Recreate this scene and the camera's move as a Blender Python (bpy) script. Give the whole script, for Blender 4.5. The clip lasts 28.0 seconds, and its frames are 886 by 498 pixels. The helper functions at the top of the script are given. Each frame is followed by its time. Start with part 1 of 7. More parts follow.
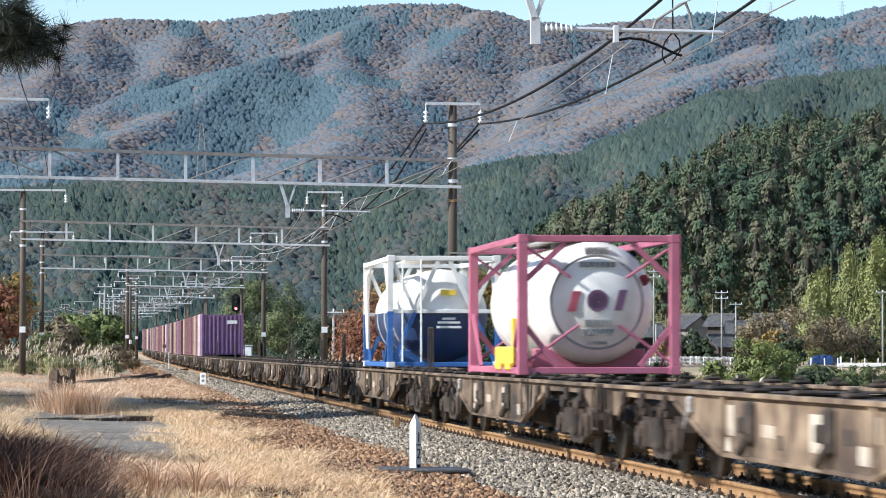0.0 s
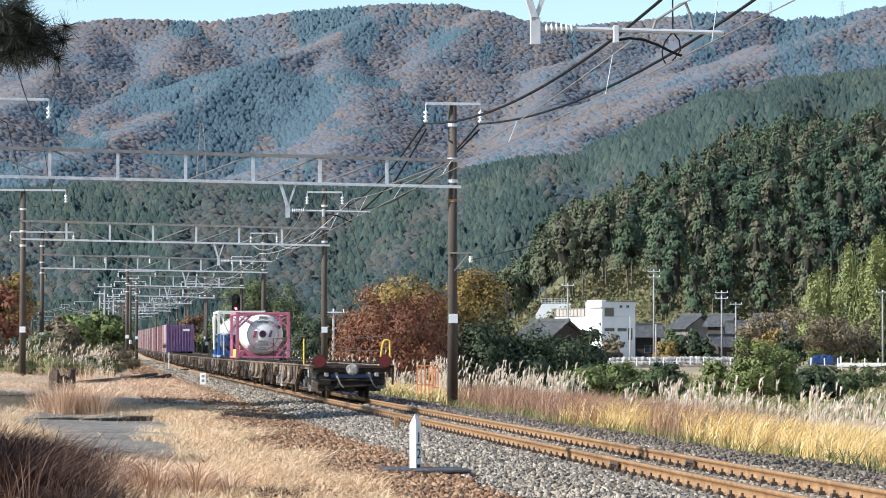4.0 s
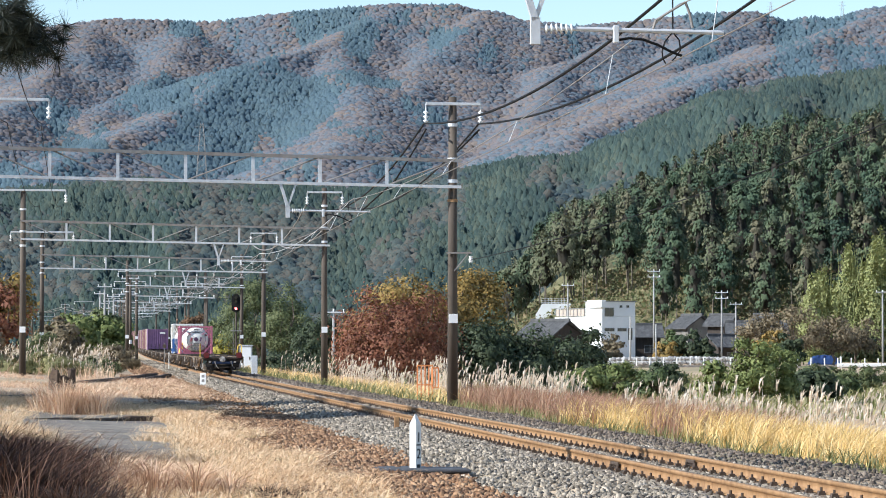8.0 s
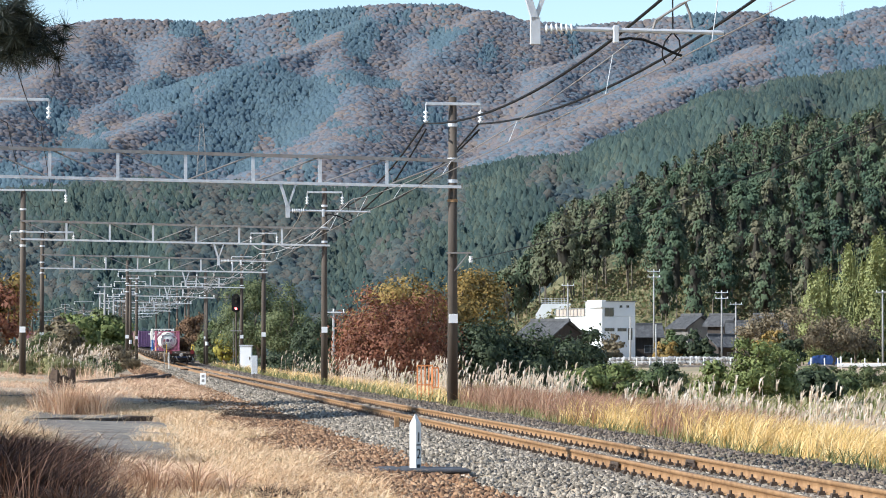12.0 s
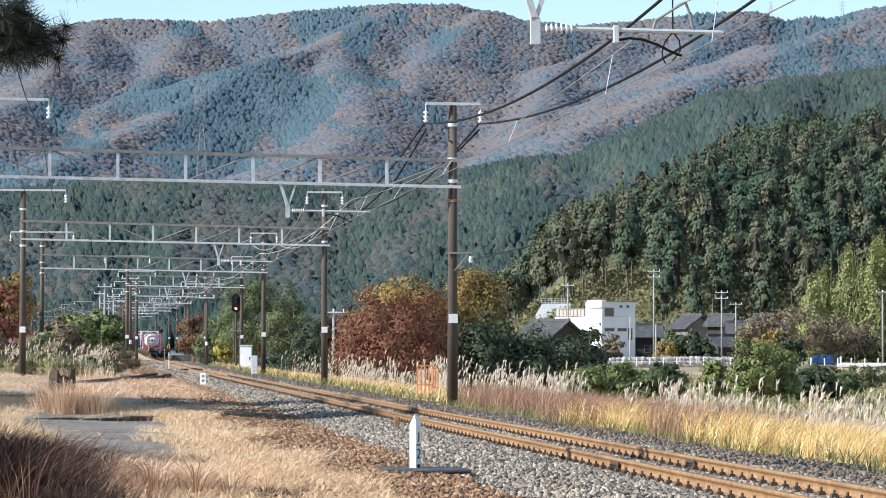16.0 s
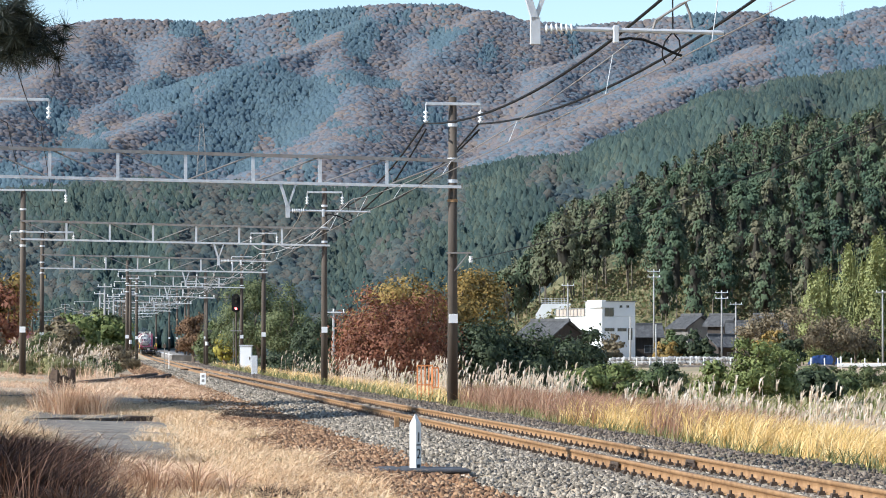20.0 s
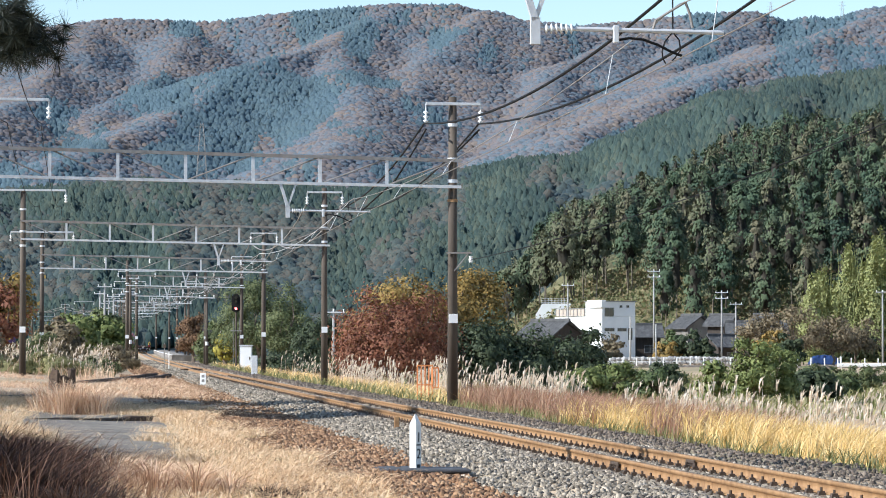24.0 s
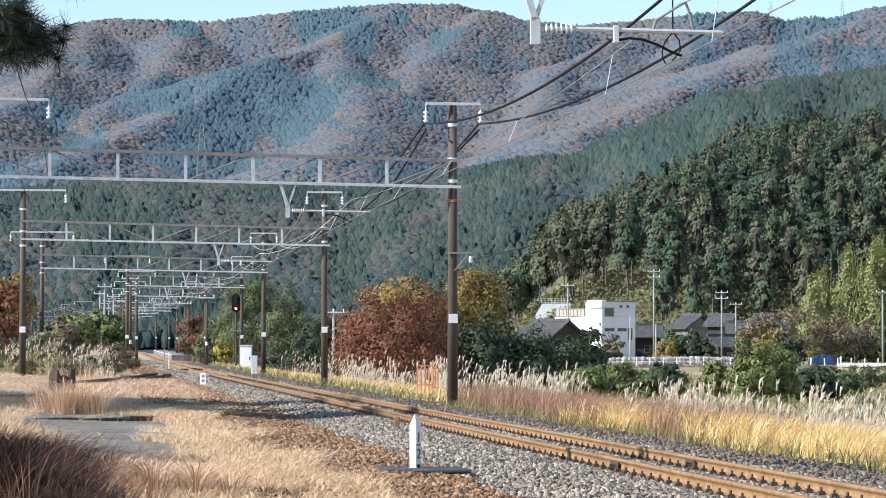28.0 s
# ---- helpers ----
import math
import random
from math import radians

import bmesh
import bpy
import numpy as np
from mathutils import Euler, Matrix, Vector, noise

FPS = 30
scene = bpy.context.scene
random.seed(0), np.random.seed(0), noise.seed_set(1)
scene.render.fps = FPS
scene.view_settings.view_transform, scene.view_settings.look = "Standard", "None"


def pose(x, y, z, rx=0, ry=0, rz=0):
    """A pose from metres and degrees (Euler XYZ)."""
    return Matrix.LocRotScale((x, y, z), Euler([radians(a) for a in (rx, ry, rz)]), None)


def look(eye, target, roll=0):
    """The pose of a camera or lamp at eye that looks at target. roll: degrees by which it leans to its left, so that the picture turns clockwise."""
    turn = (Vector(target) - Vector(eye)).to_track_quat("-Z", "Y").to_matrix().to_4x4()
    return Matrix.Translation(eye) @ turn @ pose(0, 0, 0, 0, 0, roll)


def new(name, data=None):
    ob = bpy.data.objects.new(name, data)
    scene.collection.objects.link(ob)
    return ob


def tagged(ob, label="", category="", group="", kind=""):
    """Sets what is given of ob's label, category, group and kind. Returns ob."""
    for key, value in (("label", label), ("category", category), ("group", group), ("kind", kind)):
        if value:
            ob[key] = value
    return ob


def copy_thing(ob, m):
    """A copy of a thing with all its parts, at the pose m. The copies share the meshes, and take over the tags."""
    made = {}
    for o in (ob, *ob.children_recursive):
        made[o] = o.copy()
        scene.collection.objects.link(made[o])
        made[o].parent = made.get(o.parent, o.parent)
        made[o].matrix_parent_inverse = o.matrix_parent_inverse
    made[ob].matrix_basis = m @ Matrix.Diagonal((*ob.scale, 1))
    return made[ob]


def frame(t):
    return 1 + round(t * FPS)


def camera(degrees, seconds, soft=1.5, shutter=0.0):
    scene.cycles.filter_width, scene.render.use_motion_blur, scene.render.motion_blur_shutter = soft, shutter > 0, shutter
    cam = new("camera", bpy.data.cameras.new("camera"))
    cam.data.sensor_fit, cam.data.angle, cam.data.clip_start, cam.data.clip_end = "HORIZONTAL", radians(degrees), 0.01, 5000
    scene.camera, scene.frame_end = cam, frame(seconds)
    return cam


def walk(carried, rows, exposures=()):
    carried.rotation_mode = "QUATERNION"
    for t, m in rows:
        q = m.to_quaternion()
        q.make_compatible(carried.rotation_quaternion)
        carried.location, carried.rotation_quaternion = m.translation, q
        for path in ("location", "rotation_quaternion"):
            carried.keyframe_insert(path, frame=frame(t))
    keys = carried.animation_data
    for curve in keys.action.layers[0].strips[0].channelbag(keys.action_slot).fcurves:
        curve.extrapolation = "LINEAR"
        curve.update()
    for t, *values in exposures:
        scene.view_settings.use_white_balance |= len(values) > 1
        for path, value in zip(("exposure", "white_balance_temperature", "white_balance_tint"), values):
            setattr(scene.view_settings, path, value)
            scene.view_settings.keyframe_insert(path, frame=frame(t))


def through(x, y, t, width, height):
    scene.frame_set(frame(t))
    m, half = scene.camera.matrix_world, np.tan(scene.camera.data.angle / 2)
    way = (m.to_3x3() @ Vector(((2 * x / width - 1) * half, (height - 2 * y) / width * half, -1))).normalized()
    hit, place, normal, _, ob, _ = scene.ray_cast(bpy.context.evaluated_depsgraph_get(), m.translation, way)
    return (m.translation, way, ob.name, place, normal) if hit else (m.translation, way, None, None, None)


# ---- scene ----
cam = camera(16.487, 28.0, soft=1.0, shutter=0.4)
EYE = (0.0, 0.0, 1.415)
walk(cam, [(0.0, pose(*EYE, 91.907, 0, 0)), (28.0, pose(*EYE, 91.907, 0, 0))],
     exposures=[(0.0, 0.74, 5950, 9), (28.0, 0.74, 5950, 9)])

# ---- daylight: low autumn sun from the left, slightly behind ----
SUN_EL, SUN_AZ = 33.0, 252.0          # degrees; azimuth clockwise from the viewing direction
world = bpy.data.worlds.new("World")
scene.world = world
world.use_nodes = True
wn = world.node_tree
sky_node = wn.nodes.new("ShaderNodeTexSky")
sky_node.sky_type, sky_node.sun_disc = "NISHITA", False
sky_node.sun_elevation, sky_node.sun_rotation = radians(SUN_EL), radians(SUN_AZ)
sky_node.air_density, sky_node.dust_density, sky_node.ozone_density = 1.0, 0.25, 1.2
wn.nodes["Background"].inputs[1].default_value = 0.11
wn.links.new(sky_node.outputs[0], wn.nodes["Background"].inputs[0])
to_sun = Vector((math.sin(radians(SUN_AZ)) * math.cos(radians(SUN_EL)),
                 math.cos(radians(SUN_AZ)) * math.cos(radians(SUN_EL)), math.sin(radians(SUN_EL))))
sun = new("sun", bpy.data.lights.new("sun", "SUN"))
sun.data.energy, sun.data.angle, sun.data.color = 4.8, radians(0.53), (1.0, 0.95, 0.88)
sun.matrix_world = look(to_sun * 50, (0, 0, 0))

rng = np.random.default_rng(7)


# ---- materials ----
def material(name, colours, scale=3.0, detail=4.0, rough=0.8, metal=0.0, bump=0.0, bump_scale=None,
             island=0.0, by_object=0.0, stain=None, stain_scale=0.4, stain_amount=0.5, translucent=0.0, stretch=None):
    """Procedural surface: a ramp of real colours over noise, broken per piece, with larger stains and fine relief."""
    m = bpy.data.materials.new(name)
    m.use_nodes = True
    nt = m.node_tree
    n, l = nt.nodes, nt.links
    b = n["Principled BSDF"]
    b.inputs["Roughness"].default_value, b.inputs["Metallic"].default_value = rough, metal
    tc = n.new("ShaderNodeTexCoord")
    src = tc.outputs["Object"]
    if stretch:
        mp = n.new("ShaderNodeMapping")
        mp.inputs["Scale"].default_value = stretch
        l.new(src, mp.inputs[0])
        src = mp.outputs[0]
    nz = n.new("ShaderNodeTexNoise")
    nz.inputs["Scale"].default_value, nz.inputs["Detail"].default_value = scale, detail
    l.new(src, nz.inputs["Vector"])
    fac = nz.outputs[0]
    if island or by_object:
        info = n.new("ShaderNodeNewGeometry") if island else n.new("ShaderNodeObjectInfo")
        out = info.outputs["Random Per Island"] if island else info.outputs["Random"]
        mix = n.new("ShaderNodeMix")
        mix.inputs[0].default_value = island or by_object
        l.new(fac, mix.inputs[2]), l.new(out, mix.inputs[3])
        fac = mix.outputs[0]
    ramp = n.new("ShaderNodeValToRGB")
    cr = ramp.color_ramp
    lo, hi = (0.28, 0.72) if not (island or by_object) else (0.1, 0.9)
    while len(cr.elements) < len(colours):
        cr.elements.new(0.5)
    for i, c in enumerate(colours):
        cr.elements[i].position = lo + (hi - lo) * i / max(1, len(colours) - 1)
        cr.elements[i].color = (*c, 1)
    l.new(fac, ramp.inputs[0])
    col = ramp.outputs[0]
    if stain:
        n2 = n.new("ShaderNodeTexNoise")
        n2.inputs["Scale"].default_value, n2.inputs["Detail"].default_value = stain_scale, 6
        l.new(tc.outputs["Object"], n2.inputs["Vector"])
        r2 = n.new("ShaderNodeMapRange")
        r2.inputs[1].default_value, r2.inputs[2].default_value, r2.inputs[4].default_value = 0.45, 0.65, stain_amount
        l.new(n2.outputs[0], r2.inputs[0])
        mx = n.new("ShaderNodeMix")
        mx.data_type = "RGBA"
        l.new(r2.outputs[0], mx.inputs[0]), l.new(col, mx.inputs[6])
        mx.inputs[7].default_value = (*stain, 1)
        col = mx.outputs[2]
    l.new(col, b.inputs["Base Color"])
    if bump:
        nb = n.new("ShaderNodeTexNoise")
        nb.inputs["Scale"].default_value, nb.inputs["Detail"].default_value = bump_scale or scale * 4, 6
        l.new(src, nb.inputs["Vector"])
        bp = n.new("ShaderNodeBump")
        bp.inputs["Strength"].default_value, bp.inputs["Distance"].default_value = bump, 0.02
        l.new(nb.outputs[0], bp.inputs["Height"]), l.new(bp.outputs[0], b.inputs["Normal"])
    if translucent:
        tr = n.new("ShaderNodeBsdfTranslucent")
        l.new(col, tr.inputs[0])
        sh = n.new("ShaderNodeMixShader")
        sh.inputs[0].default_value = translucent
        l.new(b.outputs[0], sh.inputs[1]), l.new(tr.outputs[0], sh.inputs[2])
        l.new(sh.outputs[0], n["Material Output"].inputs[0])
    return m


def lamp_material(name, colour, strength):
    m = bpy.data.materials.new(name)
    m.use_nodes = True
    b = m.node_tree.nodes["Principled BSDF"]
    b.inputs["Base Color"].default_value = (*colour, 1)
    b.inputs["Emission Color"].default_value, b.inputs["Emission Strength"].default_value = (*colour, 1), strength
    return m


M = {}
M["steel_rail"] = material("rail_steel", [(0.19, 0.10, 0.04), (0.275, 0.155, 0.066), (0.35, 0.205, 0.095)], 6, rough=0.7, bump=0.15)
M["rail_top"] = material("rail_top", [(0.44, 0.29, 0.155), (0.52, 0.37, 0.21)], 4, rough=0.45, metal=0.35)
M["clip"] = material("clip_iron", [(0.05, 0.035, 0.025), (0.09, 0.06, 0.04)], 20, rough=0.8)
M["sleeper"] = material("sleeper_concrete", [(0.22, 0.18, 0.14), (0.34, 0.29, 0.23)], 8, rough=0.9, bump=0.3)
M["ballast"] = material("ballast_stone", [(0.066, 0.054, 0.04), (0.165, 0.14, 0.106), (0.285, 0.243, 0.185), (0.46, 0.39, 0.30)], 3, island=0.75, rough=0.9, bump=0.3)
M["rust_stone"] = material("rusty_stone", [(0.085, 0.042, 0.021), (0.185, 0.096, 0.047), (0.29, 0.165, 0.085), (0.42, 0.27, 0.155)], 3, island=0.75, rough=0.95)
M["dark_stone"] = material("shoulder_stone", [(0.06, 0.047, 0.036), (0.13, 0.10, 0.076), (0.22, 0.178, 0.138)], 3, island=0.75, rough=0.95)
M["concrete"] = material("mast_concrete", [(0.045, 0.034, 0.025), (0.075, 0.058, 0.043), (0.11, 0.088, 0.066)], 3, rough=0.85, bump=0.2, stretch=(1, 1, 0.15), stain=(0.05, 0.035, 0.026), stain_amount=0.6)
M["galv"] = material("galvanised_steel", [(0.50, 0.51, 0.52), (0.66, 0.67, 0.68)], 5, rough=0.55, metal=0.25, bump=0.1)
M["old_galv"] = material("weathered_steel", [(0.19, 0.18, 0.17), (0.31, 0.30, 0.285)], 5, rough=0.65, metal=0.3, stain=(0.22, 0.14, 0.09), stain_amount=0.4)
M["porcelain"] = material("white_porcelain", [(0.78, 0.78, 0.76), (0.85, 0.85, 0.83)], 10, rough=0.25)
M["cable"] = material("black_cable", [(0.006, 0.006, 0.006), (0.015, 0.015, 0.015)], 5, rough=0.7)
M["cable"].node_tree.nodes["Principled BSDF"].inputs["Specular IOR Level"].default_value = 0.15
M["wire"] = material("copper_wire", [(0.20, 0.17, 0.14), (0.30, 0.26, 0.22)], 5, rough=0.5, metal=0.4)
M["white_plate"] = material("white_enamel", [(0.80, 0.80, 0.78), (0.85, 0.85, 0.84)], 8, rough=0.4)
M["wagon_brown"] = material("wagon_paint_brown", [(0.066, 0.042, 0.027), (0.175, 0.118, 0.073), (0.26, 0.186, 0.118), (0.35, 0.262, 0.172)], 2.6, detail=9, rough=0.8, bump=0.25, stain=(0.05, 0.03, 0.021), stain_scale=0.8, stain_amount=0.85)
# darker copy of wagon_brown: more grime, and side shade put into the colour
M["wagon_shaded_brown"] = material("wagon_shaded_brown", [(0.045, 0.029, 0.019), (0.11, 0.074, 0.047), (0.19, 0.132, 0.084), (0.28, 0.205, 0.135)], 2.6, detail=9, rough=0.85, bump=0.25, stain=(0.03, 0.02, 0.014), stain_scale=0.8, stain_amount=0.85)
M["wagon_dark"] = material("underframe_grime", [(0.012, 0.009, 0.007), (0.032, 0.023, 0.017), (0.075, 0.052, 0.034)], 5, rough=0.85, bump=0.3)
M["bogie_brown"] = material("bogie_dust", [(0.016, 0.011, 0.008), (0.034, 0.023, 0.016), (0.075, 0.05, 0.033)], 4, rough=0.85, bump=0.3)
M["silver"] = material("bogie_silver", [(0.34, 0.34, 0.335), (0.54, 0.54, 0.53)], 6, rough=0.55, metal=0.2, stain=(0.14, 0.10, 0.07), stain_scale=3, stain_amount=0.7)
M["wheel"] = material("wheel_steel", [(0.03, 0.024, 0.019), (0.07, 0.055, 0.043)], 5, rough=0.6, metal=0.3)
M["pink"] = material("pink_paint", [(0.38, 0.105, 0.165), (0.45, 0.14, 0.205)], 3, rough=0.55, stain=(0.26, 0.08, 0.10), stain_amount=0.4)
M["tank_white"] = material("tank_white", [(0.66, 0.62, 0.56), (0.78, 0.75, 0.70), (0.82, 0.80, 0.76)], 1.5, rough=0.4, stretch=(1, 1, 0.5), stain=(0.42, 0.34, 0.26), stain_scale=1.1, stain_amount=0.55)
M["frame_white"] = material("frame_white", [(0.70, 0.69, 0.64), (0.80, 0.79, 0.75)], 3, rough=0.5, stain=(0.5, 0.45, 0.38), stain_amount=0.3)
M["blue"] = material("frame_blue", [(0.03, 0.10, 0.30), (0.05, 0.15, 0.40)], 3, rough=0.5)
M["navy"] = material("tank_navy", [(0.015, 0.035, 0.10), (0.025, 0.05, 0.13)], 3, rough=0.45)
M["yellow"] = material("yellow_paint", [(0.75, 0.50, 0.04), (0.80, 0.58, 0.07)], 5, rough=0.5)
M["red_disc"] = material("red_reflector", [(0.10, 0.007, 0.009), (0.145, 0.011, 0.013)], 6, rough=0.3)
M["grey_ink"] = material("grey_lettering", [(0.17, 0.165, 0.16), (0.34, 0.33, 0.31)], 6, rough=0.6)
M["red_ink"] = material("red_lettering", [(0.30, 0.05, 0.08), (0.36, 0.08, 0.11)], 6, rough=0.6)
M["ink"] = material("black_lettering", [(0.02, 0.02, 0.02), (0.04, 0.04, 0.04)], 6, rough=0.6)
M["white_paint"] = material("white_paint", [(0.72, 0.70, 0.66), (0.80, 0.79, 0.76)], 5, rough=0.6)
M["dirty_white"] = material("dirty_white_paint", [(0.22, 0.16, 0.10), (0.55, 0.48, 0.38), (0.68, 0.63, 0.54)], 4, rough=0.7, stain=(0.25, 0.18, 0.12), stain_scale=2, stain_amount=0.6)
M["soil"] = material("dry_ground", [(0.25, 0.165, 0.098), (0.42, 0.30, 0.19), (0.58, 0.45, 0.30)], 0.6, detail=8, rough=1.0, bump=0.4, bump_scale=15, stain=(0.19, 0.17, 0.08), stain_scale=0.03, stain_amount=0.7)
M["asphalt"] = material("old_asphalt", [(0.095, 0.082, 0.066), (0.15, 0.13, 0.106), (0.22, 0.195, 0.16)], 2.2, detail=10, rough=0.95, bump=0.6, bump_scale=60, stain=(0.30, 0.26, 0.20), stain_amount=0.5)
M["platform"] = material("platform_concrete", [(0.16, 0.14, 0.12), (0.28, 0.25, 0.22)], 2, rough=0.95, bump=0.4, stain=(0.07, 0.06, 0.045), stain_amount=0.7)
M["old_wood"] = material("rotten_timber", [(0.04, 0.026, 0.017), (0.095, 0.064, 0.043)], 5, rough=0.95, bump=0.5, stretch=(0.3, 3, 3))
M["bark"] = material("bark", [(0.10, 0.075, 0.055), (0.19, 0.15, 0.115)], 4, rough=0.95, bump=0.5, stretch=(3, 3, 0.4))
M["pale_bark"] = material("cedar_bark", [(0.20, 0.165, 0.13), (0.33, 0.28, 0.225)], 2, rough=0.95, stretch=(3, 3, 0.2))


# ---- mesh helpers ----
def part(name, bm, mat, parent=None, label="", smooth=False):
    """One bmesh as one mesh object under a thing or a part."""
    me = bpy.data.meshes.new(name)
    bm.to_mesh(me)
    bm.free()
    me.materials.append(mat)
    if smooth:
        me.shade_smooth()
    ob = new(name, me)
    if parent:
        ob.parent = parent
    if label:
        tagged(ob, label)
    return ob


def empty(name, label, category, m=None, group="", kind=""):
    e = new(name)
    e.empty_display_size = 0.3
    if m is not None:
        e.matrix_world = m
    return tagged(e, label, category, group, kind)


def box(bm, x0, x1, y0, y1, z0, z1, bevel=0.0):
    """A block between the given limits; opposite faces by bevelled edges."""
    r = bmesh.ops.create_cube(bm, size=1.0)
    bmesh.ops.scale(bm, vec=(x1 - x0, y1 - y0, z1 - z0), verts=r["verts"])
    bmesh.ops.translate(bm, vec=((x0 + x1) / 2, (y0 + y1) / 2, (z0 + z1) / 2), verts=r["verts"])
    if bevel:
        es = list({e for v in r["verts"] for e in v.link_edges})
        bmesh.ops.bevel(bm, geom=es, offset=bevel, segments=1, affect="EDGES")
    return bm


def rod(bm, a, b, r0, r1=None, seg=8):
    """A tapered round bar from a to b."""
    a, b = Vector(a), Vector(b)
    d = b - a
    r = bmesh.ops.create_cone(bm, cap_ends=True, segments=seg, radius1=r0, radius2=r0 if r1 is None else r1, depth=d.length)
    q = Vector((0, 0, 1)).rotation_difference(d.normalized()).to_matrix().to_4x4()
    bmesh.ops.transform(bm, matrix=Matrix.Translation((a + b) / 2) @ q, verts=r["verts"])
    return bm


def beam(bm, a, b, w, h):
    """A rectangular bar from a to b, w wide and h high."""
    a, b = Vector(a), Vector(b)
    d = b - a
    r = bmesh.ops.create_cube(bm, size=1.0)
    bmesh.ops.scale(bm, vec=(w, d.length, h), verts=r["verts"])
    q = d.to_track_quat("Y", "Z").to_matrix().to_4x4()
    bmesh.ops.transform(bm, matrix=Matrix.Translation((a + b) / 2) @ q, verts=r["verts"])
    return bm


def prism(bm, outline, y0, y1, axis="y"):
    """An outline of (u, v) points pushed from y0 to y1 along an axis."""
    f = {"y": lambda u, v, w: (u, w, v), "x": lambda u, v, w: (w, u, v), "z": lambda u, v, w: (u, v, w)}[axis]
    a = [bm.verts.new(f(u, v, y0)) for u, v in outline]
    b = [bm.verts.new(f(u, v, y1)) for u, v in outline]
    n = len(outline)
    fs = [bm.faces.new(a), bm.faces.new(b[::-1])]
    fs += [bm.faces.new((a[i], b[i], b[(i + 1) % n], a[(i + 1) % n])) for i in range(n)]
    bmesh.ops.recalc_face_normals(bm, faces=fs)
    return bm


def lathe(bm, profile, seg=24, m=None):
    """Radii and heights turned round z."""
    rings = []
    for r, z in profile:
        rings.append([bm.verts.new((r * math.cos(2 * math.pi * i / seg), r * math.sin(2 * math.pi * i / seg), z)) for i in range(seg)])
    fs = [bm.faces.new((p[i], p[(i + 1) % seg], q[(i + 1) % seg], q[i])) for p, q in zip(rings, rings[1:]) for i in range(seg)]
    fs += [bm.faces.new(rings[0][::-1]), bm.faces.new(rings[-1])]
    if m is not None:
        bmesh.ops.transform(bm, matrix=m, verts=[v for r in rings for v in r])
    return bm


def B():
    return bmesh.new()


def mesh_from(name, verts, faces, mat, parent=None, smooth=False):
    """A large mesh from arrays: verts (n, 3), faces (m, k)."""
    me = bpy.data.meshes.new(name)
    verts, faces = np.asarray(verts, dtype=np.float32), np.asarray(faces, dtype=np.int32)
    k = faces.shape[1]
    me.vertices.add(len(verts))
    me.vertices.foreach_set("co", verts.ravel())
    me.loops.add(faces.size)
    me.loops.foreach_set("vertex_index", faces.ravel())
    me.polygons.add(len(faces))
    me.polygons.foreach_set("loop_start", np.arange(0, faces.size, k, dtype=np.int32))
    me.polygons.foreach_set("loop_total", np.full(len(faces), k, dtype=np.int32))
    me.update(calc_edges=True)
    me.materials.append(mat)
    if smooth:
        me.shade_smooth()
    ob = new(name, me)
    if parent:
        ob.parent = parent
    return ob


def vnoise(x, y, seed=0):
    """Smooth value noise in 0..1 on arrays."""
    xi, yi = np.floor(x).astype(np.int64), np.floor(y).astype(np.int64)
    fx, fy = x - xi, y - yi
    fx, fy = fx * fx * (3 - 2 * fx), fy * fy * (3 - 2 * fy)

    def h(a, b):
        k = (a * 374761393 + b * 668265263 + seed * 974711) & 0xFFFFFFFF
        k = ((k ^ (k >> 13)) * 1274126177) & 0xFFFFFFFF
        return ((k ^ (k >> 16)) & 0xFFFF) / 65535.0
    return (h(xi, yi) * (1 - fx) + h(xi + 1, yi) * fx) * (1 - fy) + (h(xi, yi + 1) * (1 - fx) + h(xi + 1, yi + 1) * fx) * fy


def fbm(x, y, seed=0, octaves=4):
    t, a = 0, 0.5
    for i in range(octaves):
        t, x, y, a = t + a * vnoise(x, y, seed + i), x * 2.03, y * 2.03, a * 0.5
    return t


def smooth01(t):
    t = np.clip(t, 0, 1)
    return t * t * (3 - 2 * t)


# ---- the line of the track: nearly straight, climbing slowly, and curving off to the left beyond 460 m ----
RISE = 6.66e-6
_s = np.arange(-60, 1500, 0.5)
_a = radians(6.494) - np.cumsum(np.interp(_s, (-30, 30, 90, 160, 240, 340, 452, 470), (1.20e-04, 7.16e-06, -3.50e-05, 4.00e-05, -5.82e-05, 6.85e-05, 4.13e-05, -1.60e-03))) * 0.5
_a += radians(6.494) - np.interp(0, _s, _a)
_x, _y = np.cumsum(-np.sin(_a)) * 0.5, np.cumsum(np.cos(_a)) * 0.5
_x, _y = _x - np.interp(0, _s, _x) + 2.927, _y - np.interp(0, _s, _y) + 40.0


def rise(s):
    return RISE * (np.clip(s, 60, 480) - 60) ** 2 + 2 * RISE * 420 * np.clip(s - 480, 0, None)


def on_track(s, lat=0.0, z=0.0):
    x, y, a = np.interp(s, _s, _x), np.interp(s, _s, _y), np.interp(s, _s, _a)
    return Vector((x + lat * math.cos(a), y + lat * math.sin(a), z + rise(s)))


def track_pose(s, lat=0.0, z=0.0):
    p, a = on_track(s, lat, z), np.interp(s, _s, _a)
    return pose(*p, math.degrees(np.arctan(2 * RISE * np.clip(s - 60, 0, 420))), 0, math.degrees(a))


def s_of_y(y):
    return np.interp(y, _y, _s)


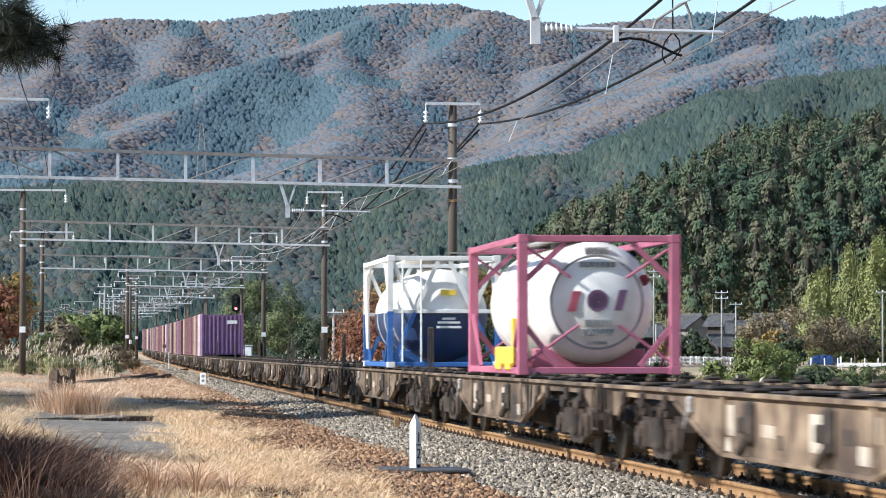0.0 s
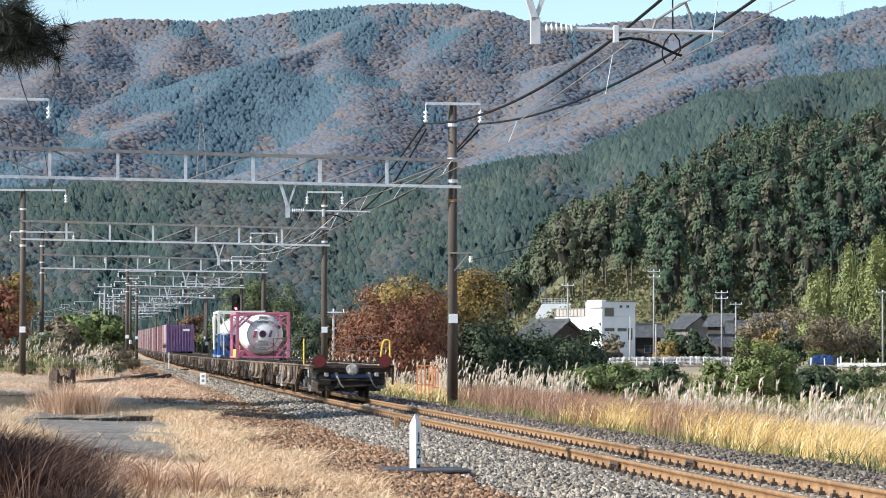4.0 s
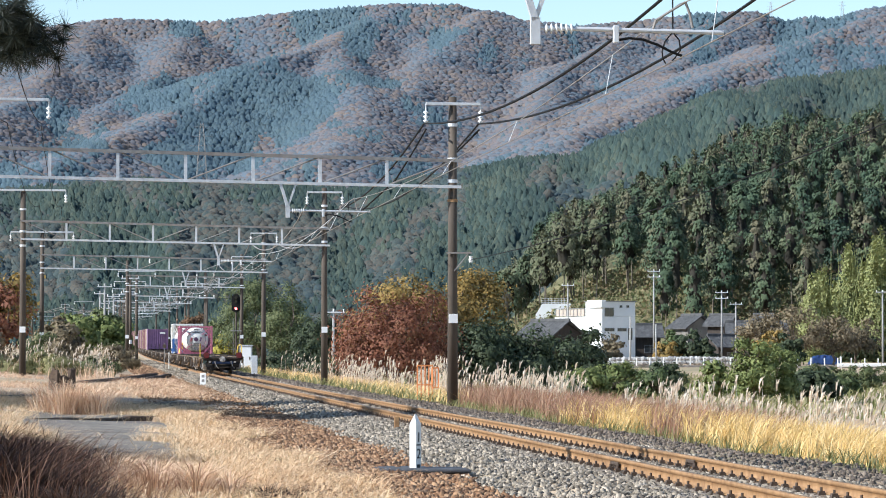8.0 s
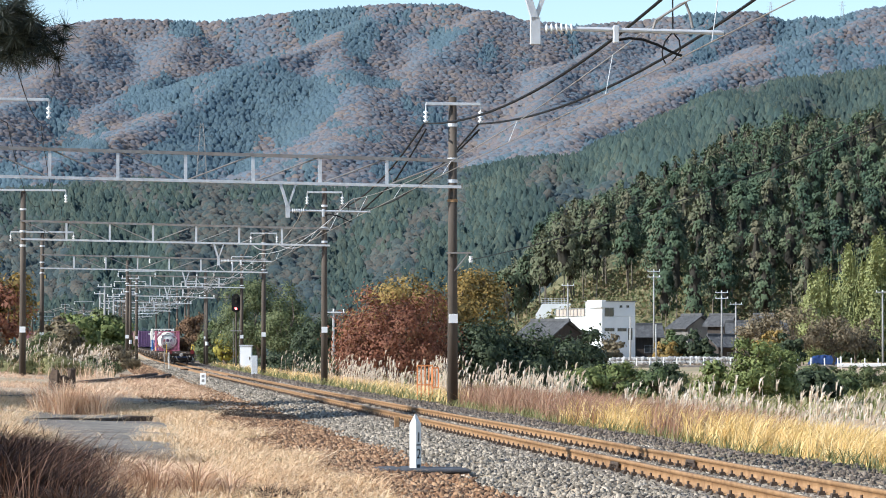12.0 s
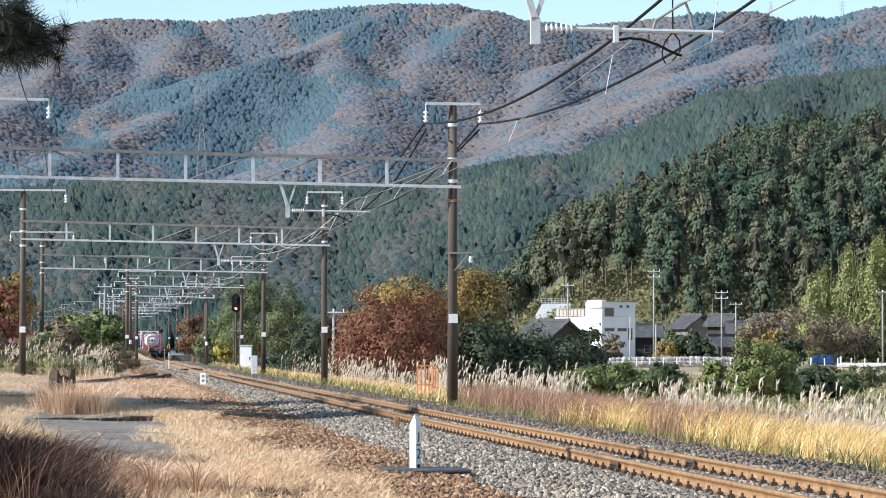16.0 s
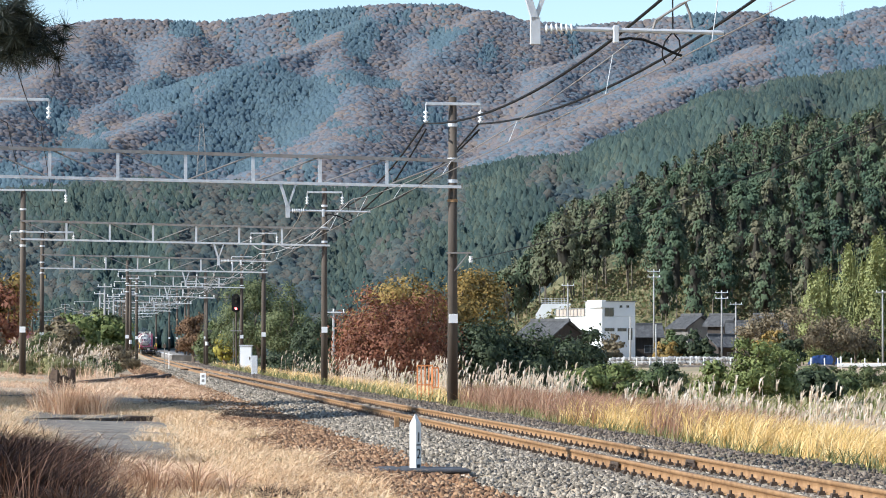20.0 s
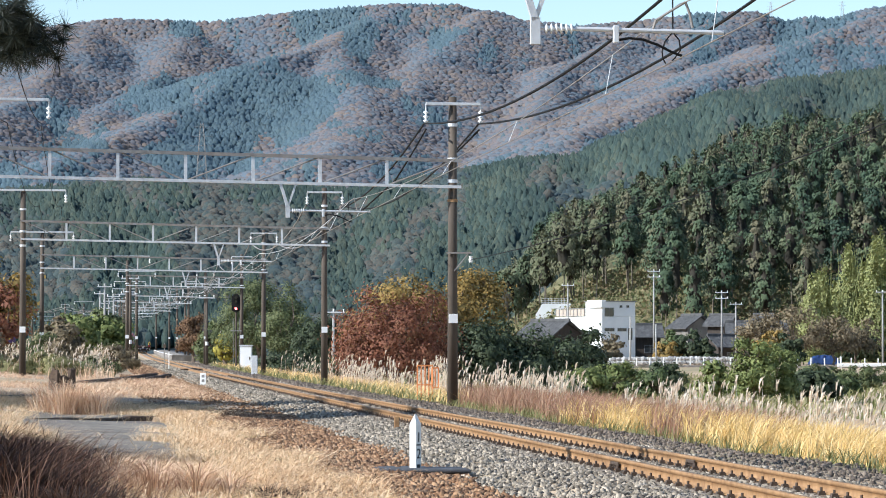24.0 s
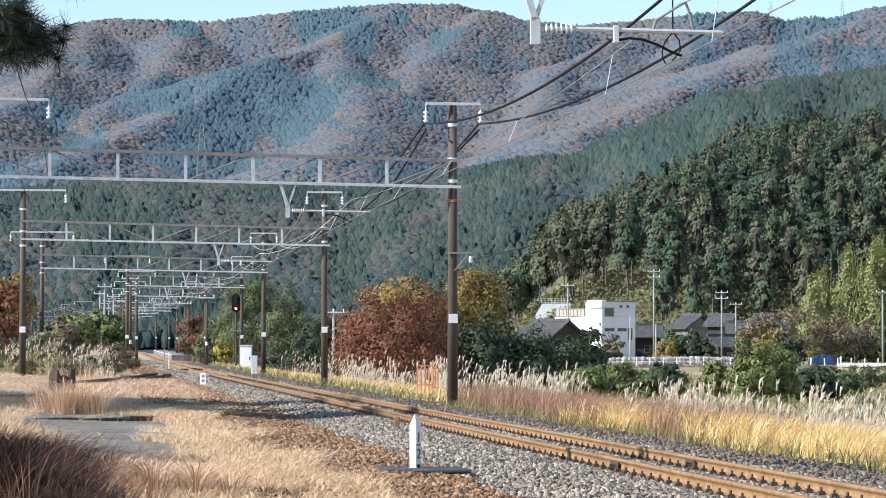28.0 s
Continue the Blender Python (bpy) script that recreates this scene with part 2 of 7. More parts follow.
def ground_height(x, y):
    """Height of the ground over the plan: the ballast bed, the flat yard beside it, the lower field to the right."""
    s = np.interp(y, _y, _s)
    lat = (x - np.interp(s, _s, _x)) * 0.9936
    r = rise(s)
    bed = np.interp(lat, (-30, -12, -8, -3.4, -2.4, -1.7, 1.6, 2.9, 4.0, 6.0, 14, 60), (0.3, 0.2, -0.03, -0.22, -0.26, -0.185, -0.185, -0.27, -0.36, -0.58, -1.45, -1.9))
    rough = (fbm(x * 0.35, y * 0.35, 3) - 0.47) * 0.16 * smooth01((np.abs(lat) - 2.2) / 2)
    far = smooth01((y - 330) / 100) * smooth01((lat - 30) / 40) * 1.3      # rises to the road before the houses
    left = smooth01((-lat - 13) / 8) * smooth01((y - 150) / 60) * 0.5
    return bed + r * np.exp(-np.abs(lat) / 60) + rough * smooth01((900 - y) / 300) + far + left


# ---- ground: one sheet to the horizon ----
def build_ground():
    ys = np.concatenate([np.linspace(-60, 24, 22), 25 * (4900 / 25) ** np.linspace(0, 1, 240)])
    us = np.concatenate([np.linspace(-2.6, -0.22, 22), np.linspace(-0.205, 0.205, 220), np.linspace(0.22, 2.6, 22)])
    yy, uu = np.meshgrid(ys, us, indexing="ij")
    xx = uu * (np.abs(yy) + 22)
    zz = ground_height(xx, yy)
    n, m = yy.shape
    i = (np.arange(n - 1)[:, None] * m + np.arange(m - 1)[None]).ravel()
    g = mesh_from("ground", np.stack([xx, yy, zz], -1).reshape(-1, 3), np.stack([i, i + 1, i + m + 1, i + m], -1), M["soil"], smooth=True)
    tagged(g, "dry autumn ground with straw, leaf litter and green patches", "ground", kind="structure")


build_ground()


# ---- the railway track ----
def sweep(name, outline, s0, s1, step, lat, mat, parent, z=0.0):
    ss = np.arange(s0, s1 + step, step)
    o = np.array(outline)
    v = np.array([[*on_track(s, lat + u, z + w)] for s in ss for u, w in o])
    k = len(o)
    f = [(i * k + j, i * k + (j + 1) % k, (i + 1) * k + (j + 1) % k, (i + 1) * k + j) for i in range(len(ss) - 1) for j in range(k)]
    return mesh_from(name, v, f, mat, parent)


RAIL = [(-0.0635, -0.153), (0.0635, -0.153), (0.0635, -0.143), (0.012, -0.125), (0.0085, -0.05), (0.0325, -0.04),
        (0.0325, -0.006), (0.024, 0.0), (-0.024, 0.0), (-0.0325, -0.006), (-0.0325, -0.04), (-0.0085, -0.05), (-0.012, -0.125), (-0.0635, -0.143)]
track = empty("railway_track", "single rust-brown railway track on grey stone ballast", "track", kind="structure")
for side in (-1, 1):
    sweep("rail", RAIL, -55, 900, 5, side * 0.566, M["steel_rail"], track)
    joint = B()
    for o in (-0.05, 0.05):
        box(joint, o - 0.014, o + 0.014, -0.28, 0.28, -0.135, -0.045, 0.006)
    for y in (-0.2, -0.07, 0.07, 0.2):
        rod(joint, (-0.085, y, -0.09), (0.085, y, -0.09), 0.014, seg=6)
    j = part("rail_joint", joint, M["clip"], track)
    j.matrix_world = track_pose(0.75 + side * 0.3, side * 0.566)

PITCH, FIRST = 0.5896, 0.466


def build_sleepers():
    bm = B()
    prism(bm, [(-0.14, -0.36), (0.14, -0.36), (0.11, -0.163), (-0.11, -0.163)], -1.0, 1.0, "x")
    base = part("sleeper", bm, M["sleeper"], track)
    bm = B()
    for rail in (-0.566, 0.566):
        for o in (-0.105, 0.105):
            prism(bm, [(o - 0.045, -0.165), (o + 0.045, -0.165), (o + 0.03, -0.115), (o - 0.03, -0.115)], -0.045, 0.045)
            rod(bm, (o, 0, -0.13), (o, 0, -0.075), 0.016, seg=6)
        bmesh.ops.translate(bm, vec=(rail, 0, 0), verts=[v for v in bm.verts if not v.tag])
        for v in bm.verts:
            v.tag = True
    clips = part("rail_clips", bm, M["clip"], base)
    verts, faces = [], []
    for i in range(-45, 1300):
        m = track_pose(FIRST + i * PITCH)
        if i == -45:
            base.matrix_world = m
        elif i < 245:
            copy_thing(base, m)
        else:
            for me, off in ((base.data, 0),):
                k = len(verts)
                verts += [m @ v.co for v in me.vertices]
                faces += [[k + a for a in p.vertices] for p in me.polygons if len(p.vertices) == 4]
    rest = mesh_from("sleepers_far", np.array(verts), faces, M["sleeper"], track)
    tagged(rest, kind="stuff")


build_sleepers()


# ---- catenary portals, every 55 m ----
PORTALS = [(42.5 + 55 * i) for i in range(13)]


def insulator(name, parent, x, y, z, length=0.5, r=0.08, n=4, tilt=None):
    bm = B()
    prof = [(0.02, 0.0)]
    for i in range(n):
        a, b = i / n * length, (i + 1) / n * length
        prof += [(0.03, a + 0.01), (r, a + (b - a) * 0.45), (r * 0.95, a + (b - a) * 0.6), (0.03, a + (b - a) * 0.75)]
    prof += [(0.02, length)]
    m = Matrix.Translation((x, y, z))
    if tilt:
        m = m @ tilt
    lathe(bm, prof, 10, m)
    return part(name, bm, M["porcelain"], parent, "white ribbed porcelain insulator", smooth=True)


def mast(parent, lat, z0, z1, r0=0.175, r1=0.13, seg=14, plate=True):
    bm = B()
    rod(bm, (lat, 0, z0), (lat, 0, z1), r0, r1, seg)
    m = part("mast", bm, M["concrete"], parent, "tall stained concrete mast", smooth=True)
    for z in (z1 - 0.95, z1 - 2.05, z1 - 2.75):
        bm = B()
        lathe(bm, [(r1 + 0.03, z), (r1 + 0.035, z + 0.1)], seg, Matrix.Translation((lat, 0, 0)))
        part("clamp_band", bm, M["galv"], m)
    if plate:
        bm = B()
        box(bm, lat - 0.145, lat + 0.145, -r0 - 0.03, -r0 - 0.005, 2.30, 2.59, 0.005)
        part("number_plate", bm, M["white_plate"], m, "blank white enamel plate")
    return m


def crossarm(parent, lat, z, half, drop=True, side=0):
    bm = B()
    box(bm, lat - (half if side <= 0 else 0.1), lat + (half if side >= 0 else 0.1), -0.22, -0.12, z - 0.045, z + 0.045, 0.008)
    part("crossarm", bm, M["galv"], parent)
    for o in ((-half, half) if side == 0 else ((-half, -half * 0.45) if side < 0 else (half * 0.45, half))):
        bm = B()
        rod(bm, (lat + o, -0.17, z), (lat + o, -0.17, z - 0.2), 0.02, seg=6)
        part("hanger", bm, M["galv"], parent)
        insulator("insulator", parent, lat + o, -0.17, z - 0.62, 0.42, 0.085, 3)


def portal(i, y):
    s = float(s_of_y(y))
    left = -11.05 if i < 4 else (-4.8 if i == 4 else -3.2)
    right = {0: 4.43, 4: 5.0}.get(i, 3.9)
    rise0 = 0.6 if i == 0 else 0.0      # nearest mast: raised and shifted so its cables fit the camera's view
    near = i < 4
    th = empty("catenary_portal", "steel truss portal on two concrete masts over the railway", "catenary portal", track_pose(s), "catenary portals")
    mast(th, right, -0.7, 9.55 + rise0)
    mast(th, left, -0.3, 9.3 if near else 9.0, plate=True)
    crossarm(th, right, 9.32 + rise0, 0.88 + 0.22 * rise0)
    crossarm(th, left, 9.34, 2.1 if near else 1.9, side=0)
    zt, zl = (lambda x: 7.5 - 0.021 * (x - right)), (lambda x: 6.66 - 0.017 * (x - right))
    lo, hi = left - 0.1, right + 0.25
    for nm, f, w, h in (("top_chord", zt, 0.12, 0.10), ("lower_chord", zl, 0.16, 0.09)):
        bm = B()
        beam(bm, (lo, -0.2, f(lo)), (hi, -0.2, f(hi)), w, h)
        part(nm, bm, M["galv"] if nm == "lower_chord" else M["old_galv"], th)
    n = max(2, round((right - left) / 2.1))
    xs = [right + (left - right) * k / n for k in range(n + 1)]
    for k in range(1, n):
        bm = B()
        beam(bm, (xs[k], -0.2, zl(xs[k])), (xs[k], -0.2, zt(xs[k])), 0.10, 0.07)
        part("truss_post", bm, M["galv"], th)
    for k in range(n):
        a, b = xs[k], xs[k + 1]
        up = a if k < n / 2 else b
        dn = b if k < n / 2 else a
        bm = B()
        rod(bm, (up, -0.2, zt(up)), (dn, -0.2, zl(dn)), 0.028, seg=6)
        part("truss_diagonal", bm, M["old_galv"], th)
    # drop bracket with the registration arm
    bm = B()
    x = -1.4
    beam(bm, (x, -0.2, 5.65), (x, -0.2, 6.02), 0.13, 0.11)
    beam(bm, (x, -0.2, 5.98), (x - 0.24, -0.2, zl(x)), 0.11, 0.09)
    beam(bm, (x, -0.2, 5.98), (x + 0.27, -0.2, zl(x)), 0.07, 0.06)
    part("drop_bracket", bm, M["galv"], th)
    insulator("arm_insulator", th, x + 0.12, -0.2, 5.87, 0.42, 0.075, 6, pose(0, 0, 0, 0, 90, 0))
    bm = B()
    rod(bm, (x + 0.5, -0.2, 5.87), (x + 2.65, -0.2, 5.84), 0.032, seg=8)
    rod(bm, (x, -0.2, 5.87), (x + 0.16, -0.2, 5.87), 0.03, seg=6)
    part("registration_arm", bm, M["galv"], th)
    part("arm_clamp", box(B(), -0.31, -0.23, -0.24, -0.16, 5.68, 5.92, 0.01), M["galv"], th)
    curves = (("steady_arm", 0.02, ((-0.24, 5.72), (-0.08, 5.75), (0.12, 5.73), (0.32, 5.66), (0.52, 5.56), (0.66, 5.51)), "cable"),
              ("arm_frame", 0.02, ((0.25, 5.88), (0.29, 6.0), (0.51, 6.14), (0.71, 6.26), (0.77, 6.10), (0.81, 5.90)), "old_galv"),
              ("jumper_loop", 0.011, ((0.53, 5.84), (0.42, 5.71), (0.38, 5.57), (0.39, 5.47), (0.43, 5.40)), "cable"),
              ("jumper_loop", 0.011, ((0.53, 5.84), (0.62, 5.73), (0.64, 5.59), (0.56, 5.48), (0.52, 5.44)), "cable"),
              ("hanger_rod", 0.012, ((0.53, 5.84), (0.53, 6.45)), "cable"))
    for nm, r, pts, mm in curves:
        bm = B()
        for a, b in zip(pts, pts[1:]):
            rod(bm, (a[0], -0.2, a[1]), (b[0], -0.2, b[1]), r, seg=6)
        part(nm, bm, M[mm], th)
    return th


for i, y in enumerate(PORTALS):
    portal(i, y)


def tube(name, pts, r, mat, parent=None, seg=5):
    pts = np.array([[*p] for p in pts])
    d = np.gradient(pts, axis=0)
    d /= np.linalg.norm(d, axis=1)[:, None]
    a = np.cross(d, (0, 0, 1.0))
    a /= np.maximum(1e-6, np.linalg.norm(a, axis=1))[:, None]
    b = np.cross(d, a)
    ang = np.linspace(0, 2 * np.pi, seg, endpoint=False)
    v = pts[:, None] + r * (np.cos(ang)[None, :, None] * a[:, None] + np.sin(ang)[None, :, None] * b[:, None])
    f = [(i * seg + j, i * seg + (j + 1) % seg, (i + 1) * seg + (j + 1) % seg, (i + 1) * seg + j) for i in range(len(pts) - 1) for j in range(seg)]
    return mesh_from(name, v.reshape(-1, 3), f, mat, parent, smooth=True)


def span(p, q, sag, n=24):
    p, q = Vector(p), Vector(q)
    return [p.lerp(q, t) - Vector((0, 0, sag * 4 * t * (1 - t))) for t in np.linspace(0, 1, n + 1)]


def build_wires():
    ss = [float(s_of_y(y)) for y in [-12.5] + PORTALS]
    line = empty("overhead_line", "overhead contact line with messenger wire and droppers", "overhead wire")
    zig = lambda k: 0.12 if k % 2 else -0.12
    for k, (a, b) in enumerate(zip(ss, ss[1:])):
        za, zb = zig(k), zig(k + 1)
        tube("contact_wire", [on_track(a, za + 0.45, 5.45), on_track(b, zb + 0.45, 5.45)], 0.009, M["wire"], line)
        pm = span(on_track(a, 0.66, 6.25), on_track(b, 0.66, 6.25), 0.48)
        tube("messenger_wire", pm, 0.010, M["old_galv"] if k < 2 else M["galv"], line)
        if k < 6:
            for t in (np.arange(0.05, 1, 0.09) if k < 1 else np.arange(0.1, 1, 0.2)):
                top = Vector(on_track(a + (b - a) * t, 0.66, 6.25 - 0.48 * 4 * t * (1 - t)))
                bot = Vector(on_track(a + (b - a) * t, 0.45 + za + (zb - za) * t, 5.45))
                tube("dropper", [top, (top + bot) / 2, bot], 0.006, M["galv"], line, 4)
    feed = empty("feeder_cable", "heavy black feeder cables slung between the mast tops", "cable")
    for lat, tall, sag, r in ((2.98, 3.42, 1.24, 0.033), (4.74, 5.44, 1.1, 0.032)):
        ends = [on_track(a, tall if k == 1 else lat, 9.3 if k == 1 else 8.7) for k, a in enumerate(ss)]
        for k, (a, b) in enumerate(zip(ends, ends[1:])):
            tube("cable_span", span(a, b, sag), r, M["cable"] if k < 3 else M["old_galv"], feed, 6)
    aux = empty("line_wire", "thin power wires on the outer masts", "cable")
    for lat in (-13.4, -12.3, -10.25, -9.2):
        for k, (a, b) in enumerate(zip(ss, ss[1:])):
            if k < 5:
                tube("wire_span", span(on_track(a, lat, 8.6), on_track(b, lat, 8.6), 0.9), 0.012, M["cable"], aux)


build_wires()


# ---- the freight train ----
MOVERS = []          # thing, distance of its origin ahead of the train's tail, height
WAGON = 20.4


M["tail_black"] = material("tail_black", [(0.008, 0.008, 0.009), (0.022, 0.02, 0.02)], 4, rough=0.8)
M["coupler_grey"] = material("coupler_grey", [(0.10, 0.09, 0.08), (0.32, 0.30, 0.28), (0.5, 0.48, 0.45)], 9, rough=0.6)


def bogie(parent, y, side_mat):
    g = new("bogie")
    g.parent = parent
    g.location = (0, y, 0)
    for sx in (-1, 1):
        bm = B()
        prism(bm, [(-1.28, 0.52), (-1.16, 0.34), (-0.72, 0.34), (-0.44, 0.20), (0.44, 0.20), (0.72, 0.34), (1.16, 0.34), (1.28, 0.52),
                   (1.22, 0.66), (0.66, 0.70), (0.42, 0.81), (-0.42, 0.81), (-0.66, 0.70), (-1.22, 0.66)], sx * 0.90, sx * 1.05, "x")
        for o in (-0.95, 0.95):
            box(bm, min(sx * 0.86, sx * 1.12), max(sx * 0.86, sx * 1.12), o - 0.17, o + 0.17, 0.28, 0.60, 0.03)
            rod(bm, (sx * 0.95, o, 0.43), (sx * 1.16, o, 0.43), 0.12, seg=10)
            beam(bm, (sx * 1.07, o * 0.72, 0.34), (sx * 1.07, o * 0.42, 0.74), 0.05, 0.07)
        part("side_frame", bm, side_mat, g)
        bm = B()
        for o in (-0.22, 0.0, 0.22):
            lathe(bm, [(0.085, 0.33), (0.085, 0.66)], 8, Matrix.Translation((sx * 1.09, o, 0)))
        part("coil_spring", bm, M["wagon_dark"], g)
        for o in (-0.95, 0.95):
            bm = B()
            lathe(bm, [(0.12, -0.065), (0.40, -0.05), (0.43, -0.05), (0.43, 0.015), (0.405, 0.02), (0.405, 0.065), (0.33, 0.065), (0.30, 0.03), (0.14, 0.03), (0.12, 0.065)], 24,
                  Matrix.Translation((sx * 0.575, o, 0.43)) @ pose(0, 0, 0, 0, -90 * sx, 0))
            part("wheel", bm, M["wheel"], g, smooth=False)
            bm = B()
            box(bm, sx * 0.575 - 0.06, sx * 0.575 + 0.06, o + (0.42 if o < 0 else -0.52), o + (0.52 if o < 0 else -0.42), 0.28, 0.60, 0.02)
            part("brake_shoe", bm, M["wagon_dark"], g)
    bm = B()
    box(bm, -0.95, 0.95, -0.2, 0.2, 0.45, 0.75, 0.03)
    for o in (-0.95, 0.95):
        rod(bm, (-0.7, o, 0.43), (0.7, o, 0.43), 0.075, seg=10)
    part("bolster", bm, M["wagon_dark"], g)


def wagon(tail=False, railed=False, body="wagon_brown"):
    w = empty("flat_wagon", "empty rust-brown container flat wagon with grimy bogies" if not tail else "tail flat wagon with red discs, handrails and silver bogies", "freight wagon", None, "wagons of the train")
    bm = B()
    box(bm, -0.22, 0.22, 0.35, 20.05, 0.55, 0.92, 0.01)
    for y in np.linspace(0.45, 19.95, 14):
        box(bm, -1.13, 1.13, y - 0.07, y + 0.07, 0.80, 0.94)
    part("centre_sill", bm, M["wagon_dark"], w)
    for sx in (-1, 1):
        bm = B()
        prism(bm, [(0.4, 0.98), (0.4, 0.64), (0.95, 0.64), (1.65, 0.875), (4.7, 0.87), (7.2, 0.38), (13.2, 0.38), (15.7, 0.87), (18.75, 0.875), (19.45, 0.64), (20.0, 0.64), (20.0, 0.98)], sx * 1.14, sx * 1.19, "x")
        part("side_sill", bm, M[body], w, "rust-brown fish-belly side sill")
        bm = B()
        box(bm, min(sx * 1.10, sx * 1.25), max(sx * 1.10, sx * 1.25), 0.4, 20.0, 0.965, 1.01, 0.006)
        part("deck_edge", bm, M[body], w)
        bm = B()
        box(bm, min(sx * 1.14, sx * 1.225), max(sx * 1.14, sx * 1.225), 7.2, 13.2, 0.36, 0.405, 0.006)
        part("sill_flange", bm, M[body], w)
        for y in (7.25, 13.15):
            bm = B()
            box(bm, min(sx * 1.185, sx * 1.235), max(sx * 1.185, sx * 1.235), y - 0.05, y + 0.05, 0.40, 0.97, 0.01)
            part("sill_rib", bm, M[body], w)
        for y, h, l, z in ((7.3, 0.22, 0.34, 0.66), (7.5, 0.16, 0.62, 0.47), (9.3, 0.34, 0.42, 0.52), (11.2, 0.12, 0.5, 0.6), (12.9, 0.30, 0.36, 0.58), (13.0, 0.14, 0.2, 0.42)):
            bm = B()
            box(bm, min(sx * 1.186, sx * 1.196), max(sx * 1.186, sx * 1.196), y - l / 2, y + l / 2, z, z + h, 0.002)
            part("data_panel", bm, M["dirty_white"], w, "small dirty white data panel")
        # solid dark blocks stand in for the shade inside openings
        for y, z in ((8.0, 0.62), (8.25, 0.62), (10.7, 0.5), (12.3, 0.66)):
            bm = B()
            box(bm, min(sx * 1.18, sx * 1.2), max(sx * 1.18, sx * 1.2), y - 0.07, y + 0.07, z, z + 0.14, 0.01)
            part("dark_opening_block", bm, M["wagon_dark"], w)
        for y in (5.5, 14.8, 16.2) if tail else (1.7, 2.9, 4.6, 5.5, 14.8, 16.2, 17.6, 18.8):
            bm = B()
            box(bm, min(sx * 1.18, sx * 1.25), max(sx * 1.18, sx * 1.25), y - 0.06, y + 0.06, 0.76, 0.94, 0.02)
            rod(bm, (sx * 1.24, y + 0.02, 0.78), (sx * 1.26, y + 0.10, 0.60), 0.02, seg=6)
            part("lock_lever", bm, M["bogie_brown"] if y != 14.8 else M["coupler_grey"], w)
        for y in (8.75, 11.9):
            bm = B()
            box(bm, min(sx * 1.185, sx * 1.25), max(sx * 1.185, sx * 1.25), y - 0.16, y + 0.16, 0.52, 0.93, 0.03)
            rod(bm, (sx * 1.24, y - 0.1, 0.6), (sx * 1.29, y + 0.12, 0.44), 0.05, seg=8)
            box(bm, min(sx * 1.19, sx * 1.27), max(sx * 1.19, sx * 1.27), y + 0.2, y + 0.34, 0.62, 0.78, 0.02)
            part("lock_gear", bm, M["wagon_dark"], w)
        for y in (5.1, 15.3):
            bm = B()
            beam(bm, (sx * 1.2, y - 0.35 * (1 if y < 10 else -1), 0.865), (sx * 1.2, y + 2.1 * (1 if y < 10 else -1), 0.385), 0.07, 0.04)
            part("sill_flange", bm, M[body], w)
        for y in np.linspace(0.8, 19.6, 11):
            bm = B()
            box(bm, min(sx * 0.98, sx * 1.2), max(sx * 0.98, sx * 1.2), y - 0.12, y + 0.12, 1.01, 1.06, 0.02)
            box(bm, min(sx * 1.05, sx * 1.14), max(sx * 1.05, sx * 1.14), y - 0.05, y + 0.05, 1.05, 1.11, 0.02)
            part("container_lock", bm, M["wagon_dark"], w)
        for y in (0.55, 19.85):
            bm = B()
            for o in (-0.17, 0.17):
                rod(bm, (sx * 1.22, y + o, 0.98), (sx * 1.22, y + o, 0.42), 0.018, seg=6)
            for z in (0.44, 0.68):
                rod(bm, (sx * 1.22, y - 0.17, z), (sx * 1.22, y + 0.17, z), 0.018, seg=6)
            part("step", bm, M["bogie_brown"], w)
    bm = B()
    box(bm, -1.1, 1.1, 0.42, 1.3, 0.955, 0.975)
    box(bm, -1.1, 1.1, 19.1, 19.98, 0.955, 0.975)
    for y in (5.0, 10.2, 15.4):
        box(bm, -1.1, 1.1, y - 0.5, y + 0.5, 0.955, 0.972)
    part("deck_plate", bm, M["bogie_brown"], w)
    for y, d in ((0.36, -1), (20.04, 1)):
        bm = B()
        box(bm, -1.2, 1.2, y - 0.05, y + 0.05, 0.90 if tail else 0.76, 0.985, 0.01)
        part("end_beam", bm, M["bogie_brown"] if tail else M["wagon_dark"], w)
        bm = B()
        box(bm, -0.12, 0.12, min(y, y + d * 0.36), max(y, y + d * 0.36), 0.74, 1.0, 0.03)
        rod(bm, (0, y + d * 0.05, 0.87), (0, y + d * 0.3, 0.87), 0.17, seg=10)
        part("coupler", bm, M["coupler_grey"] if tail else M["wagon_dark"], w)
        for x in (-0.45, 0.5):
            bm = B()
            pts = [(x, y + d * 0.06, 0.72), (x + 0.03, y + d * 0.2, 0.62), (x + 0.1, y + d * 0.24, 0.45), (x + 0.2, y + d * 0.2, 0.34)]
            for a, b in zip(pts, pts[1:]):
                rod(bm, a, b, 0.022, seg=6)
            rod(bm, (x, y + d * 0.03, 0.74), (x, y + d * 0.12, 0.7), 0.05, seg=8)
            part("brake_hose", bm, M["wagon_dark"] if not tail else M["coupler_grey"], w)
    for y in (3.1, 17.3):
        bogie(w, y, M["silver"] if tail else M["bogie_brown"])
    part("brake_cylinder", box(B(), -0.9, -0.4, 6.6, 8.2, 0.32, 0.7, 0.05), M["wagon_dark"], w)
    part("air_reservoir", rod(B(), (0.35, 11.3, 0.5), (0.35, 13.2, 0.5), 0.2, seg=12), M["wagon_dark"], w)
    part("control_valve", box(B(), 0.5, 0.95, 8.0, 8.9, 0.35, 0.7, 0.04), M["wagon_dark"], w)
    bm = B()
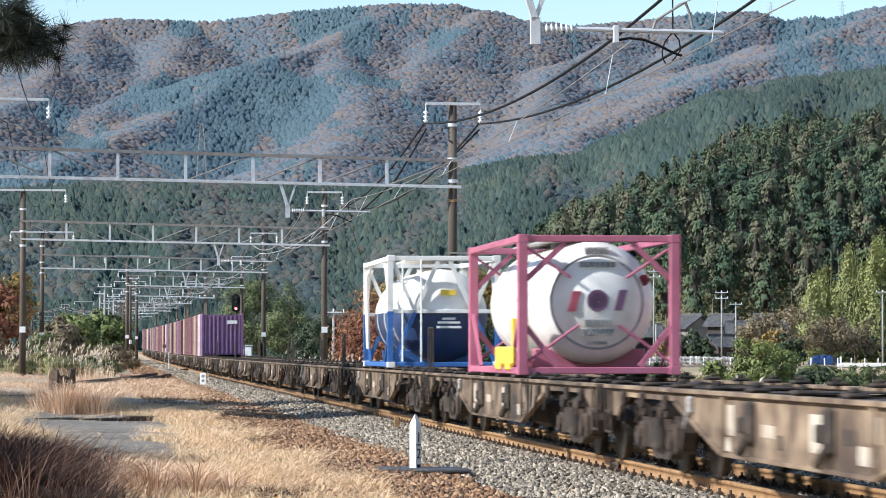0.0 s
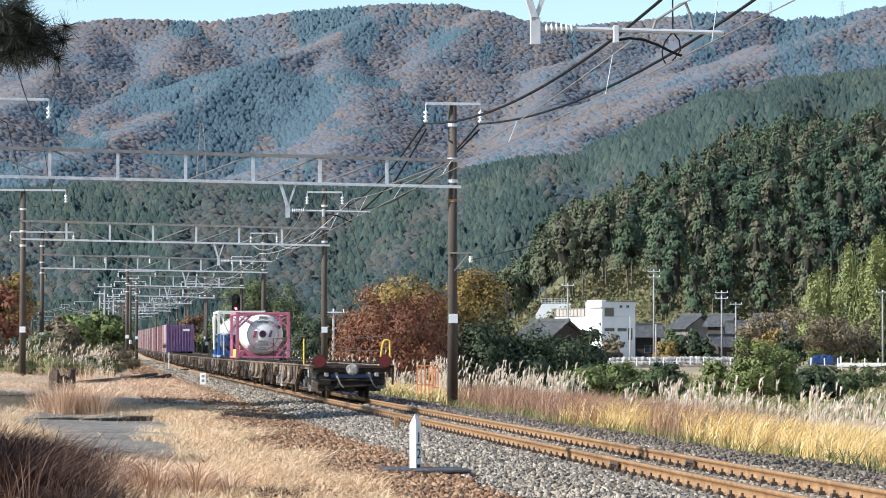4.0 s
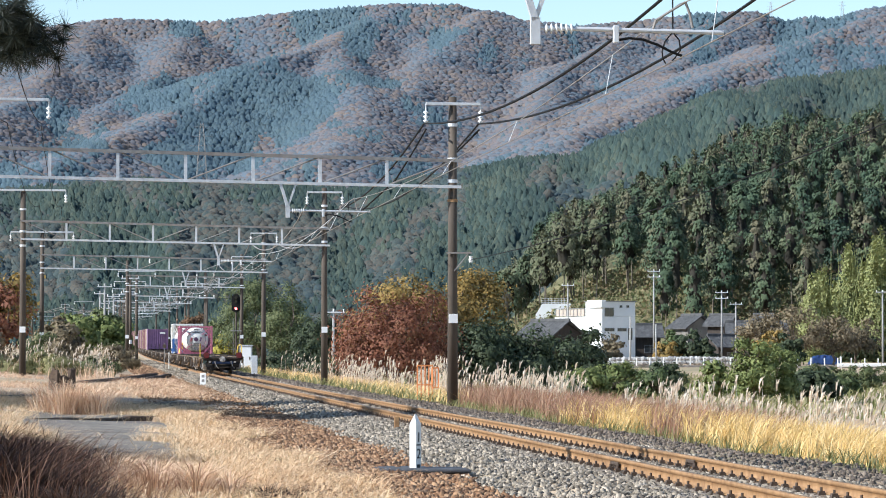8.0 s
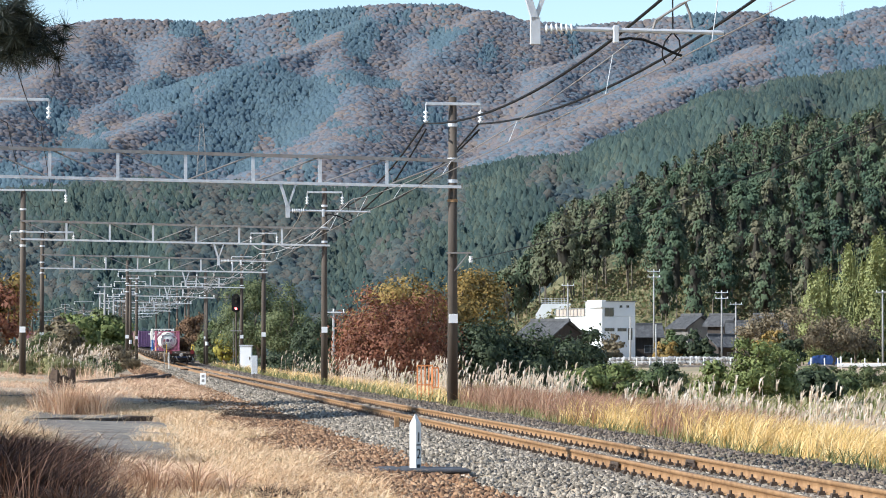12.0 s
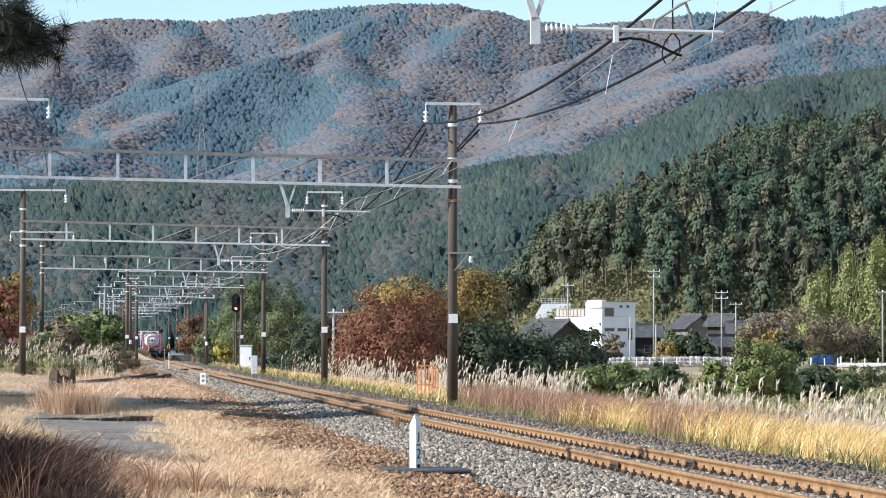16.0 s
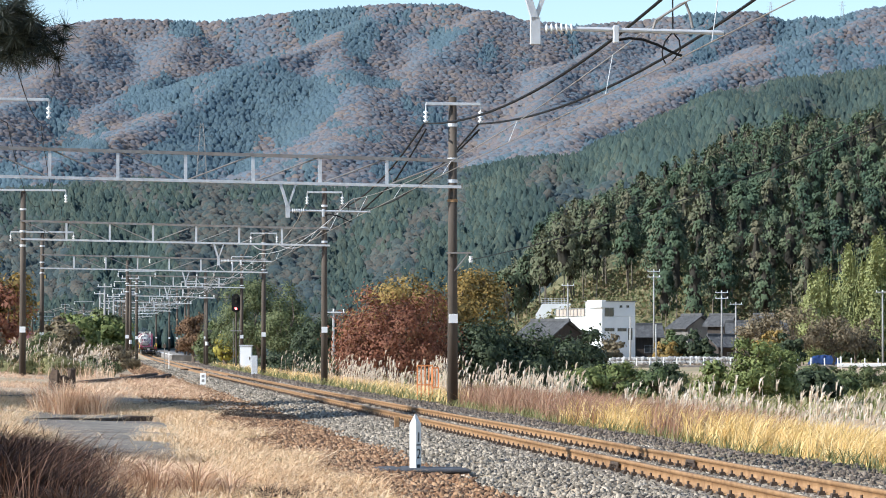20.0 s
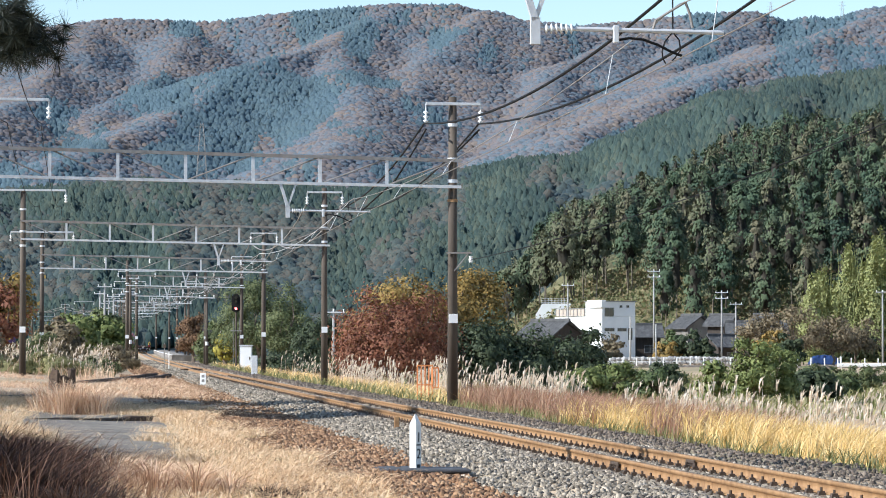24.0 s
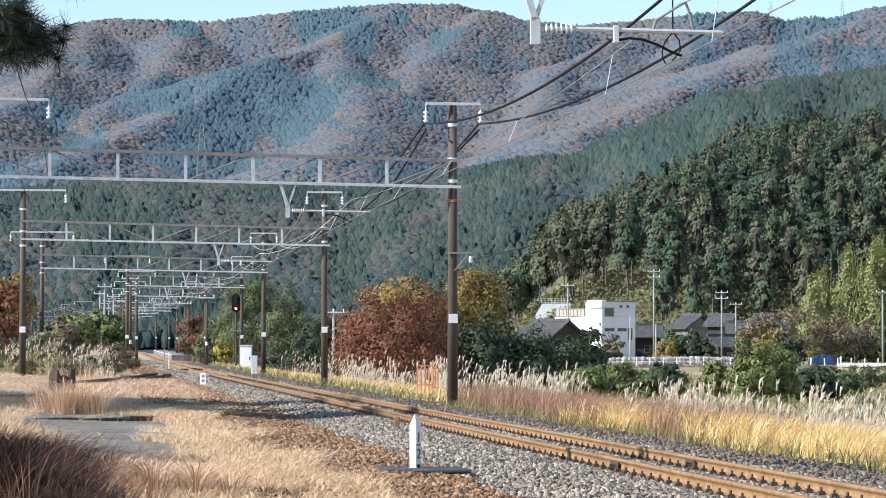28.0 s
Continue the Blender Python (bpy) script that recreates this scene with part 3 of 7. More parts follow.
    rod(bm, (-0.15, 1.0, 0.62), (-0.15, 19.4, 0.62), 0.03, seg=6)
    part("brake_pipe", bm, M["wagon_dark"], w)
    for y in (1.75, 4.45, 15.95, 18.65):
        for sx in (-1, 1):
            part("brake_rigging", beam(B(), (sx * 0.35, y, 0.30), (sx * 0.62, y, 0.52), 0.06, 0.09), M["wagon_dark"], w)
    for sx in (-1, 1):
        for y in (2.4, 3.8, 16.6, 18.0):
            part("side_bearer", box(B(), min(sx * 0.9, sx * 1.16), max(sx * 0.9, sx * 1.16), y - 0.09, y + 0.09, 0.66, 0.82, 0.02), M["bogie_brown"], w)
    if tail:
        # added black blocks and plate that fill the dark space under the tail
        part("drawgear_housing", box(B(), -0.42, 0.42, 0.42, 1.7, 0.36, 0.78, 0.04), M["tail_black"], w)
        for x in (-0.78, 0.78):
            part("buffer_stay", box(B(), x - 0.2, x + 0.2, 0.42, 1.2, 0.40, 0.74, 0.04), M["tail_black"], w)
        for x, z, r in ((-0.58, 0.34, 0.10), (0.0, 0.30, 0.12), (0.60, 0.33, 0.10)):
            part("brake_gear", rod(B(), (x, 0.5, z), (x, 1.9, z), r, seg=10), M["tail_black"], w)
        part("black_fill_plate", box(B(), -0.88, 0.88, 1.9, 1.96, 0.22, 0.80, 0.01), M["tail_black"], w)
        part("navy_plate", box(B(), -0.62, 0.62, 0.29, 0.305, 0.62, 0.74, 0.004), M["navy"], w)
        part("hose_rail", beam(B(), (-0.5, 0.26, 0.36), (0.55, 0.26, 0.42), 0.05, 0.05), M["wagon_dark"], w)
        for x in (-0.75, 0.72):
            part("tail_valve", box(B(), x - 0.06, x + 0.06, 0.2, 0.34, 0.66, 0.78, 0.02), M["coupler_grey"], w)
        part("end_crossbar", rod(B(), (-0.95, 0.3, 0.56), (0.95, 0.3, 0.56), 0.03, seg=6), M["wagon_dark"], w)
    # side handrails
    rails = ((2.95, 7.7, 13.5, 19.7),) if tail else (((19.1, 19.5, 19.9),) if railed else ())
    for sx in (-1, 1):
        for ys in rails:
            top = 1.84
            for y in ys:
                bm = B()
                rod(bm, (sx * 1.2, y, 0.98), (sx * 1.2, y, top), 0.016, seg=6)
                part("rail_post", bm, M["wagon_dark"], w)
            for z in ((1.42, top) if tail else (top,)):
                bm = B()
                rod(bm, (sx * 1.2, ys[0], z), (sx * 1.2, ys[-1], z), 0.014, seg=6)
                part("handrail", bm, M["wagon_dark"], w)
    if tail:
        for sx in (-1, 1):
            bm = B()
            lathe(bm, [(0.176, 0), (0.176, 0.025)], 28, pose(sx * 0.957, 0.17, 1.108, 90, 0, 0))
            d = part("tail_disc", bm, M["red_disc"], w, "round red reflecting tail disc")
            bm = B()
            lathe(bm, [(0.196, -0.012), (0.196, 0.012)], 28, pose(sx * 0.957, 0.185, 1.108, 90, 0, 0))
            part("disc_rim", bm, M["tail_black"], d)
            bm = B()
            box(bm, sx * 0.957 - 0.04, sx * 0.957 + 0.04, 0.19, 0.36, 0.9, 1.12, 0.01)
            part("disc_bracket", bm, M["wagon_dark"], w)
        bm = B()
        pts = [(0.82, 0.4, 1.0), (0.9, 0.4, 1.60), (0.95, 0.4, 1.72), (1.08, 0.4, 1.74), (1.12, 0.4, 1.68), (1.13, 0.4, 1.0)]
        for a, b in zip(pts, pts[1:]):
            rod(bm, a, b, 0.024, seg=8)
        part("yellow_handle", bm, M["yellow"], w, "yellow tubular grab handle")
        bm = B()
        rod(bm, (-1.23, 2.95, 1.0), (-1.23, 2.95, 1.78), 0.024, seg=8)
        part("yellow_handle", bm, M["yellow"], w, "yellow tubular grab handle")
        bm = B()
        box(bm, -1.17, -0.9, 1.2, 2.1, 0.62, 0.93, 0.02)
        part("equipment_box", bm, material("pale_blue", [(0.28, 0.50, 0.60), (0.36, 0.58, 0.68)], 4, rough=0.5), w, "pale blue equipment box")
    return w


def corner_castings(c, L, W, H, mat):
    for y in (0, L):
        for x in (-1, 1):
            for z in (0, H):
                bm = B()
                yy = min(max(y, 0.09), L - 0.09)
                zz = min(max(z, 0.06), H - 0.06)
                box(bm, x * (W / 2 - 0.08) - 0.083, x * (W / 2 - 0.08) + 0.083, yy - 0.094, yy + 0.094, zz - 0.064, zz + 0.064, 0.01)
                part("corner_casting", bm, mat, c)


def tank_container(style):
    L, W = 6.058, 2.438
    H = 2.08 if style == "pink" else 2.40
    c = empty("tank_container", "white tank in a pink steel frame with grey and red lettering" if style == "pink" else "white and navy tank in a frame painted white above blue", "tank container", None, "tank containers")
    fm = M["pink"] if style == "pink" else M["frame_white"]
    low = M["pink"] if style == "pink" else M["blue"]
    corner_castings(c, L, W, H, fm)
    t = 0.15 if style == "pink" else 0.12
    for y in (t / 2, L - t / 2):
        for x in (-1, 1):
            if style == "pink":
                bm = B()
                box(bm, x * (W / 2 - t / 2) - t / 2, x * (W / 2 - t / 2) + t / 2, y - t / 2, y + t / 2, 0.1, H - 0.1, 0.012)
                part("corner_post", bm, fm, c)
            else:
                for a, b, mm in ((0.1, H * 0.50, low), (H * 0.50, H - 0.1, fm)):
                    bm = B()
                    box(bm, x * (W / 2 - t / 2) - t / 2, x * (W / 2 - t / 2) + t / 2, y - t / 2, y + t / 2, a, b)
                    part("corner_post", bm, mm, c)
        for z, mm in ((0.06, low), (H - 0.06, fm)):
            bm = B()
            box(bm, -W / 2 + 0.15, W / 2 - 0.15, y - 0.05, y + 0.05, z - 0.05, z + 0.05, 0.01)
            part("end_rail", bm, mm, c)
        if style == "pink":
            for x in (-1, 1):
                for z0, z1, x0, x1 in ((0.12, 0.75, 0.62, 1.12), (H - 0.12, H - 0.70, 0.50, 1.12)):
                    bm = B()
                    beam(bm, (x * x0, y, z0), (x * x1, y, z1), 0.05, 0.08)
                    part("gusset_brace", bm, fm, c)
                bm = B()
                rod(bm, (x * 0.30, y, H / 2 - 0.30), (x * 1.12, y, 0.16), 0.024, seg=6)
                part("cross_brace", bm, fm, c)
                bm = B()
                rod(bm, (x * 0.42, y, H / 2 + 0.40), (x * 1.12, y, H - 0.16), 0.024, seg=6)
                part("cross_brace", bm, fm, c)
        else:
            for x in (-1, 1):
                bm = B()
                beam(bm, (x * 0.12, y, H - 0.1), (x * 0.62, y, H * 0.5), 0.07, 0.09)
                part("end_brace", bm, fm, c)
                bm = B()
                beam(bm, (x * 0.62, y, H * 0.5), (x * 1.10, y, 0.12), 0.07, 0.09)
                part("end_brace", bm, low, c)
    for x in (-1, 1):
        for z, mm in ((0.06, low), (H - 0.06, fm)):
            bm = B()
            box(bm, x * (W / 2 - 0.06) - 0.05, x * (W / 2 - 0.06) + 0.05, 0.15, L - 0.15, z - 0.05, z + 0.05, 0.01)
            part("side_rail", bm, mm, c)
        for y0, y1, z1 in ((0.15, 1.25, 0.95), (L - 0.15, L - 1.25, 0.95)):
            bm = B()
            beam(bm, (x * (W / 2 - 0.06), y1, 0.1), (x * (W / 2 - 0.06), y0, z1), 0.05, 0.07)
            part("side_brace", bm, low, c)
        if style != "pink":
            for y0, y1 in ((0.15, 1.3), (L - 0.15, L - 1.3)):
                bm = B()
                beam(bm, (x * (W / 2 - 0.06), y1, H - 0.1), (x * (W / 2 - 0.06), y0, H * 0.5), 0.05, 0.07)
                part("side_brace", bm, fm, c)
    if style != "pink":
        for y in (t / 2, L - t / 2):
            for x in (-1, 1):
                part("end_brace", beam(B(), (x * 1.10, y, H - 0.12), (x * 0.66, y, H * 0.5 + 0.06), 0.06, 0.08), fm, c)
            part("mid_rail", box(B(), -W / 2 + 0.12, W / 2 - 0.12, y - 0.035, y + 0.035, H * 0.5 - 0.04, H * 0.5 + 0.04, 0.01), fm, c)
        for x in (-1, 1):
            part("ladder_rail", rod(B(), (x * 0.2 - 0.7, -0.02, 0.12), (x * 0.2 - 0.7, -0.02, H - 0.1), 0.02, seg=6), fm, c)
    # the barrel with dished ends
    R = 0.92 if style == "pink" else 1.0
    zc = 1.08 if style == "pink" else 1.12
    prof = [(0.01, 0.10), (0.35, 0.13), (0.62, 0.21), (0.80, 0.33), (R - 0.03, 0.48), (R, 0.60), (R, L - 0.60), (R - 0.03, L - 0.48), (0.80, L - 0.33), (0.62, L - 0.21), (0.35, L - 0.13), (0.01, L - 0.10)]
    bm = B()
    lathe(bm, prof, 48, pose(0, 0, zc, -90, 0, 0))
    barrel = part("barrel", bm, M["tank_white"], c, "white steel tank barrel", smooth=True)
    if style == "blue":
        bm = B()
        pr = [(0.01, 0.095), (0.35, 0.125), (0.62, 0.205), (0.80, 0.325), (R - 0.025, 0.475), (R + 0.006, 0.60), (R + 0.006, L - 0.60)]
        lathe(bm, pr, 48, pose(0, 0, zc, -90, 0, 0))
        bmesh.ops.bisect_plane(bm, geom=bm.verts[:] + bm.edges[:] + bm.faces[:], plane_co=(0, 0, 1.2), plane_no=(0, 0, 1), clear_outer=True)
        part("navy_band", bm, M["navy"], barrel, "navy blue lower half of the barrel", smooth=True)
        for z, wd, hh in ((1.55, 0.34, 0.12), (1.02, 0.3, 0.05), (0.94, 0.5, 0.05), (0.84, 0.55, 0.05)):
            bm = B()
            box(bm, -wd / 2 + (0.1 if z > 1.5 else 0.12), wd / 2 + 0.1, 0.085, 0.10, z, z + hh)
            part("lettering_bar", bm, M["white_paint"] if z < 1.3 else M["yellow"], barrel)
    for y in (1.3, L / 2, L - 1.3):
        bm = B()
        lathe(bm, [(R + 0.012, y - 0.05), (R + 0.012, y + 0.05)], 48, pose(0, 0, zc, -90, 0, 0))
        part("barrel_band", bm, M["tank_white"], barrel)
    for y in (1.0, L - 1.0):
        bm = B()
        box(bm, -0.85, 0.85, y - 0.12, y + 0.12, 0.08, zc - R * 0.75, 0.02)
        part("saddle", bm, low, c)
    bm = B()
    lathe(bm, [(0.28, zc + R - 0.05), (0.28, zc + R + 0.06), (0.22, zc + R + 0.10)], 16, Matrix.Translation((0, L / 2, 0)))
    part("manhole", bm, M["silver"], barrel)
    bm = B()
    box(bm, -0.55, 0.55, 0.6, L - 0.6, H - 0.04, H - 0.015)
    part("walkway", bm, M["silver"] if style == "pink" else M["frame_white"], c)
    if style == "pink":
        bm = B()
        lathe(bm, [(0.71, 0.0), (0.71, 0.012), (0.665, 0.012), (0.665, 0.0)], 48, pose(0, 0.246, zc, -90, 0, 0))
        part("grey_ring", bm, M["grey_ink"], barrel)
        M["plum_ink"] = material("plum_lettering", [(0.10, 0.05, 0.10), (0.15, 0.08, 0.14)], 6, rough=0.6)
        # plain emblem of blocks and a ring, with bars for the writing round it
        for x0, x1, z0, z1, mm in ((-0.46, -0.26, -0.14, 0.16, M["red_ink"]), (0.24, 0.44, -0.12, 0.18, M["plum_ink"])):
            bm = B()
            prism(bm, [(x0, zc + z0), (x1 - 0.08, zc + z0), (x1, zc + z1), (x0 + 0.08, zc + z1)], 0.10, 0.135)
            part("emblem", bm, mm, barrel)
        part("emblem", lathe(B(), [(0.165, 0.0), (0.165, 0.03), (0.12, 0.03), (0.12, 0.0)], 28, pose(-0.01, 0.10, zc + 0.02, -90, 0, 0)), M["plum_ink"], barrel)
        for x, z, wd, hh, yy in ((0.0, 0.72, 0.36, 0.10, 0.28), (0.0, 0.52, 0.56, 0.08, 0.155), (0, -0.36, 0.42, 0.10, 0.12), (0, -0.50, 0.50, 0.10, 0.15), (0, -0.63, 0.3, 0.05, 0.205)):
            for k in range(-3, 4):
                bm = B()
                box(bm, x + wd / 7 * (k - 0.34), x + wd / 7 * (k + 0.34), yy - 0.012, yy + 0.05, zc + z, zc + z + hh)
                part("lettering_bar", bm, M["grey_ink"], barrel)
        bm = B()
        lathe(bm, [(0.085, 0.0), (0.085, 0.02), (0.06, 0.02), (0.06, 0.0)], 24, pose(0.72, 0.29, zc + 0.33, -90, 0, 0))
        part("ring_mark", bm, M["red_ink"], barrel)
        bm = B()
        box(bm, -1.225, -1.15, 0.75, 2.6, 0.14, 0.42, 0.03)
        box(bm, -1.24, -1.16, 0.9, 1.4, 0.06, 0.2, 0.02)
        box(bm, -1.24, -1.16, 2.0, 2.5, 0.06, 0.2, 0.02)
        part("valve_box", bm, M["yellow"], c, "bright yellow valve cover")
        bm = B()
        box(bm, -1.1, -0.95, 1.5, 1.62, 0.4, 0.85, 0.01)
        part("hose_post", bm, M["yellow"], c)
    else:
        bm = B()
        for a, b in zip([(-1.1, 5.2, 2.2), (-1.25, 4.9, 2.1), (-1.24, 4.9, 1.6)], [(-1.25, 4.9, 2.1), (-1.24, 4.9, 1.6), (-1.2, 4.9, 0.4)]):
            rod(bm, a, b, 0.05, seg=8)
        part("discharge_pipe", bm, M["frame_white"], c)
    return c


def box_container(mat, label, L=3.715, first=False):
    W, H = 2.45, 2.50
    c = empty("freight_container", label, "freight container", None, "box containers on the train")
    bm = B()
    box(bm, -W / 2 + 0.05, W / 2 - 0.05, 0.06, L - 0.06, 0.08, H - 0.06)
    part("shell", bm, mat, c)
    for x in (-1, 1):
        for y in (0.07, L - 0.07):
            bm = B()
            box(bm, x * (W / 2 - 0.06) - 0.06, x * (W / 2 - 0.06) + 0.06, y - 0.07, y + 0.07, 0, H, 0.01)
            part("corner_post", bm, mat, c)
        for z in (0.06, H - 0.06):
            bm = B()
            box(bm, x * (W / 2 - 0.04) - 0.04, x * (W / 2 - 0.04) + 0.04, 0.1, L - 0.1, z - 0.06, z + 0.06)
            part("side_rail", bm, mat, c)
        n = 8
        for k in range(n):
            y = 0.35 + (L - 0.7) * k / (n - 1)
            bm = B()
            box(bm, x * (W / 2 - 0.03) - 0.03, x * (W / 2 - 0.03) + 0.03, y - 0.08, y + 0.08, 0.12, H - 0.12, 0.02)
            part("side_rib", bm, mat, c)
    for k in range(9):
        x = -1.0 + 0.25 * k
        bm = B()
        box(bm, x - 0.06, x + 0.06, 0.015, 0.08, 0.14, H - 0.14, 0.02)
        part("end_rib", bm, mat, c)
    bm = B()
    box(bm, 0.25, 0.85, 0.002, 0.02, 1.9, 2.1)
    part("lettering_panel", bm, M["white_paint"], c)
    return c


def build_train():
    railed = None
    tail = wagon(tail=True)
    MOVERS.append((tail, 0.0, 0.0))
    plain = wagon()
    MOVERS.append((plain, WAGON, 0.0))
    for k in range(2, 20):
        w = wagon(railed=True, body="wagon_shaded_brown") if k == 2 else copy_thing(railed, pose(0, 0, 0))
        railed = w if k == 2 else railed
        if k == 2:
            tagged(w, "rust-brown flat wagon carrying a pink-framed tank")
        elif k == 3:
            tagged(w, "rust-brown flat wagon carrying a blue and white tank")
        elif k >= 9:
            tagged(w, "rust-brown flat wagon loaded with box containers")
        MOVERS.append((w, WAGON * k, 0.0))
    MOVERS.append((tank_container("pink"), 48.37, 1.06))
    MOVERS.append((tank_container("blue"), 68.77, 1.06))
    hues = {"purple": ([(0.12, 0.06, 0.15), (0.165, 0.085, 0.195)], "purple corrugated steel freight container"),
            "maroon": ([(0.085, 0.028, 0.038), (0.125, 0.042, 0.052)], "maroon corrugated steel freight container"),
            "cream": ([(0.26, 0.19, 0.13), (0.33, 0.25, 0.175)], "cream steel freight container"),
            "white": ([(0.40, 0.33, 0.31), (0.48, 0.41, 0.38)], "white steel freight container"),
            "green": ([(0.16, 0.20, 0.12), (0.20, 0.25, 0.16)], "pale green steel freight container")}
    proto = {}
    order = ["purple", "white", "maroon", "cream", "maroon", "maroon", "maroon", "maroon", "maroon", "cream", "maroon", "maroon", "purple", "maroon", "cream",
             "maroon", "maroon", "green", "maroon", "maroon"]
    k = 0
    for w in range(9, 20):
        for j in range(5):
            if w > 9 and (w * 5 + j * 3) % 11 == 0:
                continue
            hue = order[k % len(order)]
            k += 1
            if hue not in proto:
                cols, lab = hues[hue]
                proto[hue] = ob = box_container(material(hue + "_container", cols, 2, rough=0.6, stain=(0.16, 0.08, 0.06), stain_amount=0.35), lab)
            else:
                ob = copy_thing(proto[hue], pose(0, 0, 0))
            MOVERS.append((ob, WAGON * w + 0.5 + 3.92 * j, 1.06))


build_train()


def tail_at(t):
    """Distance of the train's tail along the track at t seconds: about 23 m/s, easing off."""
    return -43.0 + 23.10 * t + 0.0227 * t * t - 0.00443 * t ** 3


def motions():
    for ob, ahead, z in MOVERS:
        walk(ob, [(t, track_pose(tail_at(t) + ahead, 0.0, z)) for t in (0, 1, 2, 3, 4, 5, 6, 8, 10, 12, 14, 16, 18, 20, 22, 24, 26, 28)])


# ---- hills: each a height over bearing u = x / y and distance y, fitted to the camera's view ----
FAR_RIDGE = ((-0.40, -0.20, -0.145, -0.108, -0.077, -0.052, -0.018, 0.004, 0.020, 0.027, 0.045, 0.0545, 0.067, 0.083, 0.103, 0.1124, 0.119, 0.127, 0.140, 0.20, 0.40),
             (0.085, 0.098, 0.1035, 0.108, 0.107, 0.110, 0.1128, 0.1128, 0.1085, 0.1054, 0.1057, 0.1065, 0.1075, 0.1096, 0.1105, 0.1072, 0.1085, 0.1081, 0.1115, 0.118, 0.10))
MID_RIDGE = ((-0.40, -0.16, -0.10, -0.05, -0.02, 0.0, 0.018, 0.045, 0.06, 0.075, 0.09, 0.11, 0.145, 0.22, 0.40),
             (0.050, 0.056, 0.0585, 0.0565, 0.0565, 0.061, 0.064, 0.0675, 0.074, 0.081, 0.088, 0.0915, 0.096, 0.10, 0.08))
NEAR_RIDGE = ((0.0, 0.012, 0.02, 0.04, 0.058, 0.077, 0.095, 0.11, 0.13, 0.145, 0.20, 0.30, 0.5),
              (-0.02, 0.0, 0.012, 0.029, 0.035, 0.044, 0.053, 0.058, 0.060, 0.061, 0.066, 0.05, 0.03))


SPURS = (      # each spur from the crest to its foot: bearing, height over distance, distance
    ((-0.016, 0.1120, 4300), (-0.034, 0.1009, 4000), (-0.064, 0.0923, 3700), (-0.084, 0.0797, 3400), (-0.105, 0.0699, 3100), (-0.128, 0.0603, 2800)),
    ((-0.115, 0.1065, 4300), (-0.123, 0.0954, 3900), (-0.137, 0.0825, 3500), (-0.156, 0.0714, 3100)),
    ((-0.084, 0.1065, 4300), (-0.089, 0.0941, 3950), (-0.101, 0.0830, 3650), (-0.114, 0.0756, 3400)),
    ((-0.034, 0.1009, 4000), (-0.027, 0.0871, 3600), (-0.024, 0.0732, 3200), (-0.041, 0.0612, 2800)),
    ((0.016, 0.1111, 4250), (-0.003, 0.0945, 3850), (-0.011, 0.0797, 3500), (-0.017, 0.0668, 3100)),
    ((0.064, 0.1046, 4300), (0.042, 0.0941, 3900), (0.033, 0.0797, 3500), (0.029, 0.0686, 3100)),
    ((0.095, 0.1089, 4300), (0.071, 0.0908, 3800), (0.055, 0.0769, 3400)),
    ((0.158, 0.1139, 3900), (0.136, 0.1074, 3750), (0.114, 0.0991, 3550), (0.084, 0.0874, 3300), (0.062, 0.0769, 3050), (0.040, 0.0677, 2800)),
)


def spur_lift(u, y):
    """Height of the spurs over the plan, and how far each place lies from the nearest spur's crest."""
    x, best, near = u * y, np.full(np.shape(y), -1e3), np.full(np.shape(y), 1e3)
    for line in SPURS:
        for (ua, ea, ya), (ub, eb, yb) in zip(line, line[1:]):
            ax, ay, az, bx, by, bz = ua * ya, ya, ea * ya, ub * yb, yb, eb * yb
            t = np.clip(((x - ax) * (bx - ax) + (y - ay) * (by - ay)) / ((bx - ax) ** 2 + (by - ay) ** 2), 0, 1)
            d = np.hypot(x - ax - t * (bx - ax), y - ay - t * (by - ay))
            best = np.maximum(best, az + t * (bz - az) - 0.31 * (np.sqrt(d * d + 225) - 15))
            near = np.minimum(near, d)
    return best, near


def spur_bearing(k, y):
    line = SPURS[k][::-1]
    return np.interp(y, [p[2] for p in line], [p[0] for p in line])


def far_height(u, y):
    """Spurs run down from the crest, with gullied valleys between them."""
    t = np.clip((y - 2100) / 2200, 0, 1.2)
    x = u * y
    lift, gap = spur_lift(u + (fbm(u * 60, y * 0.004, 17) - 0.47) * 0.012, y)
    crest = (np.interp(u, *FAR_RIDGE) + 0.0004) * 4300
    shape = np.where(y > 3900, crest - 0.42 * np.clip(4300 - y, 0, 400), (crest - 168) * np.clip((y - 2100) / 1800, 0, 1) ** 1.1)
    z = np.maximum(np.minimum(lift, crest - 0.02 * np.clip(4300 - y, 0, None)), shape)
    z = z - np.abs(fbm(x * 0.012, y * 0.006, 11, 2) - 0.37) * 22 * smooth01((4300 - y) / 300) * smooth01(gap / 35)
    return np.maximum(z, -3) - smooth01((y - 4300) / 500) * 160 - 3 * (t <= 0)


def mid_height(u, y):
    t = (y - 950) / 900
    spur = np.abs(fbm(u * 30 + 5, y * 0.0016, 23) - 0.47) * 2
    shape = (np.interp(u, *MID_RIDGE) - 0.004) * 1850 * smooth01(t)
    return shape * (1 - 0.4 * np.clip(spur, 0, 1) * np.clip(4 * t * (1 - t), 0, 1)) - smooth01((y - 1850) / 300) * 40 - 3


def near_height(u, y):
    t = np.clip((y - 505) / 290, 0, 1)
    shape = np.interp(u, *NEAR_RIDGE) * 800 * t ** 0.55
    return np.maximum(shape, -3) - smooth01((y - 800) / 150) * 20 - 1.2 + 2.0 * (fbm(u * 90, y * 0.03, 5) - 0.4) * smooth01(t * 3)


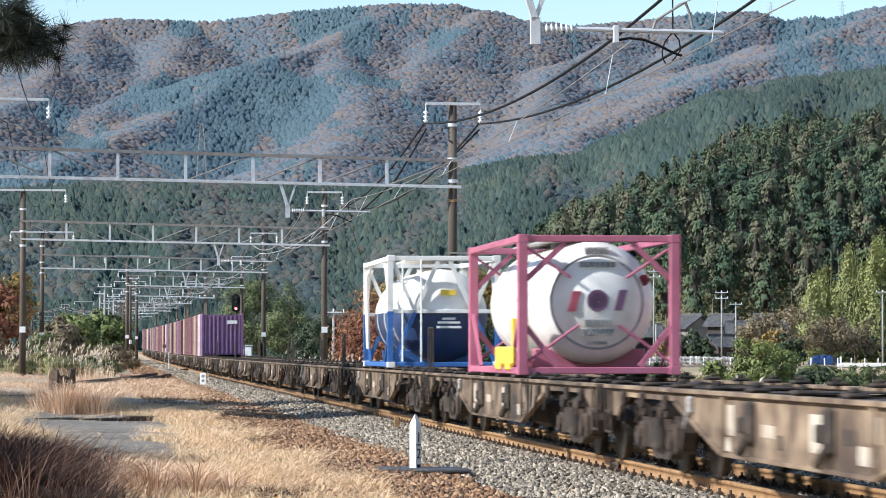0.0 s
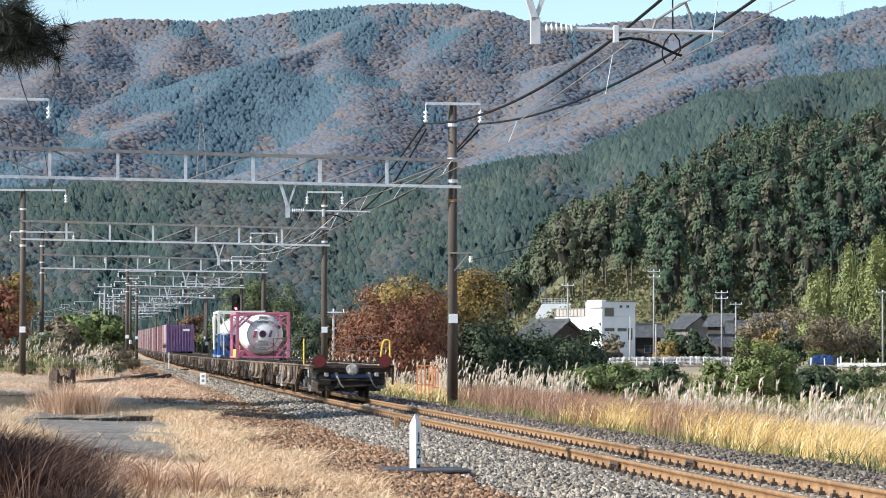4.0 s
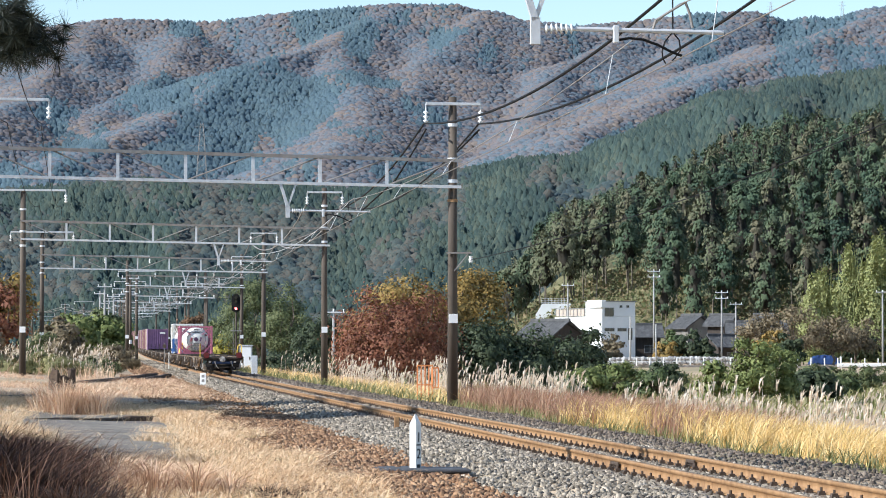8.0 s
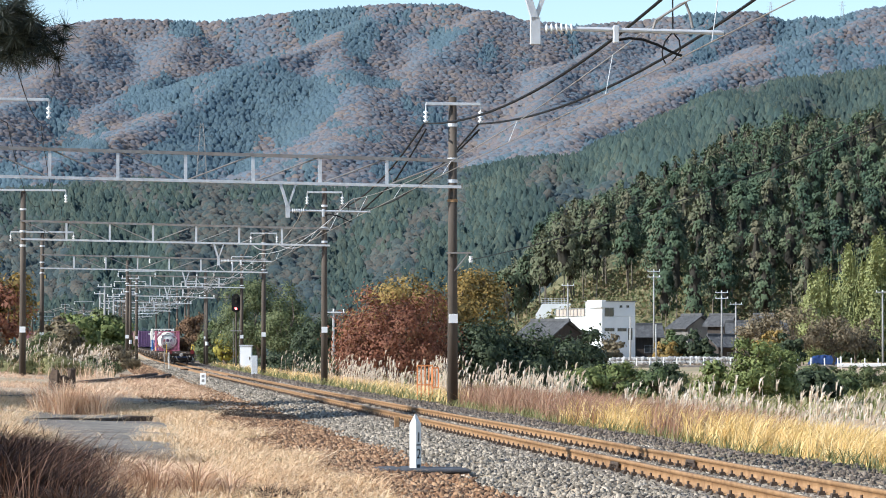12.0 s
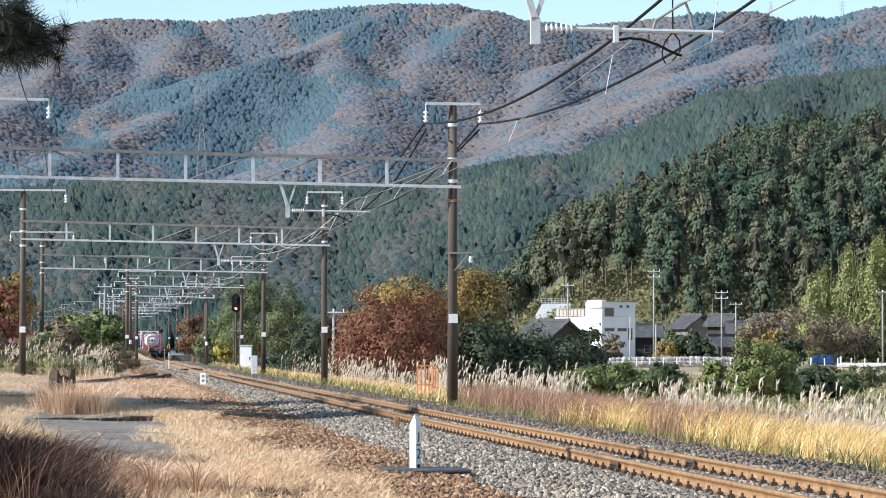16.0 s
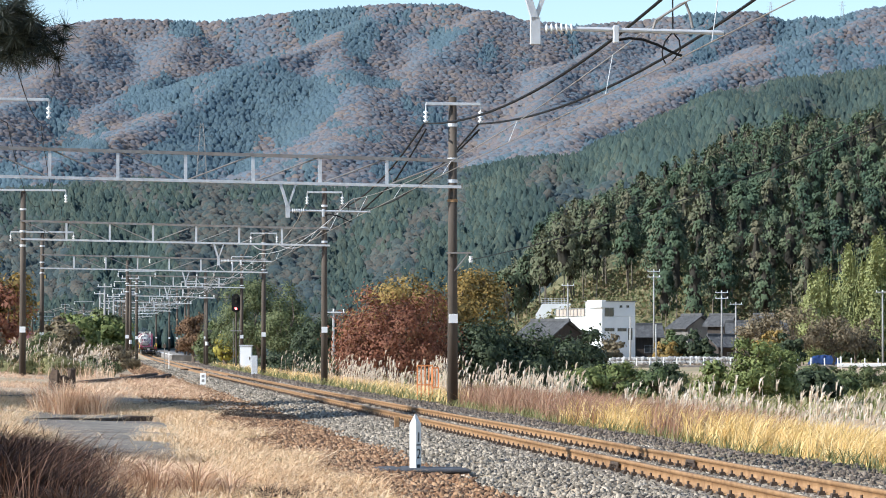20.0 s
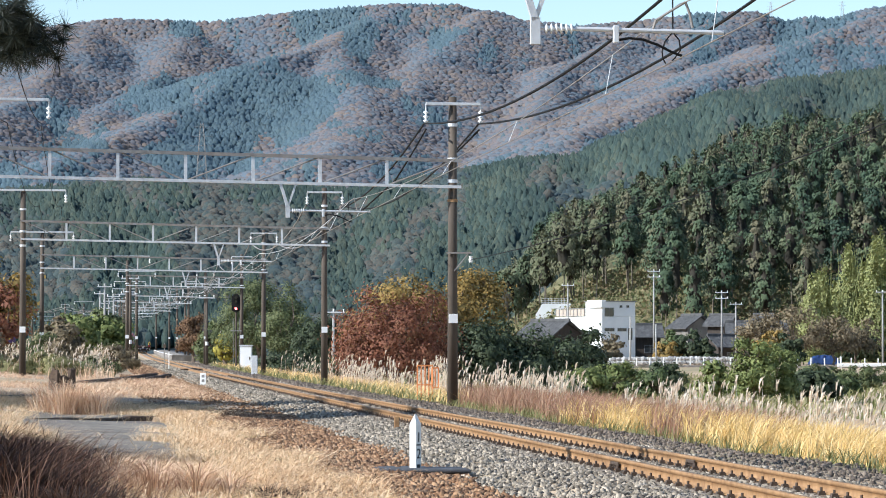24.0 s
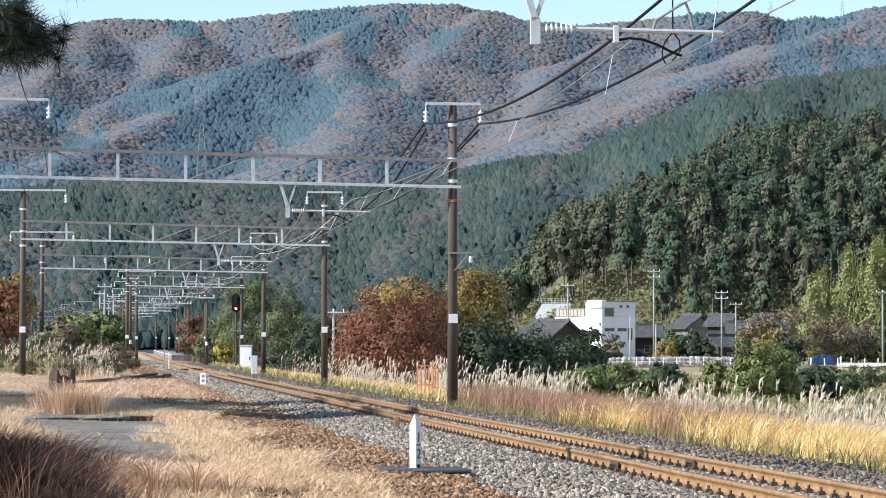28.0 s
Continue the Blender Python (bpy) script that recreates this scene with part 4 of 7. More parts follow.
def hill(name, f, y0, y1, u0, u1, ny, nu, mat, label):
    yy, uu = np.meshgrid(np.linspace(y0, y1, ny), np.linspace(u0, u1, nu), indexing="ij")
    z = f(uu, yy)
    i = (np.arange(ny - 1)[:, None] * nu + np.arange(nu - 1)[None]).ravel()
    h = mesh_from(name, np.stack([uu * yy, yy, z], -1).reshape(-1, 3), np.stack([i, i + 1, i + nu + 1, i + nu], -1), mat, smooth=True)
    return tagged(h, label, "hill", kind="structure")


M["hill_grass"] = material("grassy_bank", [(0.07, 0.085, 0.03), (0.14, 0.14, 0.06), (0.26, 0.20, 0.10)], 0.25, detail=8, rough=1.0)


def tone_material(name, first, second=None, mottle=0.15, bump_scale=0.5, rough=1.0, translucent=0.0):
    """Foliage coloured tree by tree: each tree's tone picks from a ramp, its kind between two ramps."""
    m = material(name, first, 0.25, detail=3, rough=rough, bump=0.6, bump_scale=bump_scale, translucent=translucent)
    n, l = m.node_tree.nodes, m.node_tree.links
    b = n["Principled BSDF"]
    bp = [x for x in n if x.type == "BUMP"][0]
    bp.inputs["Distance"].default_value = 0.35 / bump_scale
    tone, kind = n.new("ShaderNodeAttribute"), n.new("ShaderNodeAttribute")
    tone.attribute_name, kind.attribute_name = "tone", "kind"
    nz = n.new("ShaderNodeTexNoise")
    nz.inputs["Scale"].default_value, nz.inputs["Detail"].default_value = bump_scale * 1.4, 3
    tc = n.new("ShaderNodeTexCoord")
    l.new(tc.outputs["Object"], nz.inputs["Vector"])
    fac = n.new("ShaderNodeMath")
    fac.operation = "MULTIPLY_ADD"
    fac.inputs[1].default_value = mottle * 3
    l.new(nz.outputs[0], fac.inputs[0])
    off = n.new("ShaderNodeMath")
    off.operation = "SUBTRACT"
    off.inputs[1].default_value = mottle * 1.5
    l.new(tone.outputs["Fac"], off.inputs[0]), l.new(off.outputs[0], fac.inputs[2])
    cols = []
    for c in (first, second or first):
        r = n.new("ShaderNodeValToRGB")
        while len(r.color_ramp.elements) < len(c):
            r.color_ramp.elements.new(0.5)
        for i, q in enumerate(c):
            r.color_ramp.elements[i].position = i / (len(c) - 1)
            r.color_ramp.elements[i].color = (*q, 1)
        l.new(fac.outputs[0], r.inputs[0])
        cols.append(r.outputs[0])
    mx = n.new("ShaderNodeMix")
    mx.data_type = "RGBA"
    l.new(kind.outputs["Fac"], mx.inputs[0]), l.new(cols[0], mx.inputs[6]), l.new(cols[1], mx.inputs[7])
    l.new(mx.outputs[2], b.inputs["Base Color"])
    for x in n:
        if x.type == "BSDF_TRANSLUCENT":
            l.new(mx.outputs[2], x.inputs[0])
    return m


# blue distance haze is put into these foliage colours
M["hazed_far_wood"] = tone_material("hazed_far_woods", [(0.18, 0.245, 0.305), (0.195, 0.248, 0.295), (0.213, 0.246, 0.278), (0.238, 0.243, 0.262), (0.262, 0.236, 0.242), (0.295, 0.245, 0.222), (0.31, 0.262, 0.222)],
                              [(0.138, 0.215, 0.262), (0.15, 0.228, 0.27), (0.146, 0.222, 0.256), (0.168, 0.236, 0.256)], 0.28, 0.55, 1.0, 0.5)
# cedar colours carry a painted blue cast of haze
M["hazed_mid_wood"] = tone_material("hazed_cedar_woods", [(0.038, 0.062, 0.07), (0.054, 0.078, 0.076), (0.078, 0.094, 0.082), (0.11, 0.095, 0.075), (0.06, 0.082, 0.076)],
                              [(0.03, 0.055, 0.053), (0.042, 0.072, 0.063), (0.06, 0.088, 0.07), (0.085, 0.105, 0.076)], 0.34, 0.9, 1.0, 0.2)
# second ramp: near-black core colour, shade between the boughs painted in
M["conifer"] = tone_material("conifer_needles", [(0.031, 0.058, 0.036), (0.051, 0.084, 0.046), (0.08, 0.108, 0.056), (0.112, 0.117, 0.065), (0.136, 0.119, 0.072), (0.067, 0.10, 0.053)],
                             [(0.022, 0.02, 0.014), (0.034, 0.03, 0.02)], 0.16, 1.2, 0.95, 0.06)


def oriented(centres, normals, size, loose, droop=False):
    """Leaf sprays that face roughly along the given normals: verts and faces. droop: their long axis hangs."""
    n = len(centres)
    nr = np.broadcast_to(np.asarray(normals, float), (n, 3)) + rng.normal(size=(n, 3)) * loose
    b = np.cross(nr, rng.normal(size=(n, 3)) + ((0, 0, 2.5) if droop else (0, 0, 0)))
    b /= np.linalg.norm(b, axis=1)[:, None]
    a = np.cross(nr, b)
    a /= np.linalg.norm(a, axis=1)[:, None]
    s = (size * rng.uniform(0.55, 1.3, n))[:, None]
    v = np.stack([centres - a * s, centres + b * s * 0.6, centres + a * s, centres - b * s * 0.6], 1)
    return v.reshape(-1, 3), np.arange(n * 4).reshape(n, 4)


def set_tones(ob, **values):
    for k, v in values.items():
        ob.data.attributes.new(k, "FLOAT", "POINT").data.foreach_set("value", np.asarray(v, np.float32).ravel())


def soft_normals(ob, out, share=0.7):
    """Leaves shaded as parts of a rounded crown: their normals lean towards the crown's own outward direction."""
    me = ob.data
    k = len(me.polygons)
    fn = np.zeros(k * 3, np.float32)
    me.polygons.foreach_get("normal", fn)
    fn = fn.reshape(k, 3)
    o = np.asarray(out, np.float32)
    o = np.concatenate([o, fn[len(o):]])
    o = o / np.maximum(1e-6, np.linalg.norm(o, axis=1))[:, None]
    nr = fn * (1 - share) + o * share
    nr /= np.maximum(1e-6, np.linalg.norm(nr, axis=1))[:, None]
    vi = np.zeros(len(me.loops), np.int32)
    me.loops.foreach_get("vertex_index", vi)
    nv = np.zeros((len(me.vertices), 3), np.float32)
    np.add.at(nv, vi, np.repeat(nr, 4, 0))
    nv /= np.maximum(1e-6, np.linalg.norm(nv, axis=1))[:, None]
    me.attributes.new("custom_normal", "FLOAT_VECTOR", "POINT").data.foreach_set("vector", nv.ravel())


def planted(y0, y1, spacing, seed):
    """Uneven rows of trees over a wedge of the plan: x and y."""
    out = np.random.default_rng(seed)
    ys = np.arange(y0, y1, spacing)
    rows = [np.stack([np.arange(-0.152 * y, 0.152 * y, spacing), np.full(len(np.arange(-0.152 * y, 0.152 * y, spacing)), y)], -1) for y in ys]
    p = np.concatenate(rows)
    return p + out.uniform(-0.48, 0.48, p.shape) * spacing


def forest(name, f, kind_of, y0, y1, spacing, tall, seg, own_share, mat, label):
    """A closed forest seen from afar: one rounded or pointed crown for each tree, with its own height and tone."""
    p = planted(y0, y1, spacing, 3)
    x, y = p.T
    u, n = x / y, len(p)
    kind = kind_of(u, y)
    z = f(u, y)
    region = np.clip((fbm(x / spacing * 0.10, y / spacing * 0.05, 51) - 0.47) * 3.2 + 0.55, 0, 1)
    tone = np.clip(0.68 * rng.uniform(0, 1, n) + 0.32 * region, 0, 1)
    r = spacing * rng.uniform(0.5, 0.84, n) * np.where(kind > 0.5, 0.85, 1.05)
    h = tall * rng.uniform(0.75, 1.3, n) * np.where(kind > 0.5, 1.25, 1.0)
    levels, wide, sharp = np.array([-0.1, 0.42, 0.8]), np.array([0.95, 1.0, 0.62]), np.array([1.0, 0.78, 0.36])
    m = len(levels)
    prof = np.where(kind[:, None] > 0.5, sharp, wide)[:, :, None] * rng.uniform(0.66, 1.25, (n, m, seg))
    a = rng.uniform(0, 6.283, n)[:, None, None] + np.arange(seg) * 6.2832 / seg + np.arange(m)[:, None] * 3.1416 / seg
    hz = levels[None, :, None] + rng.uniform(-0.09, 0.09, (n, m, seg))
    ringv = np.stack([x[:, None, None] + np.cos(a) * prof * r[:, None, None], y[:, None, None] + np.sin(a) * prof * r[:, None, None], z[:, None, None] + hz * h[:, None, None]], -1).reshape(n, m * seg, 3)
    v = np.concatenate([ringv, np.stack([x + rng.normal(size=n) * 0.15 * r, y, z + h], -1)[:, None]], 1)
    k = np.arange(seg)
    k2 = (k + 1) % seg
    tris = [t for q in range(m - 1) for t in (np.stack([q * seg + k, q * seg + k2, q * seg + seg + k], -1), np.stack([q * seg + k2, q * seg + seg + k2, q * seg + seg + k], -1))]
    tris = np.concatenate(tris + [np.stack([(m - 1) * seg + k, (m - 1) * seg + k2, np.full(seg, m * seg)], -1)])
    faces = (tris[None] + (np.arange(n) * (m * seg + 1))[:, None, None]).reshape(-1, 3)
    ob = mesh_from(name, v.reshape(-1, 3), faces, mat, smooth=True)
    set_tones(ob, tone=np.repeat(tone, m * seg + 1), kind=np.repeat(kind, m * seg + 1))
    # normals lean towards the slope's own, which softens contrast as haze would
    e = spacing * 3
    up = np.stack([(f((x - e) / y, y) - f((x + e) / y, y)) / (2 * e), (f(x / (y - e), y - e) - f(x / (y + e), y + e)) / (2 * e), np.ones(n)], -1)
    up /= np.linalg.norm(up, axis=1)[:, None]
    own = v - np.stack([x, y, z + 0.25 * h], -1)[:, None]
    own /= np.linalg.norm(own, axis=2)[..., None]
    nr = own * own_share + up[:, None] * (1 - own_share) + rng.normal(size=own.shape) * 0.14
    nr /= np.linalg.norm(nr, axis=2)[..., None]
    ob.data.attributes.new("custom_normal", "FLOAT_VECTOR", "POINT").data.foreach_set("vector", nr.astype(np.float32).ravel())
    # loose sprays roughen the nearer crowns
    near = np.flatnonzero(y < 1480)
    if len(near):
        pick = np.repeat(near, np.where(y[near] < 1300, 24, 10))
        d = rng.normal(size=(len(pick), 3)) * (1, 1, 0.5) + (0, -0.4, 0.3)
        d /= np.linalg.norm(d, axis=1)[:, None]
        t = rng.uniform(0.15, 1.0, len(pick))
        wide_at = np.where(kind[pick] > 0.5, 1.02 - 0.85 * t, np.sqrt(np.clip(1.1 - t * t, 0, 1)))
        c = np.stack([x[pick] + d[:, 0] * r[pick] * wide_at * 0.9, y[pick] + d[:, 1] * r[pick] * wide_at * 0.9, z[pick] + h[pick] * t], -1)
        v, f = oriented(c, d, 0.38, 0.35, True)
        sp = mesh_from(name + "_sprays", v, f, mat)
        set_tones(sp, tone=np.repeat(np.clip(tone[pick] + rng.normal(size=len(pick)) * 0.2, 0, 1), 4), kind=np.repeat(kind[pick], 4))
        tagged(sp, label, "forest", kind="stuff")
    return tagged(ob, label, "forest", kind="stuff")


def far_kind(u, y):
    """Cedar stands in the folds, painting in their shade; mixed autumn woods on the spurs."""
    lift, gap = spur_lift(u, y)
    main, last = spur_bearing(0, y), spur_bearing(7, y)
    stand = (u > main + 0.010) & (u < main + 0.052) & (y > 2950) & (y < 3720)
    fold_shade = (u > main - 0.034) & (u < main - 0.010) & (y > 3450)
    green = (u > last + 0.004) & (y < 3600)
    v = fbm(u * 70 + 3, y * 0.0035, 31) + 0.22 * stand + 0.10 * fold_shade + 0.12 * green + 0.05 * (np.clip(gap / 70, 0, 1) - 0.5)
    return (v + rng.normal(size=np.shape(u)) * 0.035 > 0.60).astype(float)


def mid_kind(u, y):
    """Cedar on the upper slopes, mixed woods lower down."""
    return (fbm(u * 60 + 11, y * 0.006, 37) + 0.10 * smooth01((y - 1300) / 350) + 0.16 * (y < 1230) + rng.normal(size=np.shape(u)) * 0.03 > 0.475).astype(float)


def build_hills():
    hill("mountain", lambda u, y: far_height(u, y) - 2.5, 2050, 4850, -0.42, 0.42, 120, 240, M["hazed_far_wood"], "wooded mountain ridge in autumn colours with blue haze painted in")
    hill("cedar_hill", lambda u, y: mid_height(u, y) - 1.5, 930, 2200, -0.42, 0.42, 70, 240, M["hazed_mid_wood"], "lower hills planted with dark cedar")
    hill("wooded_hill", near_height, 495, 1000, 0.0, 0.5, 60, 160, M["hill_grass"], "steep wooded hill behind the houses")
    forest("mountain_forest", far_height, far_kind, 2640, 4350, 6.7, 4.6, 5, 0.42, M["hazed_far_wood"], "distant mixed autumn forest on the mountain, blue haze put into its colours")
    forest("cedar_forest", mid_height, mid_kind, 1090, 1900, 4.5, 5.4, 6, 0.6, M["hazed_mid_wood"], "dark cedar plantation on the lower hills")


build_hills()


# ---- trees built from sprays of leaves ----
def limb_mesh(bm, a, b, r0, r1, bends=3):
    pts = [Vector(a).lerp(Vector(b), t) + Vector(rng.normal(size=3)) * (0.05 * (Vector(b) - Vector(a)).length if 0 < t < 1 else 0) for t in np.linspace(0, 1, bends + 1)]
    for i in range(bends):
        rod(bm, pts[i], pts[i + 1], r0 + (r1 - r0) * i / bends, r0 + (r1 - r0) * (i + 1) / bends, 7)


def broad_tree(name, base, w, d, h, mat, label, clumps=60, per=110, leaf=0.22, trunk=0.2, low=0.2, group=""):
    """A spreading tree: trunk and limbs under an uneven crown of leaf sprays set in clumps."""
    t = empty(name, label, "tree", pose(*base), group)
    bm = B()
    limb_mesh(bm, (0, 0, -0.3), (0, 0, h * 0.45), trunk, trunk * 0.6)
    part("trunk", bm, M["bark"], t)
    cs = []
    while len(cs) < clumps:
        p = rng.uniform(-1, 1, 3)
        r = np.linalg.norm(p)
        if 0.35 < r < 1.0 and p[2] > -0.7:
            cs.append(p * (1, 1, 0.6) + (0, 0, -0.3) if p[2] < 0 else p * (1, 1, 1.3) + (0, 0, -0.3))
    cs = np.array(cs)
    wob = 0.75 + 0.5 * vnoise(cs[:, 0] * 2 + 9, cs[:, 1] * 2 + cs[:, 2] * 1.7, int(w * 10))
    cs = cs * wob[:, None] * (w / 2, d / 2, h * (1 - low) / 2) + (0, 0, h * (1 + low) / 2)
    joined = B()
    for p in cs[:: max(1, clumps // 12)]:
        bm = B() if clumps >= 60 else joined
        limb_mesh(bm, (0, 0, h * rng.uniform(0.15, 0.42)), p, trunk * 0.4, 0.03)
        if clumps >= 60:
            part("limb", bm, M["bark"], t)
    if clumps >= 60:
        joined.free()
    else:
        part("branchwork", joined, M["bark"], t)
    rad = (w * d * h) ** (1 / 3) * 0.125
    off = rng.normal(size=(clumps, per, 3)) * (0.6, 0.6, 0.42)
    out = (off + (cs - (0, 0, h * 0.4))[:, None] / (h * 0.5) * 0.6 + (0, 0, 0.25)).reshape(-1, 3)
    v, f = oriented((cs[:, None] + off * rad).reshape(-1, 3), out, leaf, 0.45)
    soft_normals(mesh_from("crown", v, f, mat, t), out, 0.55)
    return t


def leaves(name, cols, tr=0.25):
    return material(name, cols, 0.35, island=0.6, rough=0.75, translucent=tr)


M["red_leaf"] = leaves("red_autumn_leaves", [(0.088, 0.03, 0.017), (0.165, 0.057, 0.028), (0.24, 0.093, 0.045), (0.21, 0.12, 0.057)])
M["gold_leaf"] = leaves("golden_leaves", [(0.12, 0.095, 0.025), (0.23, 0.16, 0.04), (0.34, 0.215, 0.055), (0.18, 0.14, 0.045)])
M["dark_leaf"] = leaves("evergreen_leaves", [(0.025, 0.038, 0.018), (0.045, 0.065, 0.028), (0.08, 0.10, 0.04)])
M["green_leaf"] = leaves("green_leaves", [(0.07, 0.09, 0.035), (0.12, 0.145, 0.055), (0.19, 0.20, 0.085)])
M["bush_leaf"] = leaves("bush_leaves", [(0.045, 0.07, 0.025), (0.085, 0.12, 0.04), (0.15, 0.18, 0.07)])
M["bamboo_leaf"] = leaves("bamboo_leaves", [(0.17, 0.20, 0.065), (0.27, 0.29, 0.11), (0.36, 0.35, 0.15)])
M["brown_leaf"] = leaves("withered_leaves", [(0.12, 0.095, 0.055), (0.20, 0.155, 0.09), (0.26, 0.21, 0.12)])


def gz(x, y):
    return float(ground_height(np.array([x]), np.array([y]))[0])


def plant(name, x, y, *a, **k):
    return broad_tree(name, (x, y, gz(x, y)), *a, **k)


# ---- the wooded hill behind the houses ----
def conifer_crown(base, h, r, n, low=0.36):
    """Centres and outward directions of drooping sprays over a conifer's crown, gathered in boughs."""
    boughs = 54
    bt = rng.uniform(0, 1, boughs) ** 0.8
    ba = rng.uniform(0, 6.283, boughs)
    prof = np.clip(1 - bt ** 2.6, 0.02, 1) ** 0.62 * np.clip(0.62 + bt * 1.5, 0, 1) * rng.uniform(0.62, 1.12, boughs)
    bc = np.stack([np.cos(ba) * r * prof * 0.82, np.sin(ba) * r * prof * 0.82, h * (low + (0.97 - low) * bt)], -1)
    k = rng.integers(0, boughs, n)
    d = rng.normal(size=(n, 3)) + (0, 0, 0.35)
    d /= np.linalg.norm(d, axis=1)[:, None]
    pt = bc[k] + d * (r * 0.27 * rng.uniform(0.4, 1.2, n) ** 0.7)[:, None] * (1, 1, 0.85)
    out = d * 0.4 + np.stack([np.cos(ba[k]), np.sin(ba[k]), 0.1 + 0.7 * bt[k]], -1)
    return np.array(base) + pt, out


def build_conifers():
    us = np.concatenate([rng.uniform(0.011, 0.165, 1700), rng.uniform(0.03, 0.08, 40), rng.uniform(0.07, 0.165, 420)])
    ys = np.concatenate([rng.uniform(584, 815, 1700), rng.uniform(568, 580, 40), rng.uniform(508, 575, 420)])
    order = np.argsort(ys)
    us, ys = us[order], ys[order]
    zs = near_height(us, ys)
    cen, nrm, tones, trunks, tf, kept, cv, cf, ct = [], [], [], [], [], [], [], [], []
    ring = np.arange(7) * 6.2832 / 7
    levels = np.array([0.40, 0.48, 0.58, 0.70, 0.82, 0.90])
    for u, y, z in zip(us, ys, zs):
        x = u * y
        if z < (0.3 if u > 0.07 else 4) or any(abs(x - p[0]) < 4.7 and abs(y - p[1]) < 4.7 for p in kept[-160:]):
            continue
        kept.append((x, y))
        h, r, tone = rng.uniform(12.5, 19) * (0.75 if u < 0.03 else 1), rng.uniform(2.5, 3.8), float(np.clip(rng.normal() * 0.24 + 0.42, 0, 1))
        tone = rng.uniform(0.35, 0.7) if y < 600 and u < 0.06 else tone
        n = 1050 if y < 615 else 430
        c, d = conifer_crown((x, y, z), h, r, n, 0.10 if u > 0.078 and y < 580 else 0.36)
        cen.append(c), nrm.append(d), tones.append(np.full(n * 4, tone))
        # added dark core for shade inside the crown, uneven from level to level
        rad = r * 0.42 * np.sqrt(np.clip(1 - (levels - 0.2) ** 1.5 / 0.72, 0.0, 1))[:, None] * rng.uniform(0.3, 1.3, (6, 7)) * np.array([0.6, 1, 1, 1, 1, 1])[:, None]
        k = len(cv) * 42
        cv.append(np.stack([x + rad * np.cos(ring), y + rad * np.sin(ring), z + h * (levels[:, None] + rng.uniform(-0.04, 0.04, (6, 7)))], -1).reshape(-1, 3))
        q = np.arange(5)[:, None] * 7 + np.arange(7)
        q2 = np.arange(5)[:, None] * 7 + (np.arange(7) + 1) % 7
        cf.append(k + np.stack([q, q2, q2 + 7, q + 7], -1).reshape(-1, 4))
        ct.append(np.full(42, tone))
        if y < 620:
            k = len(trunks) * 6
            lean = rng.normal(size=2) * 0.3
            trunks.append([(x + 0.17 * math.cos(a), y + 0.17 * math.sin(a), z - 0.5) for a in (0, 2.1, 4.2)] + [(x + lean[0] + 0.09 * math.cos(a), y + lean[1] + 0.09 * math.sin(a), z + h * 0.8) for a in (0, 2.1, 4.2)])
            tf += [(k + i, k + (i + 1) % 3, k + 3 + (i + 1) % 3, k + 3 + i) for i in range(3)]
    v, f = oriented(np.concatenate(cen), np.concatenate(nrm), 0.31, 0.35, True)
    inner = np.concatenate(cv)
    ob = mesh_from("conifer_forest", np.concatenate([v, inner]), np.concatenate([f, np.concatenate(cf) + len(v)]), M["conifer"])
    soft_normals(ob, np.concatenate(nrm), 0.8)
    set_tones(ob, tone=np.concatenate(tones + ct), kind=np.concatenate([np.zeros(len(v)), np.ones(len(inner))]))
    tagged(ob, "dense dark cedar and cypress forest on the hill", "forest", kind="stuff")
    tagged(mesh_from("forest_trunks", np.array(trunks).reshape(-1, 3), tf, M["pale_bark"]), "pale bare trunks at the edge of the cedar forest", "forest", kind="stuff")
    # scrub on the grassy bank under the trees
    u, y = rng.uniform(0.012, 0.13, 4400), rng.uniform(500, 640, 4400)
    u = np.where(y > 590, 0.012 + (u - 0.012) * 0.6, u)
    c = np.stack([u * y, y, near_height(u, y) + 0.3], -1)
    pts = (c[:, None] + rng.normal(size=(4400, 13, 3)) * (0.8, 0.8, 0.6)).reshape(-1, 3)
    v, f = oriented(pts, (-0.2, -0.5, 0.7), 0.38, 0.7)
    tagged(mesh_from("bank_scrub", v, f, leaves("scrub_leaves", [(0.065, 0.085, 0.03), (0.12, 0.135, 0.05), (0.22, 0.185, 0.09), (0.17, 0.115, 0.065)])), "mixed scrub and dry grass on the bank", "scrub", kind="stuff")


build_conifers()


